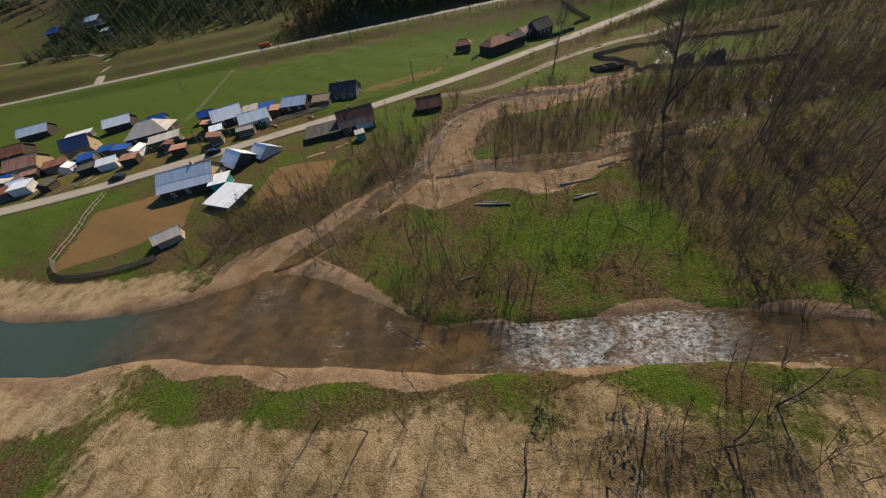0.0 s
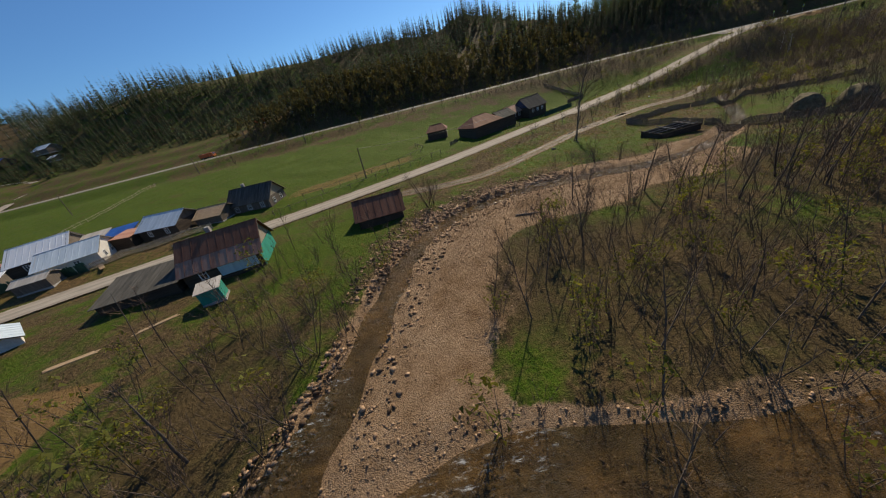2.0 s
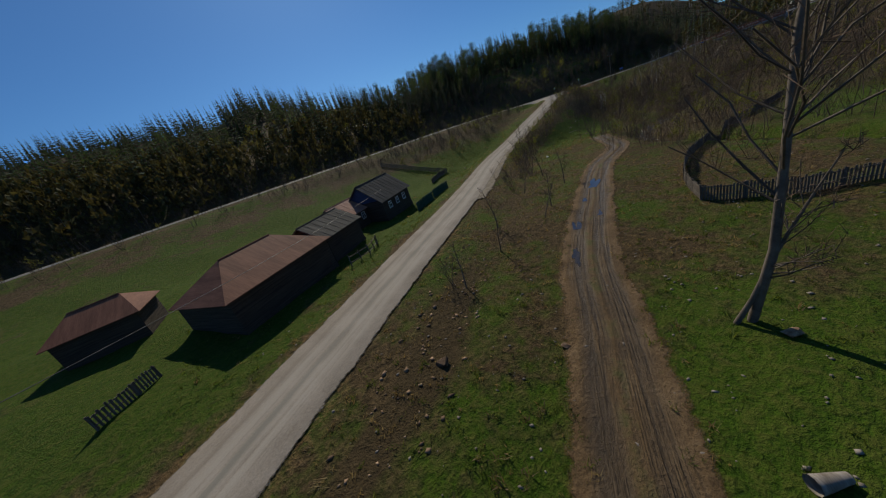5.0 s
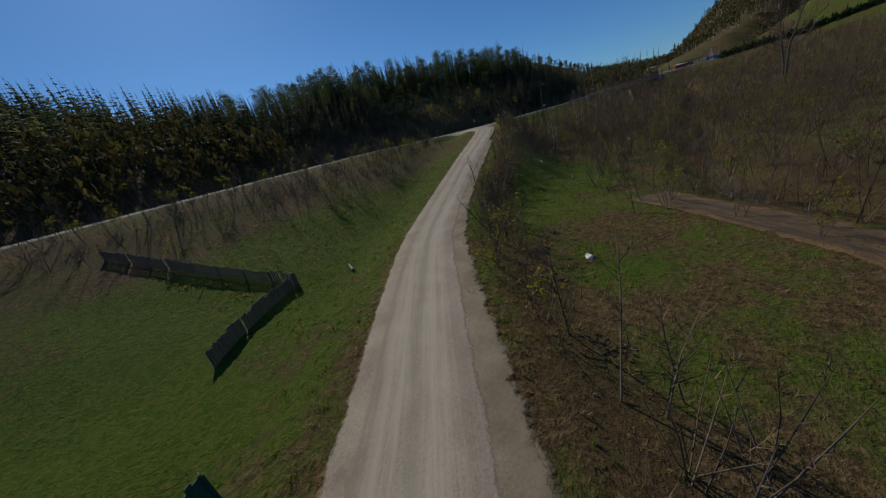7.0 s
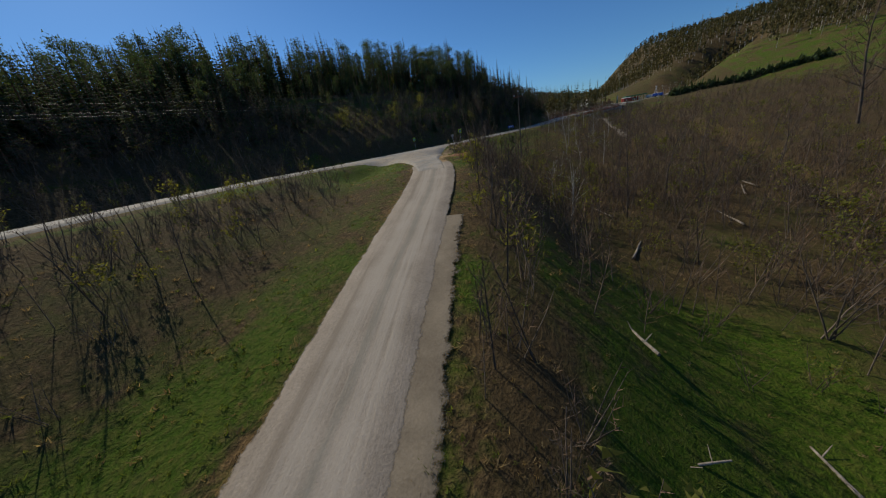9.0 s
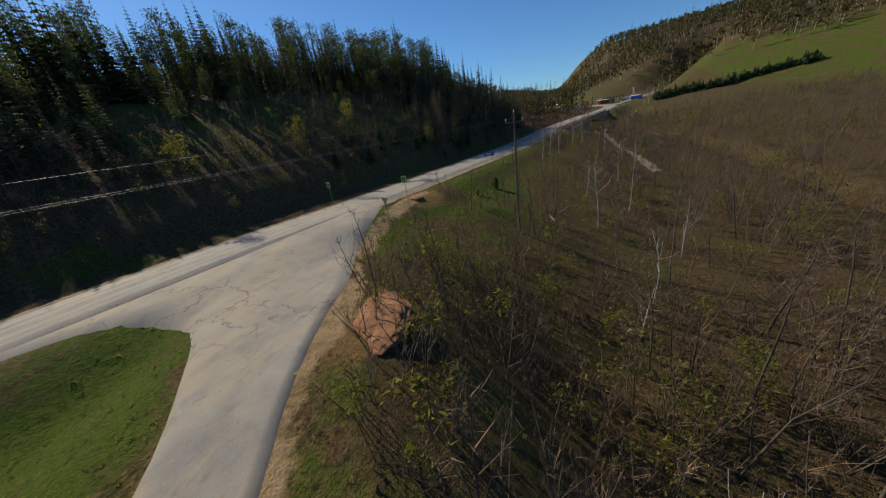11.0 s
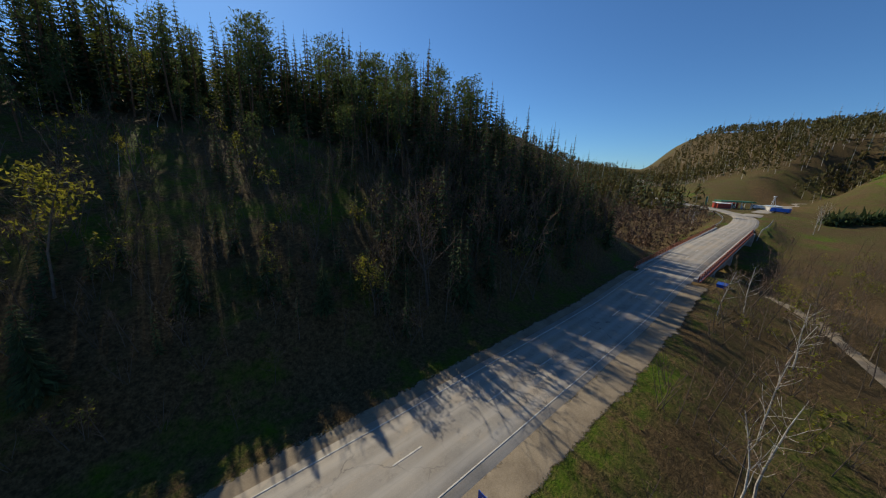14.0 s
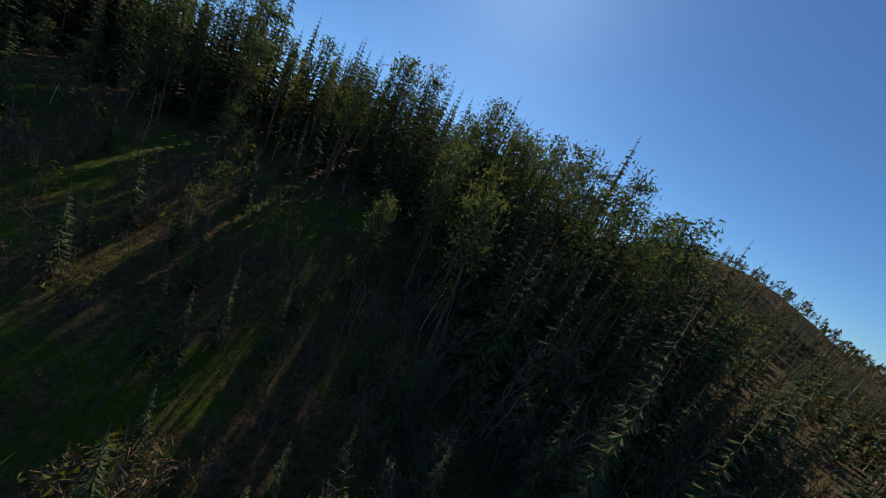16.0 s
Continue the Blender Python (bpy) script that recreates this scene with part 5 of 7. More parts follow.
def house(label, x, y, yaw, L, W, wall_h, rise, roof, wall, base=None, hip=0.0, low_roof=None, gable=None, windows=(), door=None, chimney=None, over=0.45, mono=False,
          category="house", frame_mat=None, ribs=True, name="house"):
    """A house or shed with a ridge along its own x axis."""
    z = ground_at(x, y) - 0.1 if base is None else base
    h = thing(name, x, y, z, yaw, label, category, "village buildings")
    a, b = L / 2, W / 2
    w = Solid().box(-a, -b, -0.5, a, b, wall_h)
    part("wall", w, wall, h)
    part("plinth", Solid().box(-a - 0.06, -b - 0.06, -0.6, a + 0.06, b + 0.06, 0.25), LOGS if wall is LOGS else CONCRETE, h)
    if not mono and not hip:
        for s in (-1, 1):
            part("gable", Solid().poly([(s * a - (0.1 if s > 0 else 0), -b, wall_h), (s * a - (0.1 if s > 0 else 0), b, wall_h), (s * a - (0.1 if s > 0 else 0), 0, wall_h + rise)], 0.1, 0), gable or wall, h)
    e, t = over, 0.07
    ends = a + over
    k = rise / b
    if mono:
        s = Solid().slab((-ends, -b - e, wall_h + 0.05), (ends, -b - e, wall_h + 0.05), (ends, b + e, wall_h + rise), (-ends, b + e, wall_h + rise), t)
        part("roof", s, roof, h)
        part("back_wall", Solid().box(-a, b - 0.2, wall_h, a, b, wall_h + rise - 0.15), wall, h)
        for s in (-1, 1):
            part("cheek", Solid().poly([(s * a - (0.1 if s > 0 else 0), -b, wall_h), (s * a - (0.1 if s > 0 else 0), b, wall_h), (s * a - (0.1 if s > 0 else 0), b, wall_h + rise - 0.15)], 0.1, 0), wall, h)
    else:
        r = a - hip if hip else ends
        for s in (-1, 1):
            eave = (-ends, s * (b + e), wall_h - k * e), (ends, s * (b + e), wall_h - k * e)
            top = (r, 0, wall_h + rise), (-r, 0, wall_h + rise)
            if low_roof and s < 0:
                m = 0.42
                q = [tuple(eave[i][j] + (top[1 - i][j] - eave[i][j]) * m for j in range(3)) for i in (0, 1)]
                part("lower_roof", Solid().slab(eave[0], eave[1], q[1], q[0], t), low_roof, h, "lighter patched roof sheets")
                part("roof", Solid().slab(*[(p[0], p[1], p[2] + 0.04) for p in (q[0], q[1], top[0], top[1])], t), roof, h)
            else:
                part("roof", Solid().slab(eave[0], eave[1], top[0], top[1], t), roof, h)
            if ribs and not hip:
                n = int(L / 0.9)
                sol = Solid()
                for i in range(1, n):
                    u = i / n
                    p0 = [eave[0][j] + (eave[1][j] - eave[0][j]) * u for j in range(3)]
                    p1 = [top[1][j] + (top[0][j] - top[1][j]) * u for j in range(3)]
                    sol.bar((p0[0], p0[1], p0[2] + 0.02), (p1[0], p1[1], p1[2] + 0.06), 0.018, 4)
                if n > 1:
                    part("roof_seams", sol, roof, h)
            if hip:
                part("hip_roof", Solid().poly([(s * ends, -(b + e), wall_h - k * e), (s * ends, b + e, wall_h - k * e), (s * r, 0, wall_h + rise), (s * r, 0.05, wall_h + rise)], -0.06, 2), roof, h)
        part("ridge_cap", Solid().bar((-r - 0.02, 0, wall_h + rise), (r + 0.02, 0, wall_h + rise), 0.09, 6), roof, h)
        for sx in (-1, 1):
            if not hip:
                for s in (-1, 1):
                    part("barge_board", Solid().bar((sx * ends, s * (b + e), wall_h - k * e - 0.09), (sx * ends, 0, wall_h + rise - 0.09), 0.07, 4), frame_mat or BOARDS, h)
    fm = frame_mat or WHITE_PAINT
    for spec in windows:
        side, u = spec[0], spec[1]
        if side in ("-y", "+y"):
            add_window(h, u, (-b if side == "-y" else b), wall_h * 0.56, 0.95, 1.15, side, fm)
        else:
            add_window(h, (-a if side == "-x" else a), u, wall_h * 0.56, 0.95, 1.15, side, fm)
    if door is not None:
        part("door", Solid().box(door - 0.45, -b - 0.06, 0.2, door + 0.45, -b + 0.02, 2.05), BOARDS, h, "plank door")
    if chimney:
        part("chimney", Solid().box(chimney - 0.28, 0.35, wall_h, chimney + 0.28, 0.9, wall_h + rise + 0.7), CONCRETE, h, "short masonry chimney")
    return h


def fence(points, label, tall=1.1, gap=0.16, width=0.10, mat=BOARDS, post_gap=2.6, rails=2, rail_mat=None, pickets=True):
    """Posts, rails and pickets along a line on the ground."""
    p = resample([(x, y, 0) for x, y in points], 1.0)
    seg = np.linalg.norm(np.diff(p[:, :2], axis=0), axis=1)
    run = np.concatenate([[0], np.cumsum(seg)])
    lie = height(p[:, 0], p[:, 1])
    f = thing("fence", float(p[0, 0]), float(p[0, 1]), float(lie[0]), 0, label, "fence")
    o = f.matrix_world.translation

    def at(s):
        return float(np.interp(s, run, p[:, 0])) - o.x, float(np.interp(s, run, p[:, 1])) - o.y, float(np.interp(s, run, lie)) - o.z

    posts = [at(s) for s in np.arange(0, run[-1], post_gap)] + [at(run[-1])]
    r = random.Random(int(p[0, 0] * 7))
    for q in posts:
        part("post", Solid().bar((q[0], q[1], q[2] - 0.4), (q[0] + r.uniform(-0.06, 0.06), q[1] + r.uniform(-0.06, 0.06), q[2] + tall * r.uniform(0.95, 1.12)), 0.065, 6), rail_mat or mat, f)
    for q0, q1 in zip(posts[:-1], posts[1:]):
        for k in range(rails):
            zz = tall * (0.85 - 0.55 * k)
            part("rail", Solid().bar((q0[0], q0[1], q0[2] + zz), (q1[0], q1[1], q1[2] + zz + r.uniform(-0.06, 0.06)), 0.05, 4), rail_mat or mat, f)
    if pickets:
        n = 0
        for s in np.arange(0, run[-1], gap):
            a, b = at(s), at(min(s + width, run[-1]))
            if n > 300 or r.random() < 0.03:
                continue
            n += 1
            h = tall * r.uniform(0.9, 1.1)
            w = Solid()
            dx, dy = b[0] - a[0], b[1] - a[1]
            ln = math.hypot(dx, dy) + 1e-6
            nx, ny = -dy / ln * 0.025, dx / ln * 0.025
            w.hexa([(a[0] - nx, a[1] - ny, a[2]), (b[0] - nx, b[1] - ny, b[2]), (b[0] + nx, b[1] + ny, b[2]), (a[0] + nx, a[1] + ny, a[2]),
                    (a[0] - nx, a[1] - ny, a[2] + h), (b[0] - nx, b[1] - ny, b[2] + h), (b[0] + nx, b[1] + ny, b[2] + h), (a[0] + nx, a[1] + ny, a[2] + h)])
            part("picket", w, mat, f)
    return f


# ---- village ----
rusty_house = house("low log house under a rusty iron roof with lighter patched eaves", -30.2, 88.1, 14, 9.6, 7.4, 2.4, 3.1, RUST, LOGS, base=-0.9, low_roof=RUST_LIGHT, gable=PLANK_WALL,
      windows=(("-y", -2.5),), chimney=-1.0)
part("end_boarding", Solid().box(4.8, -3.7, -0.4, 4.87, 3.7, 2.35), TEAL, rusty_house, "bright teal painted boards")
part("wall_patch", Solid().box(-0.6, -3.78, 0.5, 4.2, -3.7, 1.9), PALE_BLUE, rusty_house, "faded pale blue boards")
house("dark board lean-to shed against the rusty-roofed house", -39.5, 84.5, 14, 9.0, 6.0, 2.0, 1.0, DARK_SLATE, LOGS, base=-1.0, mono=True, category="shed", name="shed")
house("small teal hen coop with a grey sheet roof", -27.6, 79.0, 20, 2.3, 1.9, 1.8, 0.45, SLATE, TEAL, mono=True, category="shed", over=0.2, name="shed")
house("dark windowless log barn with a brown iron roof", -9.4, 94.6, 6, 6.8, 5.6, 1.8, 2.0, RUST, LOGS, base=-1.6, category="barn", name="barn")
house("old board house with a mossy dark sheet roof", -41.0, 118.6, -4, 9.6, 7.2, 2.6, 2.7, DARK_SLATE, BOARDS, base=-0.9, gable=PLANK_WALL,
      windows=(("-y", -3), ("-y", 0), ("-y", 3), ("+x", -1.5), ("+x", 1.5)), chimney=-2)
house("house with a pale blue sheet roof", -57.5, 113.0, -6, 9.0, 7.0, 2.6, 1.9, PALE_BLUE, LOGS, gable=BOARDS, windows=(("-y", -2), ("-y", 2)))
house("open shed roofed with fresh brown boards", -48.5, 114.5, -6, 6.0, 5.5, 1.9, 1.3, NEW_BOARDS, BOARDS, category="shed", name="shed")
house("house with a bright white metal roof", -83.0, 111.0, 24, 9.5, 8.5, 2.9, 2.6, ZINC, LOGS, gable=BOARDS, windows=(("-y", -2), ("-y", 2)))
house("whitewashed house with a pale blue metal roof", -69.5, 104.0, 24, 9.0, 7.5, 2.7, 1.9, PALE_BLUE, WHITE_WALL, windows=(("-y", -2.2), ("-y", 1.2), ("+x", -1.6), ("+x", 1.2)))
house("large house under a grey hipped sheet roof", -112.0, 108.0, 18, 13.5, 11.0, 3.0, 3.2, SLATE, LOGS, hip=4.2, windows=(("-y", -4), ("-y", 0), ("-y", 4), ("+x", 0)))
house("house with a white metal roof behind gardens", -143.0, 128.0, 20, 10.0, 7.5, 2.8, 2.2, ZINC, LOGS)
house("house with a navy roof and a timber gable", -142.0, 107.0, 24, 8.5, 7.5, 2.8, 3.0, NAVY, NEW_BOARDS, gable=NEW_BOARDS, windows=(("+x", 0),))
house("shed with a long grey sheet roof beside the road", -101.0, 99.5, 24, 9.0, 4.0, 2.0, 1.0, SLATE, BOARDS, mono=True, category="shed", name="shed")
house("orange timber house with a rusty roof", -154.0, 97.0, 18, 10.0, 8.0, 2.6, 2.4, RUST_LIGHT, NEW_BOARDS, windows=(("-y", -2), ("-y", 2)))
house("house with a turquoise metal roof", -196.0, 138.0, 20, 12.0, 8.0, 2.8, 2.4, PALE_BLUE, LOGS)
house("brown roofed house with an outbuilding", -178.0, 112.0, 20, 11.0, 8.0, 2.8, 2.4, RUST, LOGS, windows=(("-y", 0),))
house("blue roofed outbuilding behind gardens", -122.0, 124.0, 24, 6.0, 5.0, 2.4, 1.5, BLUE_ROOF, BOARDS, category="shed", name="shed")
house("blue roofed summer kitchen by a yard", -96.0, 117.5, 24, 5.0, 4.2, 2.3, 1.4, BLUE_ROOF, BOARDS, category="shed", name="shed")
house("long low white tin shed in a garden", -160.0, 124.0, 22, 9.0, 3.2, 2.0, 0.6, ZINC, BOARDS, mono=True, category="shed", name="shed")
house("house with a zinc roof, pale blue above and white below", -67.8, 65.2, 12, 12.5, 8.6, 3.2, 2.8, PALE_BLUE, LOGS, base=-1.0, low_roof=ZINC, gable=NEW_BOARDS, windows=(("-y", -3.5), ("-y", 0), ("+x", -2), ("+x", 1.5)), chimney=2)
house("teal board porch beside the zinc-roofed house", -59.2, 63.0, 12, 3.6, 4.0, 2.0, 0.5, ZINC, TEAL, mono=True, category="shed", name="shed")
house("barn with a white metal roof and dark gable", -60.5, 74.5, -35, 7.5, 7.0, 2.2, 2.3, ZINC, LOGS, base=-1.0, gable=DARK_SLATE, category="barn", name="barn")
house("barn extension with a pale blue roof", -54.5, 77.5, -35, 6.0, 6.0, 2.0, 1.9, PALE_BLUE, WHITE_WALL, base=-1.0, category="barn", name="barn")
house("dirty tin roofed shed with a leaning wall", -53.0, 55.5, -22, 8.0, 6.5, 2.0, 0.9, ZINC, BOARDS, base=-1.0, mono=True, category="shed", name="shed")
house("tiny grey roofed hut at the plot's edge", -60.0, 44.0, 35, 4.2, 3.0, 1.7, 0.9, SLATE, NEW_BOARDS, category="shed", name="shed")
house("weathered barn under a hipped rusty roof", 17.6, 151.0, 33, 12.0, 7.6, 3.5, 2.3, RUST, LOGS, base=-2.4, hip=3.2, category="barn", name="barn")
house("low barn wing with a dark rusty roof", 26.0, 157.2, 33, 6.5, 6.5, 3.3, 1.7, DARK_SLATE, LOGS, base=-2.6, category="barn", name="barn")
house("small log barn under a steep hipped brown roof", 4.0, 158.4, -6, 6.4, 5.6, 3.4, 1.5, RUST, LOGS, base=-2.0, hip=1.2, category="barn", name="barn")
house("small house with a pale rusty roof and a porch", 31.5, 166.2, 31, 5.5, 6.0, 2.7, 1.8, RUST_LIGHT, LOGS, base=-2.6, gable=PLANK_WALL, windows=(("-y", -1), ("-y", 1.4)))
house("dark log house with a blue-grey gable and white window frames", 39.0, 167.5, 31, 9.0, 7.4, 3.2, 3.0, DARK_SLATE, LOGS, base=-2.8, gable=NAVY, windows=(("-y", -2.4), ("-y", 0), ("-y", 2.4), ("+x", -1.6), ("+x", 1.6)))
house("distant farmhouse with a bright blue roof", -357, 336, -10, 16, 11, 3.0, 3.0, BLUE_ROOF, LOGS)
house("distant farm building with a white metal roof", -321, 343, -12, 18, 11, 3.5, 3.0, ZINC, BOARDS)
house("distant shed with a pale roof beside the farm", -305, 330, -12, 9, 7, 2.5, 1.5, ZINC, BOARDS, category="shed", name="shed")

fence([(-86, 42), (-90, 52), (-97, 68)], "pale weathered rail fence round a ploughed plot", 1.2, mat=PLANK_WALL, post_gap=2.2, pickets=False)
fence([(-97, 68), (-88, 73), (-78, 76)], "dark post and rail fence along the road", 1.1, post_gap=2.4, pickets=False, rails=3)
fence([(-86, 42), (-80, 37.5), (-70, 36.5), (-60, 39)], "dark woven fence along the river bank", 1.0, 0.2, 0.12)
fence([(-108, 120), (-116, 155), (-126, 194)], "pale rail fence running up the meadow", 1.2, mat=PLANK_WALL, post_gap=3.0, pickets=False)
fence([(-100, 92.5), (-88, 97), (-76, 98), (-64, 99.5)], "dark green board fence before the houses", 1.7, 0.22, 0.2, GREEN_FENCE)
fence([(-64, 99.5), (-56, 104), (-46, 108)], "pale picket fence before the gardens", 1.2, 0.2, 0.1, PLANK_WALL)
fence([(-34, 109.5), (-22, 116.5), (-9, 125.5), (3, 133.5)], "thin grey posts of a wire fence beside the village road", 1.1, post_gap=3.4, rails=1, pickets=False)
fence([(6.4, 140.8), (7.6, 142.2), (9.0, 144.2)], "short dark paling fence before the barn", 1.0, 0.24, 0.12)
fence([(25.6, 149.0), (28.4, 150.0), (30.6, 152.6)], "grey rail fence and gate by the house yard", 1.2, post_gap=1.5, rails=3, pickets=False)
fence([(42, 160.2), (49, 164.6), (55, 168.6)], "dark green board fence beyond the log house", 1.5, 0.24, 0.22, GREEN_FENCE)
fence([(-30, 117), (-14, 129), (-2, 141), (-4, 150)], "thin posts of a wire fence across the meadow", 1.2, mat=BOARDS, post_gap=4.5, rails=1, pickets=False)
fence([(48.5, 124.5), (50, 120), (52.2, 116.5), (56, 105), (64, 98), (78, 95), (96, 92)], "grey paling fence round a green paddock", 1.3, 0.19, 0.12)
fence([(48.5, 124.5), (56, 128), (70, 131), (90, 131), (112, 129)], "dark brush fence on the paddock's far side", 1.2, 0.3, 0.2)
fence([(58, 178.5), (62, 181.5), (67, 184)], "dark paling fence corner above the road", 1.2, 0.18, 0.11)
fence([(67, 184), (63, 192), (58, 203)], "dark paling fence down to the meadow", 1.2, 0.24, 0.12)


# ---- sheds and clutter in the yards ----
HOMES = [(-29, 88.3), (-41, 118.6), (-57.5, 113), (-48.5, 114.5), (-83, 111), (-69.5, 104), (-112, 108), (-143, 128), (-142, 107), (-101, 99.5), (-154, 97), (-196, 138), (-178, 112), (-122, 124), (-96, 117.5), (-160, 124)]
yards = random.Random(77)
SHED_LOOKS = ((RUST, BOARDS, "low yard shed under a rusty iron roof"), (ZINC, BOARDS, "low yard shed with a white tin roof"), (DARK_SLATE, LOGS, "dark log lean-to with a mossy roof"),
              (BLUE_ROOF, BOARDS, "board shed with a blue sheet roof"), (RUST_LIGHT, LOGS, "log byre with a patched rusty roof"), (SLATE, BOARDS, "grey board shed with an old sheet roof"),
              (ZINC, WHITE_WALL, "small whitewashed outhouse with a white roof"))
done = list(HOMES)
for k in range(900):
    x = yards.uniform(-205, -50)
    d = yards.uniform(8, 30)
    y = float(np.interp(x, VILLAGE_ROAD[:, 0], VILLAGE_ROAD[:, 1])) + d * 1.1
    if len(done) > len(HOMES) + 40 or min(math.hypot(x - a, y - b) - (7.0 if i < len(HOMES) else 5.2) for i, (a, b) in enumerate(done)) < 0:
        continue
    roof, wall, words = SHED_LOOKS[yards.randrange(len(SHED_LOOKS))]
    done.append((x, y))
    house(words, x, y, 20 + 90 * yards.randrange(2) + yards.uniform(-8, 8), yards.uniform(3.4, 6.4), yards.uniform(2.6, 4.2), yards.uniform(1.7, 2.3), yards.uniform(0.4, 1.2), roof, wall,
          mono=yards.random() < 0.6, category="shed", over=0.25, name="shed")


def board_pile(x, y, yaw, n, mat, label):
    z = ground_at(x, y)
    p = thing("board_pile", x, y, z, yaw, label, "board pile", "board piles")
    for k in range(n):
        w = 0.16 * (k % 4) - 0.3 + yards.uniform(-0.05, 0.05)
        h = 0.05 * (k // 4)
        part("board", Solid().box(-2.0 + yards.uniform(-0.4, 0.4), w, h, 2.0 + yards.uniform(-0.4, 0.4), w + 0.15, h + 0.045), mat, p)


for k in range(70):
    x = yards.uniform(-200, -48)
    y = float(np.interp(x, VILLAGE_ROAD[:, 0], VILLAGE_ROAD[:, 1])) + yards.uniform(6, 28)
    if min(math.hypot(x - a, y - b) for a, b in done) > (4.4 if k % 2 else 5.6):
        board_pile(x, y, yards.uniform(0, 180), yards.randrange(6, 16), (BOARDS, NEW_BOARDS, DEADWOOD)[k % 3], ("grey weathered boards stacked in a yard", "fresh yellow boards stacked in a yard", "pale old timber stacked in a yard")[k % 3])
board_pile(-38.5, 72.5, 18, 8, NEW_BOARDS, "fresh yellow boards laid on the grass")
board_pile(-32.5, 76.0, 30, 5, NEW_BOARDS, "fresh yellow boards laid on the grass")


# ---- roads in detail ----
def apron():
    """The worn asphalt fan where the village road meets the highway."""
    left = resample([(139.5, 202.2, 0), (147.0, 207.2, 0), (151.2, 211.4, 0), (154.4, 215.6, 0), (155.2, 219.6, 0), (153.0, 224.2, 0), (146, 228.2, 0)], 1.0)
    right = resample([(141.2, 198.4, 0), (148.2, 202.2, 0), (152.6, 204.8, 0), (158.2, 207.2, 0), (163.5, 209.0, 0), (171, 213.0, 0), (178, 215.2, 0), (192, 218.6, 0)], 1.0)
    n = 26
    li, ri = np.linspace(0, len(left) - 1, n), np.linspace(0, len(right) - 1, n)
    L = np.stack([np.interp(li, range(len(left)), left[:, k]) for k in (0, 1)], 1)
    R = np.stack([np.interp(ri, range(len(right)), right[:, k]) for k in (0, 1)], 1)
    cols = 16
    P = np.stack([L + (R - L) * c / (cols - 1) for c in range(cols)], 1)
    Z = height(P[..., 0], P[..., 1]) + 0.26
    Z[:, -1] -= 0.32
    Z[:, 0] -= 0.32
    verts = np.concatenate([P, Z[..., None]], -1).reshape(-1, 3).tolist()
    faces = [(a * cols + c, (a + 1) * cols + c, (a + 1) * cols + c + 1, a * cols + c + 1)[::-1] for a in range(n - 1) for c in range(cols - 1)]
    me = mesh_from("road", verts, faces, [ASPHALT], smooth_faces=True)
    return tagged(new("road", me), "wide worn asphalt junction with cracks and dust", "road", kind="structure")


apron()
ribbon("road_verge", VILLAGE_ROAD, 1.6, SHOULDER, 0.03, "brown earthy shoulder of the gravel road", "verge", start=44, end=128, offset=-2.9, crown=0.02)
ribbon("road_verge", HIGHWAY, 1.7, SHOULDER, 0.05, "dusty brown highway shoulder", "verge", start=182, end=272, offset=-5.2, wander=0.06, crown=0.02)
ribbon("road_verge", HIGHWAY, 1.6, SHOULDER, 0.03, "dusty brown highway shoulder", "verge", start=100, end=272, offset=4.0, crown=0.02)
ribbon("road_line", HIGHWAY, 0.042, LINE, 0.165, "worn white edge line", "road marking", start=160, end=400, offset=-3.25, crown=0, thick=0.03)
ribbon("road_line", HIGHWAY, 0.042, LINE, 0.165, "worn white edge line", "road marking", start=160, end=400, offset=3.25, crown=0, thick=0.03)
for k in range(26):
    ribbon("road_line", resample(HIGHWAY[(HIGHWAY[:, 0] > 150) & (HIGHWAY[:, 0] < 380)], 1.0), 0.06, LINE, 0.185, "worn white centre dash", "road marking", start=168 + k * 8, end=171.2 + k * 8, crown=0, thick=0.03)

path = resample([(x, y, ground_at(x, y)) for x, y in ((224, 171), (240, 172.5), (254, 174.5), (266, 175.5), (280, 179))], 2.0)
path[:, 2] = height(path[:, 0], path[:, 1])
ribbon("path", path, 1.5, SHOULDER, 0.06, "pale dirt path below the highway", "path", wander=0.2, crown=0.02, thick=0.15)


def puddle(x, y, yaw, length, width):
    """A shallow pool with a ragged rim."""
    rg = random.Random(int(x * 13 + y * 7))
    n = 40
    wave = [(rg.uniform(0, 6.28), rg.uniform(0.05, 0.16)) for _ in range(6)]
    ring = []
    for k in range(n):
        a = k * math.tau / n
        f = 1 + sum(h * math.sin((j + 2) * a + o) for j, (o, h) in enumerate(wave))
        ring.append((math.cos(a) * length / 2 * f, math.sin(a) * width / 2 * f))
    verts = [(px, py, 0.0) for px, py in ring] + [(px * 1.04, py * 1.04, -0.06) for px, py in ring]
    faces = [tuple(range(n))] + [(k, k + n, (k + 1) % n + n, (k + 1) % n) for k in range(n)]
    ob = new("puddle", mesh_from("puddle", verts, faces, [STILL]))
    ob.matrix_world = pose(x, y, ground_at(x, y) + 0.085, 0, 0, yaw)
    return tagged(ob, "muddy puddle in the track's rut", "puddle", "puddles")


for x, y, yaw, l, w in ((40.6, 131.0, 30, 4.6, 0.75), (43.6, 130.4, 28, 4.0, 0.6), (47.5, 134.2, 28, 3.0, 0.6), (53.5, 136.4, 26, 6.0, 1.1), (36.5, 128.6, 33, 2.6, 0.5)):
    puddle(x, y, yaw, l, w)


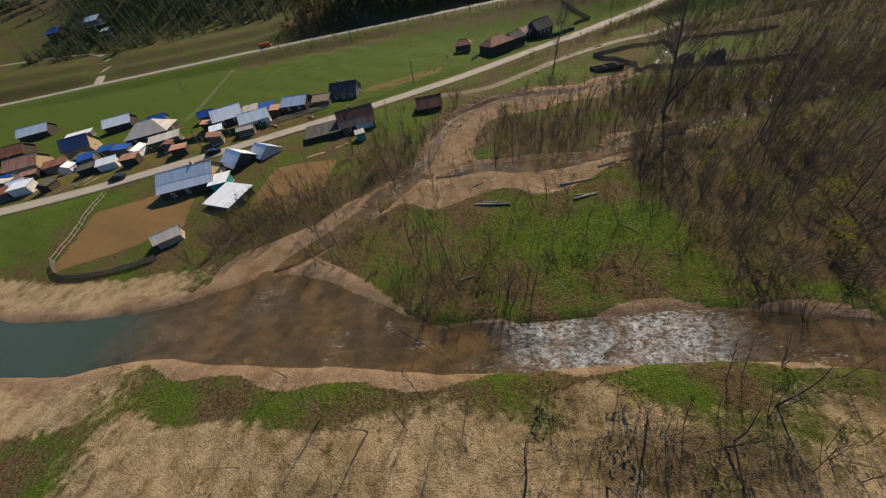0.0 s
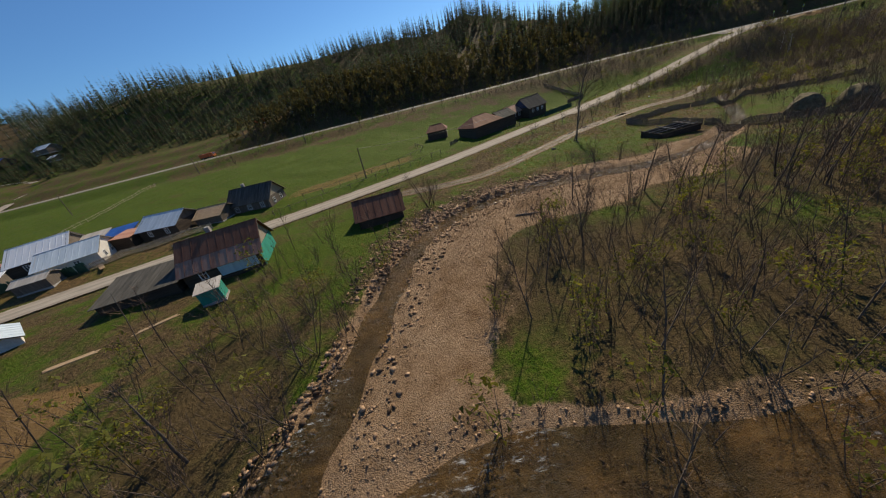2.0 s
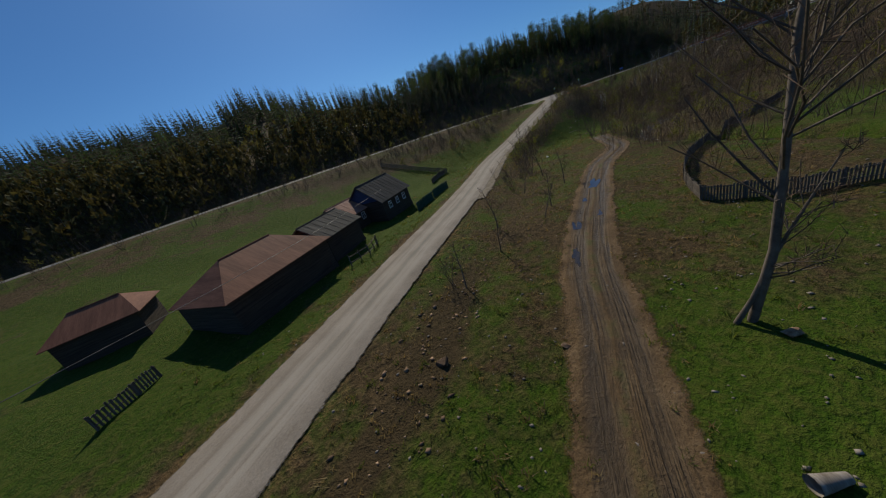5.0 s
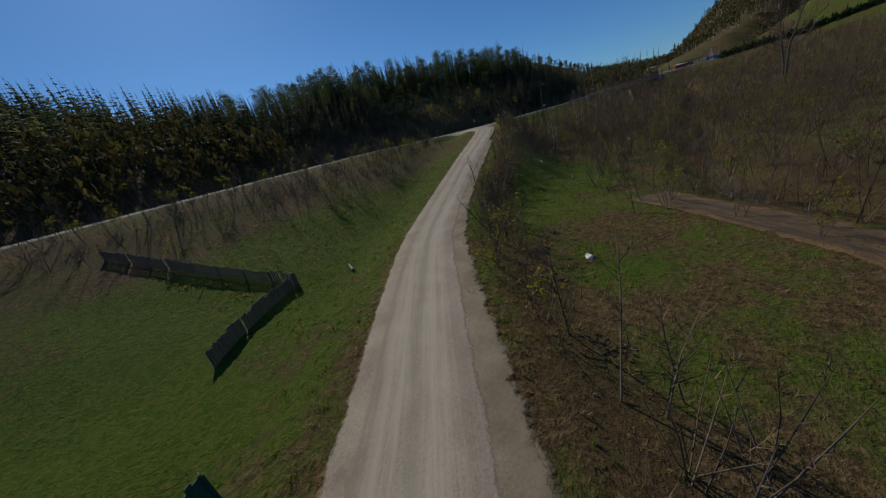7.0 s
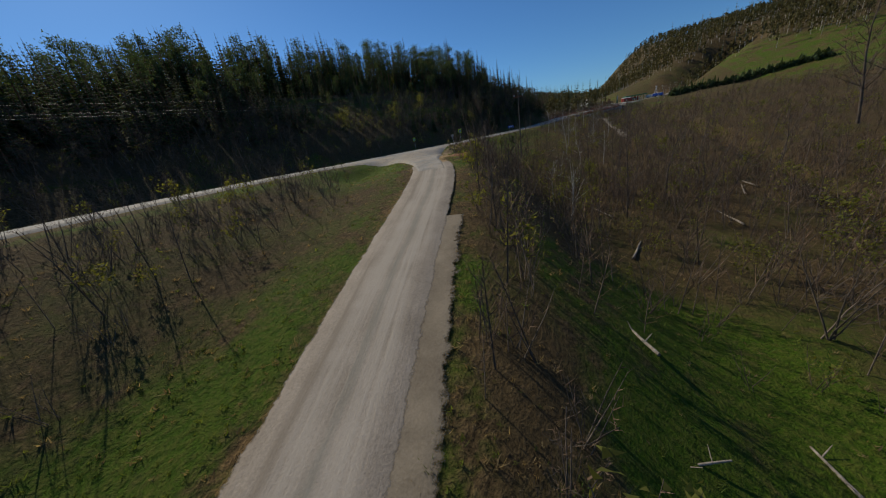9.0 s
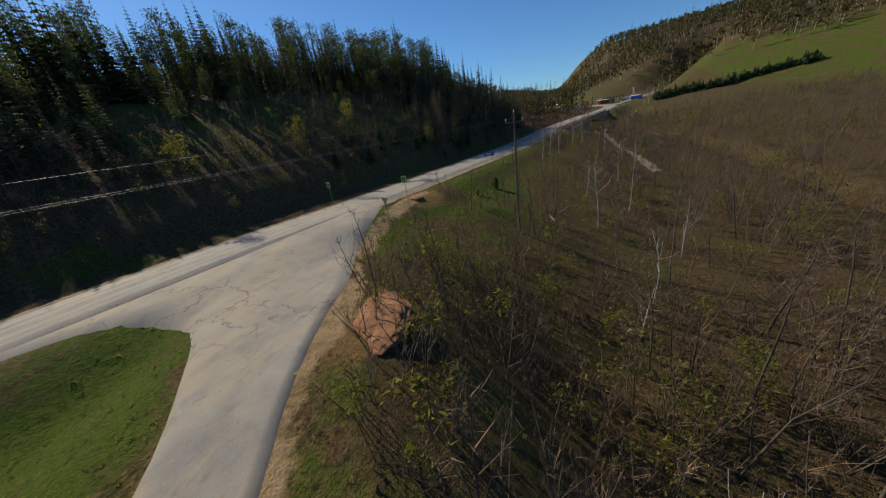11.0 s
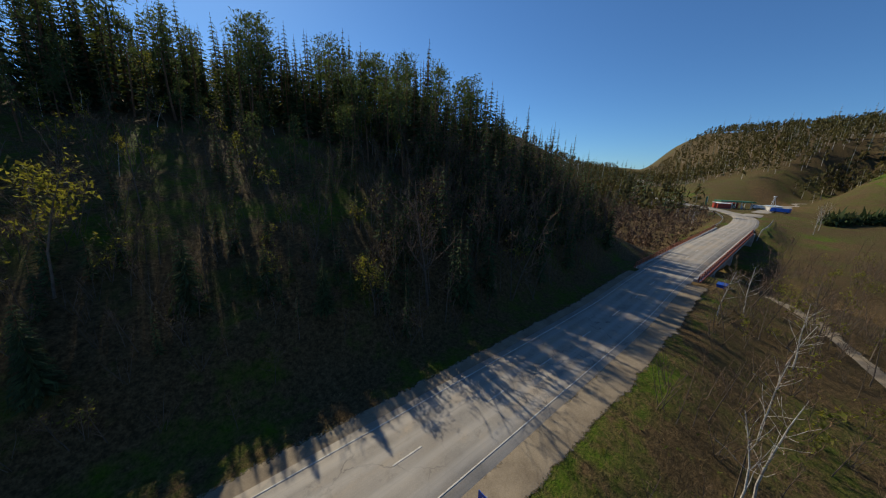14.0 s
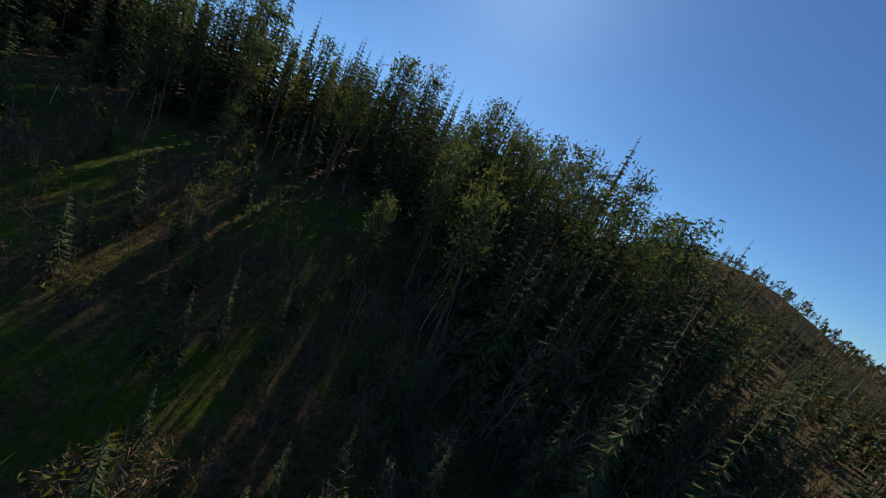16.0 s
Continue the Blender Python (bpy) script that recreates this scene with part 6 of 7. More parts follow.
# ---- bridge ----
def bridge():
    a, b = Vector((273.0, 194.9, 0)), Vector((347.0, 169.7, 0))
    run = (b - a).length
    yaw = math.degrees(math.atan2(b.y - a.y, b.x - a.x))
    z0 = 5.75
    br = thing("bridge", a.x, a.y, z0, yaw, "concrete road bridge with red-brown railings over the stream", "bridge")
    slope = 1.3 / run
    d = Solid()
    d.hexa([(0, -5.2, -1.3), (run, -5.2, 1.3 - 1.3), (run, 5.2, 1.3 - 1.3), (0, 5.2, -1.3), (0, -5.2, 0.03), (run, -5.2, 1.33), (run, 5.2, 1.33), (0, 5.2, 0.03)])
    part("deck", d, CONCRETE, br, "stained concrete deck")
    for s in (-1, 1):
        part("kerb", Solid().hexa([(0, s * 4.5 - 0.25, 0), (run, s * 4.5 - 0.25, 1.3), (run, s * 4.5 + 0.25, 1.3), (0, s * 4.5 + 0.25, 0), (0, s * 4.5 - 0.25, 0.42), (run, s * 4.5 - 0.25, 1.72), (run, s * 4.5 + 0.25, 1.72), (0, s * 4.5 + 0.25, 0.42)]), CONCRETE, br)
        n = 36
        for k in range(n + 1):
            x = run * k / n
            part("post", Solid().box(x - 0.07, s * 5.0 - 0.07, x * slope, x + 0.07, s * 5.0 + 0.07, x * slope + 1.15), RAIL_RED, br)
        for h in (0.45, 0.8, 1.15):
            part("rail", Solid().bar((0, s * 5.0, h), (run, s * 5.0, h + 1.3), 0.06, 6), RAIL_RED, br)
        part("fascia", Solid().hexa([(0, s * 5.25 - 0.06, -0.5), (run, s * 5.25 - 0.06, 0.8), (run, s * 5.25 + 0.06, 0.8), (0, s * 5.25 + 0.06, -0.5), (0, s * 5.25 - 0.06, 0.1), (run, s * 5.25 - 0.06, 1.4), (run, s * 5.25 + 0.06, 1.4), (0, s * 5.25 + 0.06, 0.1)]), RAIL_RED, br, "red-brown painted edge beam")
    for x in (24, 50):
        part("pier", Solid().box(x - 0.6, -4.2, -12, x + 0.6, 4.2, -0.5), CONCRETE, br)
    for x in (-1.5, run + 0.2):
        part("abutment", Solid().box(x - 1.6, -5.6, -11, x + 1.6, 5.6, x * slope - 0.4), CONCRETE, br)
    return br


bridge()
solo("utility_box", Solid().box(-0.9, -0.6, 0, 0.9, 0.6, 1.0).box(-1.0, -0.7, 1.0, 1.0, 0.7, 1.15), SIGN_BLUE, pose(271.5, 187.0, 5.0, 0, 0, -18), "blue metal box beside the bridge railing", "box")


def guard_posts(points, label):
    f = thing("guard_rail", *points[0], ground_at(*points[0]), 0, label, "guard rail")
    o = f.matrix_world.translation
    p = resample([(x, y, 0) for x, y in points], 2.5)
    z = height(p[:, 0], p[:, 1])
    q = [(float(x) - o.x, float(y) - o.y, float(h) - o.z) for (x, y, _), h in zip(p, z)]
    for c in q:
        part("post", Solid().box(c[0] - 0.08, c[1] - 0.08, c[2] - 0.3, c[0] + 0.08, c[1] + 0.08, c[2] + 0.8), CONCRETE, f)
    for c, d in zip(q[:-1], q[1:]):
        part("rail", Solid().bar((c[0], c[1], c[2] + 0.65), (d[0], d[1], d[2] + 0.65), 0.09, 6), STEEL, f)


guard_posts([(352, 174), (372, 168), (392, 164), (412, 163), (430, 168)], "grey guard rail round the bend")
guard_posts([(347, 163), (368, 155), (392, 147)], "grey guard rail above the bank")


# ---- signs and poles ----
def plate_sign(name, x, y, yaw, w, h, low, mat, label, posts, bars):
    z = ground_at(x, y)
    s = thing(name, x, y, z, yaw, label, "road sign")
    for p in posts:
        part("post", Solid().bar((p, 0.04, -0.4), (p, 0.04, low + h), 0.045, 8), STEEL, s)
    part("plate", Solid().box(-w / 2, -0.03, low, w / 2, 0.0, low + h), mat, s)
    for a, b, c, d, m in bars:
        part("mark", Solid().box(a, -0.036, low + b, c, -0.0301, low + d), m, s)
    return s


plate_sign("town_sign", 216.2, 206.3, 72 - 180 + 0, 2.3, 0.75, 1.75, SIGN_BLUE, "blue place-name sign with pale lettering on two posts", (-0.65, 0.65),
           ((-0.9, 0.42, -0.1, 0.55, WHITE_PAINT), (0.0, 0.42, 0.85, 0.55, WHITE_PAINT), (-0.7, 0.2, 0.5, 0.32, WHITE_PAINT)))
for x, y, yaw, low in ((185.4, 213.3, -108, 3.3), (189.0, 230.0, -108, 2.6)):
    plate_sign("crossing_sign", x, y, yaw, 1.0, 1.0, low, SIGN_LIME, "square crossing sign with a lime border", (0.0,),
               ((-0.33, 0.14, 0.33, 0.80, SIGN_BLUE), (-0.18, 0.24, 0.18, 0.66, WHITE_PAINT)))

give_way = thing("give_way_sign", 176.9, 212.1, ground_at(176.9, 212.1), -112, "grey steel back of a triangular road sign", "road sign")
part("post", Solid().bar((0, 0.05, -0.4), (0, 0.05, 4.3), 0.045, 8), STEEL, give_way)
part("plate", Solid().poly([(-0.62, 0, 4.5), (0.62, 0, 4.5), (0, 0, 3.45)], -0.03), STEEL, give_way)


def power_pole(x, y, yaw, tall, label, arms=True, mat=None, brace=False, lean=0.0):
    z = ground_at(x, y)
    p = thing("power_pole", x, y, z, yaw, label, "power pole", "power poles")
    part("mast", Solid().bar((0, 0, -0.6), (lean * tall, 0, tall), 0.17, 8, 0.10), mat or BOARDS, p)
    if brace:
        part("brace", Solid().bar((2.6, 0, -0.4), (0.05, 0, tall * 0.82), 0.13, 8, 0.10), mat or BOARDS, p)
    if arms:
        part("crossarm", Solid().box(-1.1, -0.06, tall - 1.2, 1.1, 0.06, tall - 1.05), RAIL_RED, p, "rusty steel crossarm")
        for k in (-1.05, 1.05):
            i = Solid().bar((k, 0, tall - 1.05), (k, 0, tall - 0.8), 0.03, 6)
            i.bar((k, 0, tall - 0.85), (k, 0, tall - 0.65), 0.075, 8)
            part("insulator", i, WHITE_PAINT, p)
        part("insulator", Solid().bar((0, 0, tall), (0, 0, tall + 0.3), 0.06, 8), WHITE_PAINT, p)
    return p


def wire(p, q, sag, r=0.008):
    n = 14
    pts = [Vector(p).lerp(Vector(q), k / n) - Vector((0, 0, sag * 4 * (k / n) * (1 - k / n))) for k in range(n + 1)]
    g = Tris()
    limb(g, [tuple(v) for v in pts], r, r, 4, 0)
    ob = new("wire", tri_mesh("wire", *g.arrays(), [WIRE], True))
    return tagged(ob, "thin grey overhead power wire", "wire", "overhead wires")


LINE_POLES = [(56, 247), (185.4, 197.1), (230.6, 181.8), (262, 168.0)]
tops = []
for (x, y), top in zip(LINE_POLES, (18.5, 14.8, 8.2, 9.0)):
    tall = top - ground_at(x, y)
    power_pole(x, y, 76, tall, "grey weathered power pole with a rusty crossarm", mat=BOARDS)
    tops.append((x, y, top - 0.6))
for a, b in zip(tops[:-1], tops[1:]):
    for k in (-1.05, 0, 1.05):
        up = 0.95 if k == 0 else 0.0
        wire((a[0] + 0.24 * k, a[1] + 0.97 * k, a[2] + up), (b[0] + 0.24 * k, b[1] + 0.97 * k, b[2] + up), 1.1)
for x, y, tall, br in ((-16.5, 123.5, 7.2, False), (-76, 83, 8.0, False), (-119, 91, 8.0, True), (-142, 170, 8.0, False), (-58, 208, 8.0, False), (-106, 196, 8, False)):
    power_pole(x, y, 30, tall, "leaning weathered wooden power pole", arms=False, brace=br, lean=0.05)
wire((-16, 123.5, ground_at(-16.5, 123.5) + 7), (37, 160, ground_at(37, 160) + 5.5), 1.6, 0.022)


# ---- station beyond the bridge ----
def station():
    z = 8.45
    y0 = thing("filling_station", 459, 146, z, -72, "roadside filling station with a long green canopy", "filling station")
    part("roof", Solid().box(-9, -3.5, 3.9, 9, 3.5, 4.6), STATION_GREEN, y0, "green canopy roof")
    for x in (-7.5, -2.5, 2.5, 7.5):
        for y in (-2.6, 2.6):
            part("pillar", Solid().box(x - 0.15, y - 0.15, -0.3, x + 0.15, y + 0.15, 3.9), WHITE_PAINT, y0)
    part("kiosk", Solid().box(-5, 4.2, -0.3, 5, 8, 3.2), STATION_RED, y0)
    part("kiosk_window", Solid().box(-4.2, 4.12, 1.0, 4.2, 4.2, 2.4), GLASS, y0)
    for x in (-4.5, 0, 4.5):
        part("pump", Solid().box(x - 0.3, -0.4, -0.1, x + 0.3, 0.4, 1.7), WHITE_PAINT, y0)
    s = thing("price_pylon", 452, 160.5, ground_at(452, 160.5), -20, "tall green and white station pylon", "sign")
    part("pylon", Solid().box(-0.9, -0.3, -0.4, 0.9, 0.3, 6.6), STATION_GREEN, s)
    part("panel", Solid().box(-0.8, -0.34, 3.2, 0.8, -0.3001, 6.3), WHITE_PAINT, s)
    w = thing("pump_jack_frame", 452, 131, ground_at(452, 131), 20, "pale steel A-frame mast", "mast")
    for a, b in ((-1.6, -1.2), (1.6, -1.2), (0, 1.8)):
        part("leg", Solid().bar((a, b, -0.3), (0, 0, 8.5), 0.12, 6), WHITE_PAINT, w)
    part("cap", Solid().box(-0.5, -0.5, 8.3, 0.5, 0.5, 8.8), WHITE_PAINT, w)
    house("red walled roadside cafe with a flat roof", 452, 153, -70, 7, 5, 3.2, 0.5, WHITE_PAINT, STATION_RED, mono=True, category="cafe", name="kiosk")
    house("white van-sized kiosk near the pumps", 460, 128, -70, 6, 4, 2.8, 0.5, PALE_BLUE, WHITE_WALL, mono=True, category="kiosk", name="kiosk")


station()


# ---- vehicles ----
def vehicle(name, x, y, yaw, label, category, body_mat, kind_):
    z = ground_at(x, y) + 0.12
    v = thing(name, x, y, z, yaw, label, category)
    L, W = {"car": (4.4, 1.75), "truck": (7.5, 2.5), "loader": (6.0, 2.4)}[kind_]
    r = 0.33 if kind_ == "car" else 0.55
    if kind_ == "car":
        prof = [(-2.2, 0.45), (-2.2, 0.85), (-1.75, 0.98), (-1.1, 1.45), (0.55, 1.48), (1.15, 1.0), (2.05, 0.85), (2.2, 0.6), (2.2, 0.35), (-2.1, 0.3)]
        part("body", Solid().poly([(a, -W / 2, h) for a, h in prof], W), body_mat, v)
        part("windows", Solid().poly([(a, -W / 2 - 0.01, h) for a, h in ((-1.5, 1.0), (-1.02, 1.38), (0.5, 1.4), (0.95, 1.02))], W + 0.02), GLASS, v)
        part("windscreen", Solid().slab((0.62, -0.75, 1.46), (0.62, 0.75, 1.46), (1.16, 0.75, 1.03), (1.16, -0.75, 1.03), 0.02), GLASS, v)
    else:
        part("chassis", Solid().box(-L / 2, -W / 2 + 0.3, 0.5, L / 2, W / 2 - 0.3, 0.85), BLACK, v)
        part("cab", Solid().poly([(a, -W / 2, h) for a, h in ((L / 2 - 2.0, 0.85), (L / 2 - 2.0, 2.75), (L / 2 - 0.5, 2.75), (L / 2, 1.8), (L / 2, 0.75))], W), body_mat, v)
        part("windscreen", Solid().slab((L / 2 - 0.46, -W / 2 + 0.2, 2.72), (L / 2 - 0.46, W / 2 - 0.2, 2.72), (L / 2 + 0.03, W / 2 - 0.2, 1.82), (L / 2 + 0.03, -W / 2 + 0.2, 1.82), 0.02), GLASS, v)
        if kind_ == "truck":
            part("cargo_body", Solid().box(-L / 2, -W / 2, 0.95, L / 2 - 2.2, W / 2, 2.7), body_mat, v)
        else:
            part("arm", Solid().bar((-L / 2 + 1, 0, 1.4), (-L / 2 - 1.8, 0, 3.2), 0.2, 6).bar((-L / 2 - 1.8, 0, 3.2), (-L / 2 - 2.6, 0, 0.7), 0.16, 6), body_mat, v)
            part("bucket", Solid().box(-L / 2 - 3.2, -0.9, 0.1, -L / 2 - 2.3, 0.9, 0.9), STEEL, v)
    for sx in (-1, 1):
        for sy in (-1, 1):
            w = part("wheel", Solid().bar((sx * L * 0.31, sy * (W / 2 - 0.22), r), (sx * L * 0.31, sy * (W / 2 + 0.02), r), r, 14), BLACK, v)
            part("rim", Solid().bar((sx * L * 0.31, sy * (W / 2 + 0.015), r), (sx * L * 0.31, sy * (W / 2 + 0.03), r), r * 0.55, 10), STEEL, w)
    return v


vehicle("car", -101, 76.6, 198, "dark estate car parked on the gravel road", "car", CAR_PAINT, "car")
vehicle("excavator", -99, 258, 150, "orange excavator at the dug hillside", "excavator", ORANGE, "loader")
vehicle("truck", -118, 226, 5, "red-orange truck beside the highway", "truck", ORANGE, "truck")
vehicle("truck", 440, 131, 60, "blue truck parked in the station yard", "truck", SIGN_BLUE, "truck")
vehicle("truck", 462, 133, 100, "white delivery truck in the station yard", "truck", WHITE_PAINT, "truck")
vehicle("truck", 519, 186, 200, "white box truck on the far road", "truck", WHITE_PAINT, "truck")
vehicle("car", -75, 84.5, 30, "dark car standing behind the zinc-roofed house", "car", CAR_PAINT, "car")


# ---- single trees ----
def tree_meshes(arrays, wood, twig, leaf=None):
    v, f, m = arrays
    out = []
    for name, pick, mats, shift in (("trunk", m == 0, [wood], 0), ("crown", m > 0, [twig, leaf or LEAF], 1)):
        ff = f[pick]
        used, inv = np.unique(ff, return_inverse=True)
        out.append((name, tri_mesh(name, v[used], inv.reshape(-1, 3), m[pick] - shift, mats, name == "trunk")))
    return out


TREE_KINDS = {
    "bare": [tree_meshes(bare_tree(200 + i, 7.0, 1, 0.3, 15, 7, lean=0.16, thick=0.016), BARK, TWIG) for i in range(4)],
    "bush": [tree_meshes(bare_tree(220 + i, 6.5, 5, 0.42, 8, 5, thick=0.011), BARK, TWIG) for i in range(3)],
    "fork": [tree_meshes(bare_tree(240 + i, 14.0, 2, 0.22, 20, 7, thick=0.017), BARK, TWIG) for i in range(2)],
    "tall": [tree_meshes(bare_tree(250 + i, 20.0, 1, 0.2, 26, 7, lean=0.05, thick=0.013), BARK, TWIG) for i in range(2)],
    "giant": [tree_meshes(bare_tree(256 + i, 22.0, 1, 0.2, 46, 12, lean=0.03, thick=0.0105, wide=0.38), BARK, TWIG) for i in range(2)],
    "birch": [tree_meshes(bare_tree(260 + i, 9.0, 1, 0.2, 14, 6, leaves=70, lean=0.12, thick=0.011, leaf=0.05), BIRCH, TWIG) for i in range(3)],
    "green": [tree_meshes(bare_tree(270 + i, 9.0, 1, 0.2, 14, 5, leaves=700, lean=0.05, thick=0.011, leaf=0.085), BARK, TWIG) for i in range(2)],
    "spruce": [tree_meshes(spruce(280 + i, 6.0, 24, 11, 0.20, 7, 0.5), PINE_BARK, SPRUCE) for i in range(2)],
    "pine": [tree_meshes(pine(290 + i, 4.0, 22, 26, 0.15), PINE_BARK, PINE) for i in range(2)],
}
WORDS = {"bare": ("slender leafless alder on the valley floor", "tree"), "bush": ("many-stemmed leafless willow bush", "bush"), "fork": ("large forked leafless tree with a dark trunk", "tree"),
         "tall": ("tall leafless poplar with upright limbs", "tree"), "giant": ("large leafless poplar with a dark straight trunk", "tree"), "birch": ("thin white-barked birch without leaves", "tree"), "green": ("young tree in pale green leaf", "tree"),
         "spruce": ("small young spruce lit by the sun", "tree"), "pine": ("small round young pine on the grass", "tree")}


def tree(kind, x, y, size, n=0, yaw=0, lean=0.0):
    e = new("tree" if WORDS[kind][1] == "tree" else "bush")
    e.empty_display_size = 0.2
    e.matrix_world = pose(x, y, ground_at(x, y), lean, 0, yaw) @ Matrix.Diagonal((size, size, size, 1))
    tagged(e, WORDS[kind][0], WORDS[kind][1], "trees of the valley")
    kinds = TREE_KINDS[kind]
    for name, me in kinds[n % len(kinds)]:
        ob = new(name, me)
        ob.parent = e
    return e


for i, (x, y, s) in enumerate([(-13, 8.5, 0.9), (1.5, 3.5, 1.25), (8, 3.8, 1.2), (19, 6.5, 0.95), (-24, 14.5, 0.6), (3, 21, 0.7), (13, 8, 1.0), (24, 9, 1.1), (28, 4, 1.2), (-3, 10, 0.6), (34, 8, 1.2),
                               (3, 22.5, 1.15), (6.3, 23.4, 0.9), (-2, 29, 0.9), (-12, 29, 0.6), (-8, 38, 0.8), (16, 43, 0.6), (10, 41, 0.75), (7, 42, 0.6), (12.5, 42.5, 0.8), (20, 25, 0.5),
                               (-26, 45, 1.0), (-31, 43, 1.0), (-15, 51, 1.0), (-20, 55, 1.1), (-24, 50, 1.0), (-36, 42, 0.9), (-28, 40, 0.9), (-18, 60, 1.0), (-13, 66, 0.8), (-40, 45, 0.8), (-34, 50, 0.9),
                               (17, 85, 0.9), (25, 83, 1.1), (13, 74, 0.9), (27, 80, 1.0), (33, 84, 1.1), (38, 80, 1.2), (30, 76, 1.1), (40, 86, 1.0), (46, 82, 1.2), (35, 92, 0.7),
                               (43, 136, 0.7), (39, 139, 0.8), (47, 138, 0.7), (29, 133, 0.6), (35, 135, 0.6), (56, 142, 0.9), (62, 150, 0.8), (52, 146, 0.8)]):
    tree("bare", x, y, s, i, (i * 73) % 360)
for i, (x, y, s) in enumerate([(-2, 94.5, 1.0), (-1, 95.6, 0.8), (-9, 31, 0.55), (-5, 30, 0.7), (-16, 56, 0.9), (-12, 61, 0.8), (-12, 67, 0.8), (-14, 72, 0.7), (-10, 75, 0.7), (24, 96, 0.6), (20, 98, 0.55),
                               (27, 98.5, 0.7), (31, 98, 0.6), (18, 6, 0.8), (27, 12.5, 0.7), (33, 17, 0.9), (-48, 40, 0.8), (-52, 37, 0.7), (-43, 38, 0.8), (153, 196.5, 0.5), (151, 192.5, 0.6),
                               (146.5, 189.5, 0.7), (143, 234.5, 0.7), (128, 213, 0.6), (106, 165, 0.9), (117, 166, 0.9), (126, 167, 1.0), (101, 178, 0.6), (108, 181, 0.6), (28.5, 134, 0.45)]):
    tree("bush", x, y, s, i, (i * 97) % 360)
tree("giant", 43.0, 66.5, 1.2, 1, 40)
tree("fork", 44.2, 69.9, 1.2, 0, 40)
tree("giant", 33.3, 118.5, 0.8, 0, 20)
tree("bare", 33.0, 118.9, 1.25, 2, 60, 30)
for i, (x, y, s) in enumerate([(204, 129, 1.25), (191, 131, 1.2), (60, 60, 0.8), (70, 74, 0.75), (52, 52, 0.7), (84, 66, 0.8), (232, 221, 0.75), (160, 170, 0.55), (172, 176, 0.5), (150, 176, 0.5)]):
    tree("tall", x, y, s, i, (i * 61) % 360)
for i, (x, y, s) in enumerate([(191, 186.5, 1.1), (203, 187, 0.95), (208, 185, 0.85), (226, 195, 0.9), (229, 193, 1.0), (236, 191, 0.9), (246, 187, 0.9), (252, 184, 1.0), (199, 181, 0.9), (215, 180, 1.0),
                               (222, 176, 0.9), (185, 178, 0.95), (176, 183, 0.9), (168, 186, 0.8), (242, 179, 1.0), (258, 190, 0.8), (263, 186, 0.9), (150, 183, 0.9), (154, 186, 0.9), (146.5, 183, 1.0), (376, 140, 1.1), (384, 136, 1.2),
                               (392, 134, 1.1), (400, 130, 1.2), (408, 126, 1.1), (368, 178, 1.0), (380, 176, 1.1), (392, 176, 1.0), (402, 177, 1.0)]):
    tree("birch", x, y, s, i, (i * 83) % 360)
for i, (x, y, s) in enumerate([(226, 223.5, 0.7), (208, 237, 1.0), (196, 240, 0.9), (176, 243, 1.0), (158, 176, 0.6), (165, 181, 0.6), (100, 204, 0.5)]):
    tree("green", x, y, s, i, (i * 53) % 360)
for i, (x, y, s) in enumerate([(222, 226, 0.9), (219, 230, 0.8), (214, 232, 1.1), (227, 226, 0.7), (206, 231, 1.0), (199, 235, 1.0), (234, 226, 1.2), (241, 217, 0.9)]):
    tree("spruce", x, y, s, i, (i * 41) % 360)
tree("pine", 201, 202.6, 0.5, 0, 30)
tree("pine", 196, 205, 0.3, 1, 80)


# ---- dead wood ----
def log(x, y, yaw, length, r, label="grey weathered driftwood log", mat=None, lift=0.0, stubs=2):
    rr = random.Random(int(x * 31 + y * 17))
    g = Tris()
    rg = np.random.default_rng(int(abs(x * 31 + y * 17)) + 3)
    pts = grow(rg, (-length / 2, 0, r * 0.8), (1, 0, 0.0), length, 0.03, 7)
    pts[:, 2] = r * 0.8 + lift
    limb(g, pts, r, r * 0.55, 9, 0)
    for _ in range(stubs):
        k = rr.randint(1, 5)
        limb(g, [pts[k], pts[k] + np.array((rr.uniform(0.1, 0.5), rr.uniform(-0.7, 0.7), rr.uniform(0.1, 0.6)))], r * 0.4, r * 0.15, 5, 0)
    v, f, m = g.arrays()
    ob = new("log", tri_mesh("log", v, f, m, [mat or DEADWOOD], True))
    ob.matrix_world = pose(x, y, ground_at(x, y), 0, 0, yaw)
    return tagged(ob, label, "log", "fallen logs")


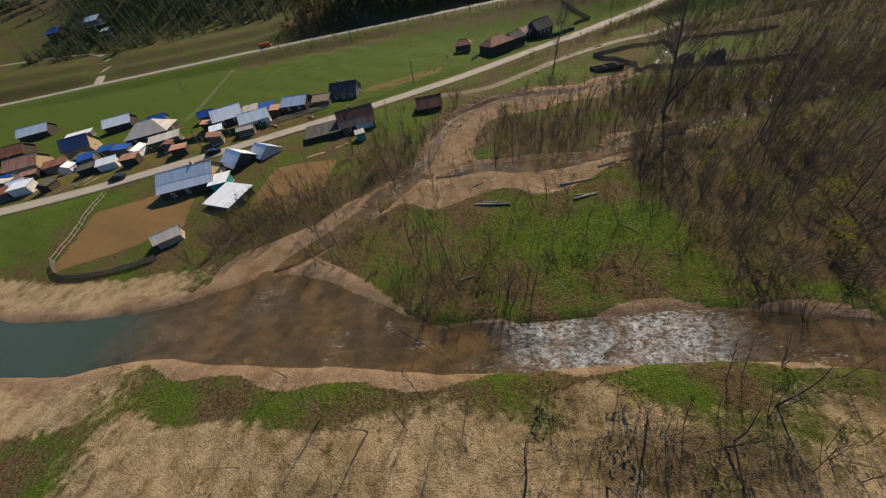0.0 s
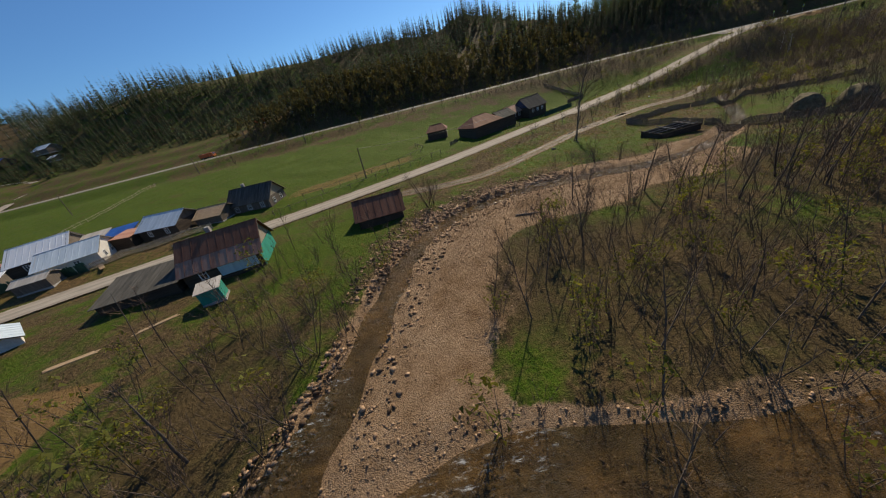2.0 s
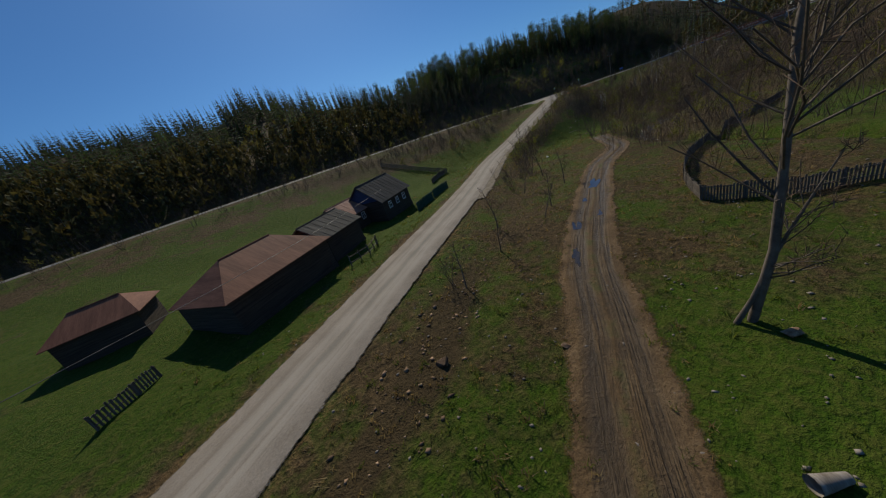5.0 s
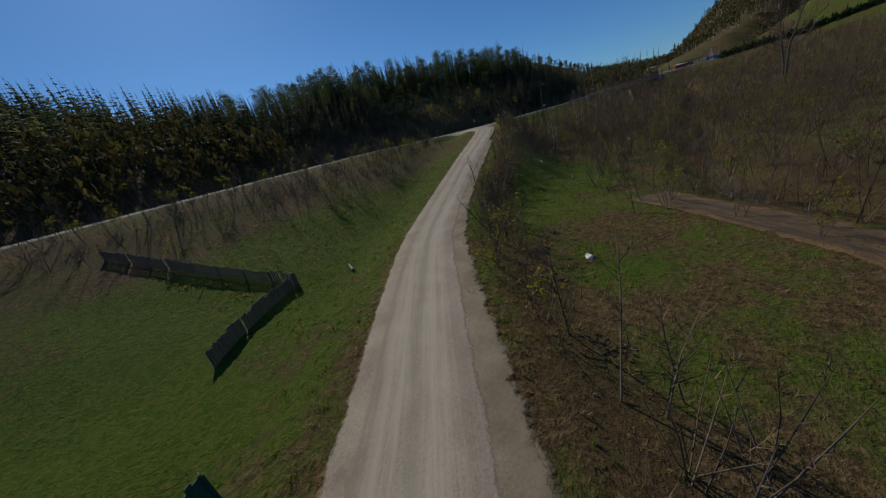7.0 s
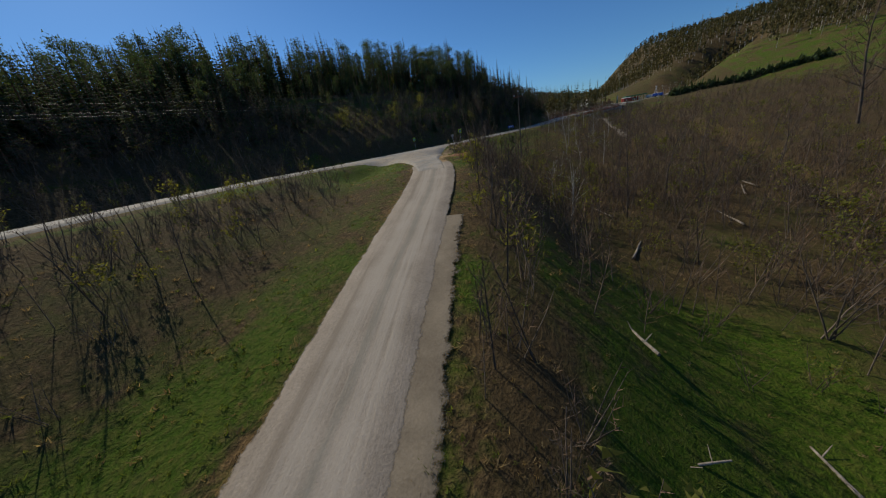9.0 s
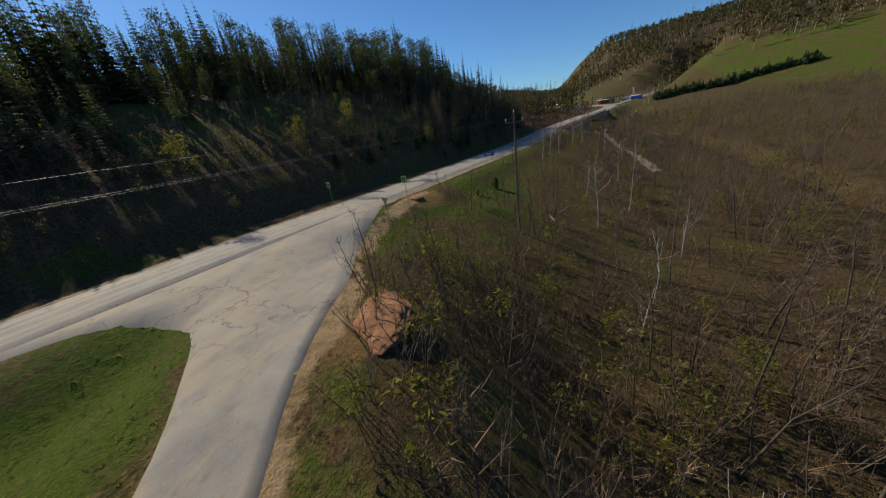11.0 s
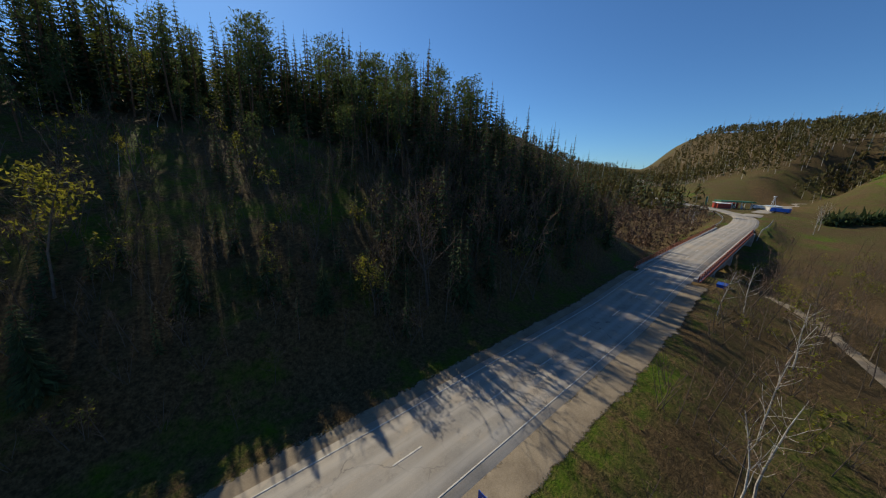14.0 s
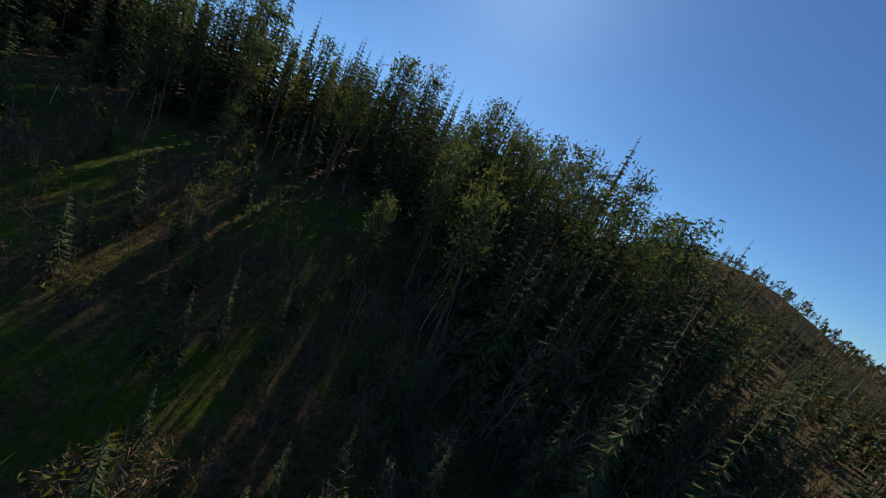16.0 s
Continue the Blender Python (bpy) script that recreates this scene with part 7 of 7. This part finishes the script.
for spec in ((3.4, 42.8, -6, 6.2, 0.28), (3.8, 43.3, -12, 4.0, 0.16), (1.5, 49.4, 25, 2.2, 0.14), (18.8, 46.3, 5, 6.0, 0.16), (25.2, 50.2, 10, 3.4, 0.17), (29, 51.5, 4, 2.2, 0.16), (10.9, 83.9, -14, 3.4, 0.13),
             (18.6, 41.6, 10, 4.0, 0.2), (19.4, 42.2, 20, 3.0, 0.14), (18.9, 42.0, -8, 3.6, 0.16), (-9.5, 19.0, -40, 3.2, 0.12), (-7.0, 17.5, -30, 4.0, 0.14), (-5.5, 16.6, -50, 3.4, 0.12), (-2, 27, 25, 2.6, 0.14),
             (16.0, 95.8, 15, 4.4, 0.09), (17.2, 95.4, 22, 4.8, 0.09), (18.2, 95.0, 12, 4.6, 0.08), (17.0, 96.4, 18, 3.8, 0.07), (111, 174.5, -20, 4.0, 0.09), (108.5, 168.5, -70, 5.0, 0.09),
             (105.3, 162.8, -30, 4.0, 0.09), (120, 178, 30, 3.2, 0.1), (113.5, 176.5, -60, 2.2, 0.07), (116, 171, 15, 3.0, 0.09), (71.8, 182.2, 60, 2.4, 0.16), (139, 176, -12, 5, 0.13), (152, 179, 30, 5, 0.12), (150, 165, 8, 6, 0.12),
             (163, 160, -10, 7, 0.12), (166, 158.5, 5, 6, 0.12), (192, 193, 20, 4, 0.09), (196, 191, -30, 4, 0.08), (12, 34, -40, 2.6, 0.08), (17, 29, -35, 3.0, 0.07), (22, 33, -50, 2.4, 0.08), (10, 24, -60, 2.8, 0.07), (25, 27, -20, 1.8, 0.07)):
    log(*spec)
log(27, 115.8, -35, 0.9, 0.26, "short sawn log lying in the grass", stubs=0)


def rotten_frame(x, y, yaw):
    """A low unroofed log crib with poles laid across."""
    z = ground_at(x, y)
    c = thing("log_crib", x, y, z, yaw, "low grey unroofed log crib with poles laid across", "log crib")
    a, b = 4.0, 2.2
    for k in range(5):
        h = 0.15 + 0.24 * k
        part("log", Solid().bar((-a - 0.3, -b, h), (a + 0.3, -b, h), 0.13, 7), LOGS, c)
        part("log", Solid().bar((-a - 0.3, b, h), (a + 0.3, b, h), 0.13, 7), LOGS, c)
        part("log", Solid().bar((-a, -b - 0.3, h + 0.12), (-a, b + 0.3, h + 0.12), 0.13, 7), LOGS, c)
        part("log", Solid().bar((a, -b - 0.3, h + 0.12), (a, b + 0.3, h + 0.12), 0.13, 7), LOGS, c)
    for k in range(3):
        part("pole", Solid().bar((-a - 0.5, -1.3 + 1.3 * k, 1.38), (a + 0.5, -1.2 + 1.3 * k, 1.38), 0.09, 6), DEADWOOD, c)
    for x0 in (-1.2, 2.6):
        part("pole", Solid().bar((x0, -b - 0.3, 1.52), (x0 + 0.2, b + 0.3, 1.52), 0.1, 6), DEADWOOD, c)


rotten_frame(46.8, 108.0, 6)
HAY = simple("old_hay", (0.07, 0.055, 0.03), (0.19, 0.155, 0.085), 1.5, 0.95, bumpy=0.8)
for x, y in ((66.5, 102.5), (74.5, 101.5)):
    bm = bmesh.new()
    bmesh.ops.create_icosphere(bm, subdivisions=3, radius=1.0)
    for v in bm.verts:
        n = noise.noise(v.co * 2.2 + Vector((x, y, 0)))
        v.co = Vector((v.co.x * 2.5, v.co.y * 2.3, max(v.co.z, -0.25) * 3.0)) * (1 + 0.16 * n)
    me = bpy.data.meshes.new("haystack")
    bm.to_mesh(me)
    bm.free()
    me.materials.append(HAY)
    ob = new("haystack", me)
    ob.matrix_world = pose(x, y, ground_at(x, y) + 0.3)
    tagged(ob, "dark weathered haystack in the paddock", "haystack", "haystacks")


RED_EARTH = simple("red_earth", (0.17, 0.075, 0.034), (0.36, 0.185, 0.095), 1.2, 0.95, bumpy=0.9)
for x, y, wide, tall in ((158.6, 203.3, 3.2, 0.42), (188.6, 213.4, 1.5, 0.16)):
    bm = bmesh.new()
    bmesh.ops.create_icosphere(bm, subdivisions=4, radius=1.0)
    for v in bm.verts:
        n = noise.noise(v.co * 1.6 + Vector((x, y, 0))) + 0.5 * noise.noise(v.co * 5.0 + Vector((y, x, 0)))
        v.co = Vector((v.co.x * wide, v.co.y * wide * 0.62, v.co.z * tall)) * (1 + 0.34 * n)
    me = bpy.data.meshes.new("earth_mound")
    bm.to_mesh(me)
    bm.free()
    me.materials.append(RED_EARTH)
    ob = new("earth_mound", me)
    ob.matrix_world = pose(x, y, ground_at(x, y) + 0.06, 0, 0, 24)
    tagged(ob, "heap of bare reddish earth beside the road", "earth mound", "earth mounds")


# ---- stones ----
def stone_meshes(n, sub, name="rock"):
    out = []
    for k in range(n):
        bm = bmesh.new()
        rr = random.Random(k + 5)
        sq = Vector((1.0, 0.62 + 0.12 * (k % 3), 0.42 + 0.1 * (k % 4)))
        for _ in range(13):
            d = Vector((rr.gauss(0, 1), rr.gauss(0, 1), rr.gauss(0, 1))).normalized() * rr.uniform(0.75, 1.05)
            bm.verts.new((d.x * sq.x, d.y * sq.y, d.z * sq.z))
        hull = bmesh.ops.convex_hull(bm, input=bm.verts)
        bmesh.ops.delete(bm, geom=[v for v in hull["geom_interior"] if isinstance(v, bmesh.types.BMVert)], context="VERTS")
        bmesh.ops.recalc_face_normals(bm, faces=bm.faces)
        me = bpy.data.meshes.new(name)
        bm.to_mesh(me)
        bm.free()
        me.materials.append(ROCK)
        out.append(me)
    return out


STONES = stone_meshes(8, 1)
bank = thing("rock_bank", -5, 80, -1.5, 0, "bank of broken brown and grey rocks along the stream", "rocks")
r = np.random.default_rng(31)


def beside_creek(count, lo, hi, y0, y1):
    """Places on the left bank of the creek, by distance from its line."""
    keep = (CREEK[:, 1] > y0) & (CREEK[:, 1] < y1) & (CREEK[:, 0] < 24)
    p = CREEK[keep]
    t = np.gradient(p[:, :2], axis=0)
    t /= np.linalg.norm(t, axis=1)[:, None]
    k = r.uniform(0, len(p) - 1.01, count)
    i = k.astype(int)
    q = p[i, :2] + (p[i + 1, :2] - p[i, :2]) * (k - i)[:, None]
    off = r.uniform(lo, hi, count)
    return np.stack([q[:, 0] - t[i, 1] * off, q[:, 1] + t[i, 0] * off], 1)


q = beside_creek(300, 0.8, 4.6, 76, 96)
qz = height(q[:, 0], q[:, 1])
for i in range(300):
    ob = new("rock", STONES[i % 8])
    ob.parent = bank
    s = 0.11 + 0.30 * r.uniform(0, 1) ** 2.2
    ob.matrix_basis = Matrix.Translation((q[i, 0] + 5, q[i, 1] - 80, qz[i] + 1.5 + s * 0.25)) @ pose(0, 0, 0, r.uniform(-25, 25), r.uniform(-25, 25), r.uniform(0, 360)) @ Matrix.Scale(s, 4)


def stone_arrays(me):
    v = np.zeros(len(me.vertices) * 3)
    me.vertices.foreach_get("co", v)
    f = np.array([tuple(p.vertices) for p in me.polygons])
    return v.reshape(-1, 3), f, np.zeros(len(f), int)


ROCK_T = [stone_arrays(m) for m in STONES]
OCTA = [(np.array([(1, 0, 0), (-1, 0, 0), (0, 0.8, 0), (0, -0.7, 0), (0.1, 0.1, 0.5), (0, 0, -0.5)]) + np.random.default_rng(i).normal(size=(6, 3)) * 0.15,
         np.array([(0, 2, 4), (2, 1, 4), (1, 3, 4), (3, 0, 4), (2, 0, 5), (1, 2, 5), (3, 1, 5), (0, 3, 5)]), np.zeros(8, int)) for i in range(5)]


def strew(name, label, xy, sizes, templates, mat, category="stones", sink=0.2):
    z = height(xy[:, 0], xy[:, 1])
    s = sizes[0] + (sizes[1] - sizes[0]) * r.uniform(0, 1, len(xy)) ** 2
    k = r.integers(0, len(templates), len(xy))
    return scatter(name, label, category, templates, np.stack([xy[:, 0], xy[:, 1], z + s * sink, s, k], 1), [mat], r, 0.3)


strew("rubble", "loose broken rock tipped along the stream bank", np.concatenate([beside_creek(1500, 0.6, 4.8, 70, 96), beside_creek(700, 0.4, 3.0, 44, 72), beside_creek(600, -4.5, -0.6, 60, 96), beside_creek(900, 0.6, 6.5, 78, 96)]), (0.08, 0.32), ROCK_T, ROCK)


def on_gravel(count, box, limit=0.6):
    x, y = r.uniform(box[0], box[2], count), r.uniform(box[1], box[3], count)
    g = cover(x, y)[0][0]
    return np.stack([x, y], 1)[g > limit]


strew("gravel_stones", "scattered river cobbles on the gravel bed", np.concatenate([on_gravel(9000, (-50, 28, 46, 96)), on_gravel(7000, (-6, 74, 46, 96)), on_gravel(7000, (-14, 42, 40, 60)), on_gravel(3500, (-60, 12, 40, 32))]), (0.05, 0.14), OCTA, ROCK)
for x, y, s in ((23, 128, 0.45), (33, 117.3, 0.4), (28, 124.2, 0.3), (11.8, 85.5, 0.3), (-1, 78, 0.4), (18, 108, 0.22), (25, 110, 0.2), (8.5, 106, 0.3)):
    ob = new("boulder", STONES[int(x) % 8])
    ob.matrix_world = pose(x, y, ground_at(x, y) + s * 0.2, 5, 8, x * 37) @ Matrix.Scale(s, 4)
    tagged(ob, "pale loose stone lying in the grass", "stone", "loose stones")
chips = r.uniform(0, 1, (1500, 2)) * (50, 44) + (14, 98)
chips = chips[(nearest(chips[:, 0], chips[:, 1], VILLAGE_ROAD)[0] > 3.5)]
strew("chips", "pale wood chips and pebbles scattered in the grass", chips, (0.03, 0.13), OCTA, DEADWOOD, "litter")
verge_stones = np.stack([r.uniform(6, 34, 900), r.uniform(122, 146, 900)], 1)
gap, _, lie = nearest(verge_stones[:, 0], verge_stones[:, 1], VILLAGE_ROAD)
strew("verge_rubble", "grey rubble on the earth bank beside the road", verge_stones[(lie < 0) & (gap > 4.8) & (gap < 9.2)], (0.06, 0.22), OCTA, ROCK)
rag = Solid()
rag.hexa([(-0.42, -0.3, 0), (0.4, -0.25, 0), (0.42, 0.3, 0), (-0.35, 0.25, 0), (-0.2, -0.15, 0.25), (0.25, -0.1, 0.12), (0.2, 0.2, 0.3), (-0.1, 0.1, 0.18)])
solo("plastic_sheet", rag, WHITE_PAINT, pose(79, 161, ground_at(79, 161), 0, 0, 20), "crumpled white plastic sheet among brush", "litter")


# ---- grass ----
def tuft(seed, n=12, tall=0.24):
    g = np.random.default_rng(seed)
    o = g.normal(size=(n, 3)) * (0.13, 0.13, 0)
    d = g.normal(size=(n, 3)) * (0.16, 0.16, 0.04) + (0, 0, tall)
    s = g.normal(size=(n, 3)) * (0.022, 0.022, 0)
    return np.stack([o - s, o + s, o + d], 1).reshape(-1, 3), np.arange(n * 3).reshape(-1, 3), np.zeros(n, int)


GRASS = simple("grass_blades", (0.05, 0.085, 0.012), (0.13, 0.16, 0.03), 0.5, 0.8, bumpy=0, vary=0.4, thin=0.5)
STRAW = simple("dead_grass", (0.15, 0.11, 0.055), (0.30, 0.235, 0.125), 0.5, 0.9, bumpy=0, vary=0.3, thin=0.45)
TUFTS = [tuft(i) for i in range(5)]


def meadow(count, boxes, green=True):
    out = []
    for b in boxes:
        x, y = r.uniform(b[0], b[2], count), r.uniform(b[1], b[3], count)
        (gr, gn, so), (sa, li, _) = cover(x, y)
        road = np.minimum(nearest(x, y, VILLAGE_ROAD)[0] - 3.2, np.minimum(nearest(x, y, TRACK)[0] - 1.2, nearest(x, y, HIGHWAY)[0] - 7.0))
        ok = (gr < 0.35) & (road > 0) & (so < 0.4)
        ok &= (r.uniform(0, 1, count) < (np.clip(gn, 0.1, 1) if green else np.clip(1.1 - gn, 0.1, 1)))
        out.append(np.stack([x, y], 1)[ok])
    return np.concatenate(out)


AREAS = ((-30, -8, 40, 30), (-2, 22, 34, 48), (-14, 78, 62, 130), (10, 120, 70, 172), (60, 150, 140, 215), (62, 160, 110, 200), (140, 175, 230, 222))
strew("grass_tufts", "tufts of fresh spring grass", meadow(4700, AREAS), (0.4, 1.0), TUFTS, GRASS, "grass", 0.0)
strew("dead_grass", "tufts of last year's straw-coloured grass", meadow(2800, AREAS, False), (0.45, 1.1), TUFTS, STRAW, "grass", 0.0)
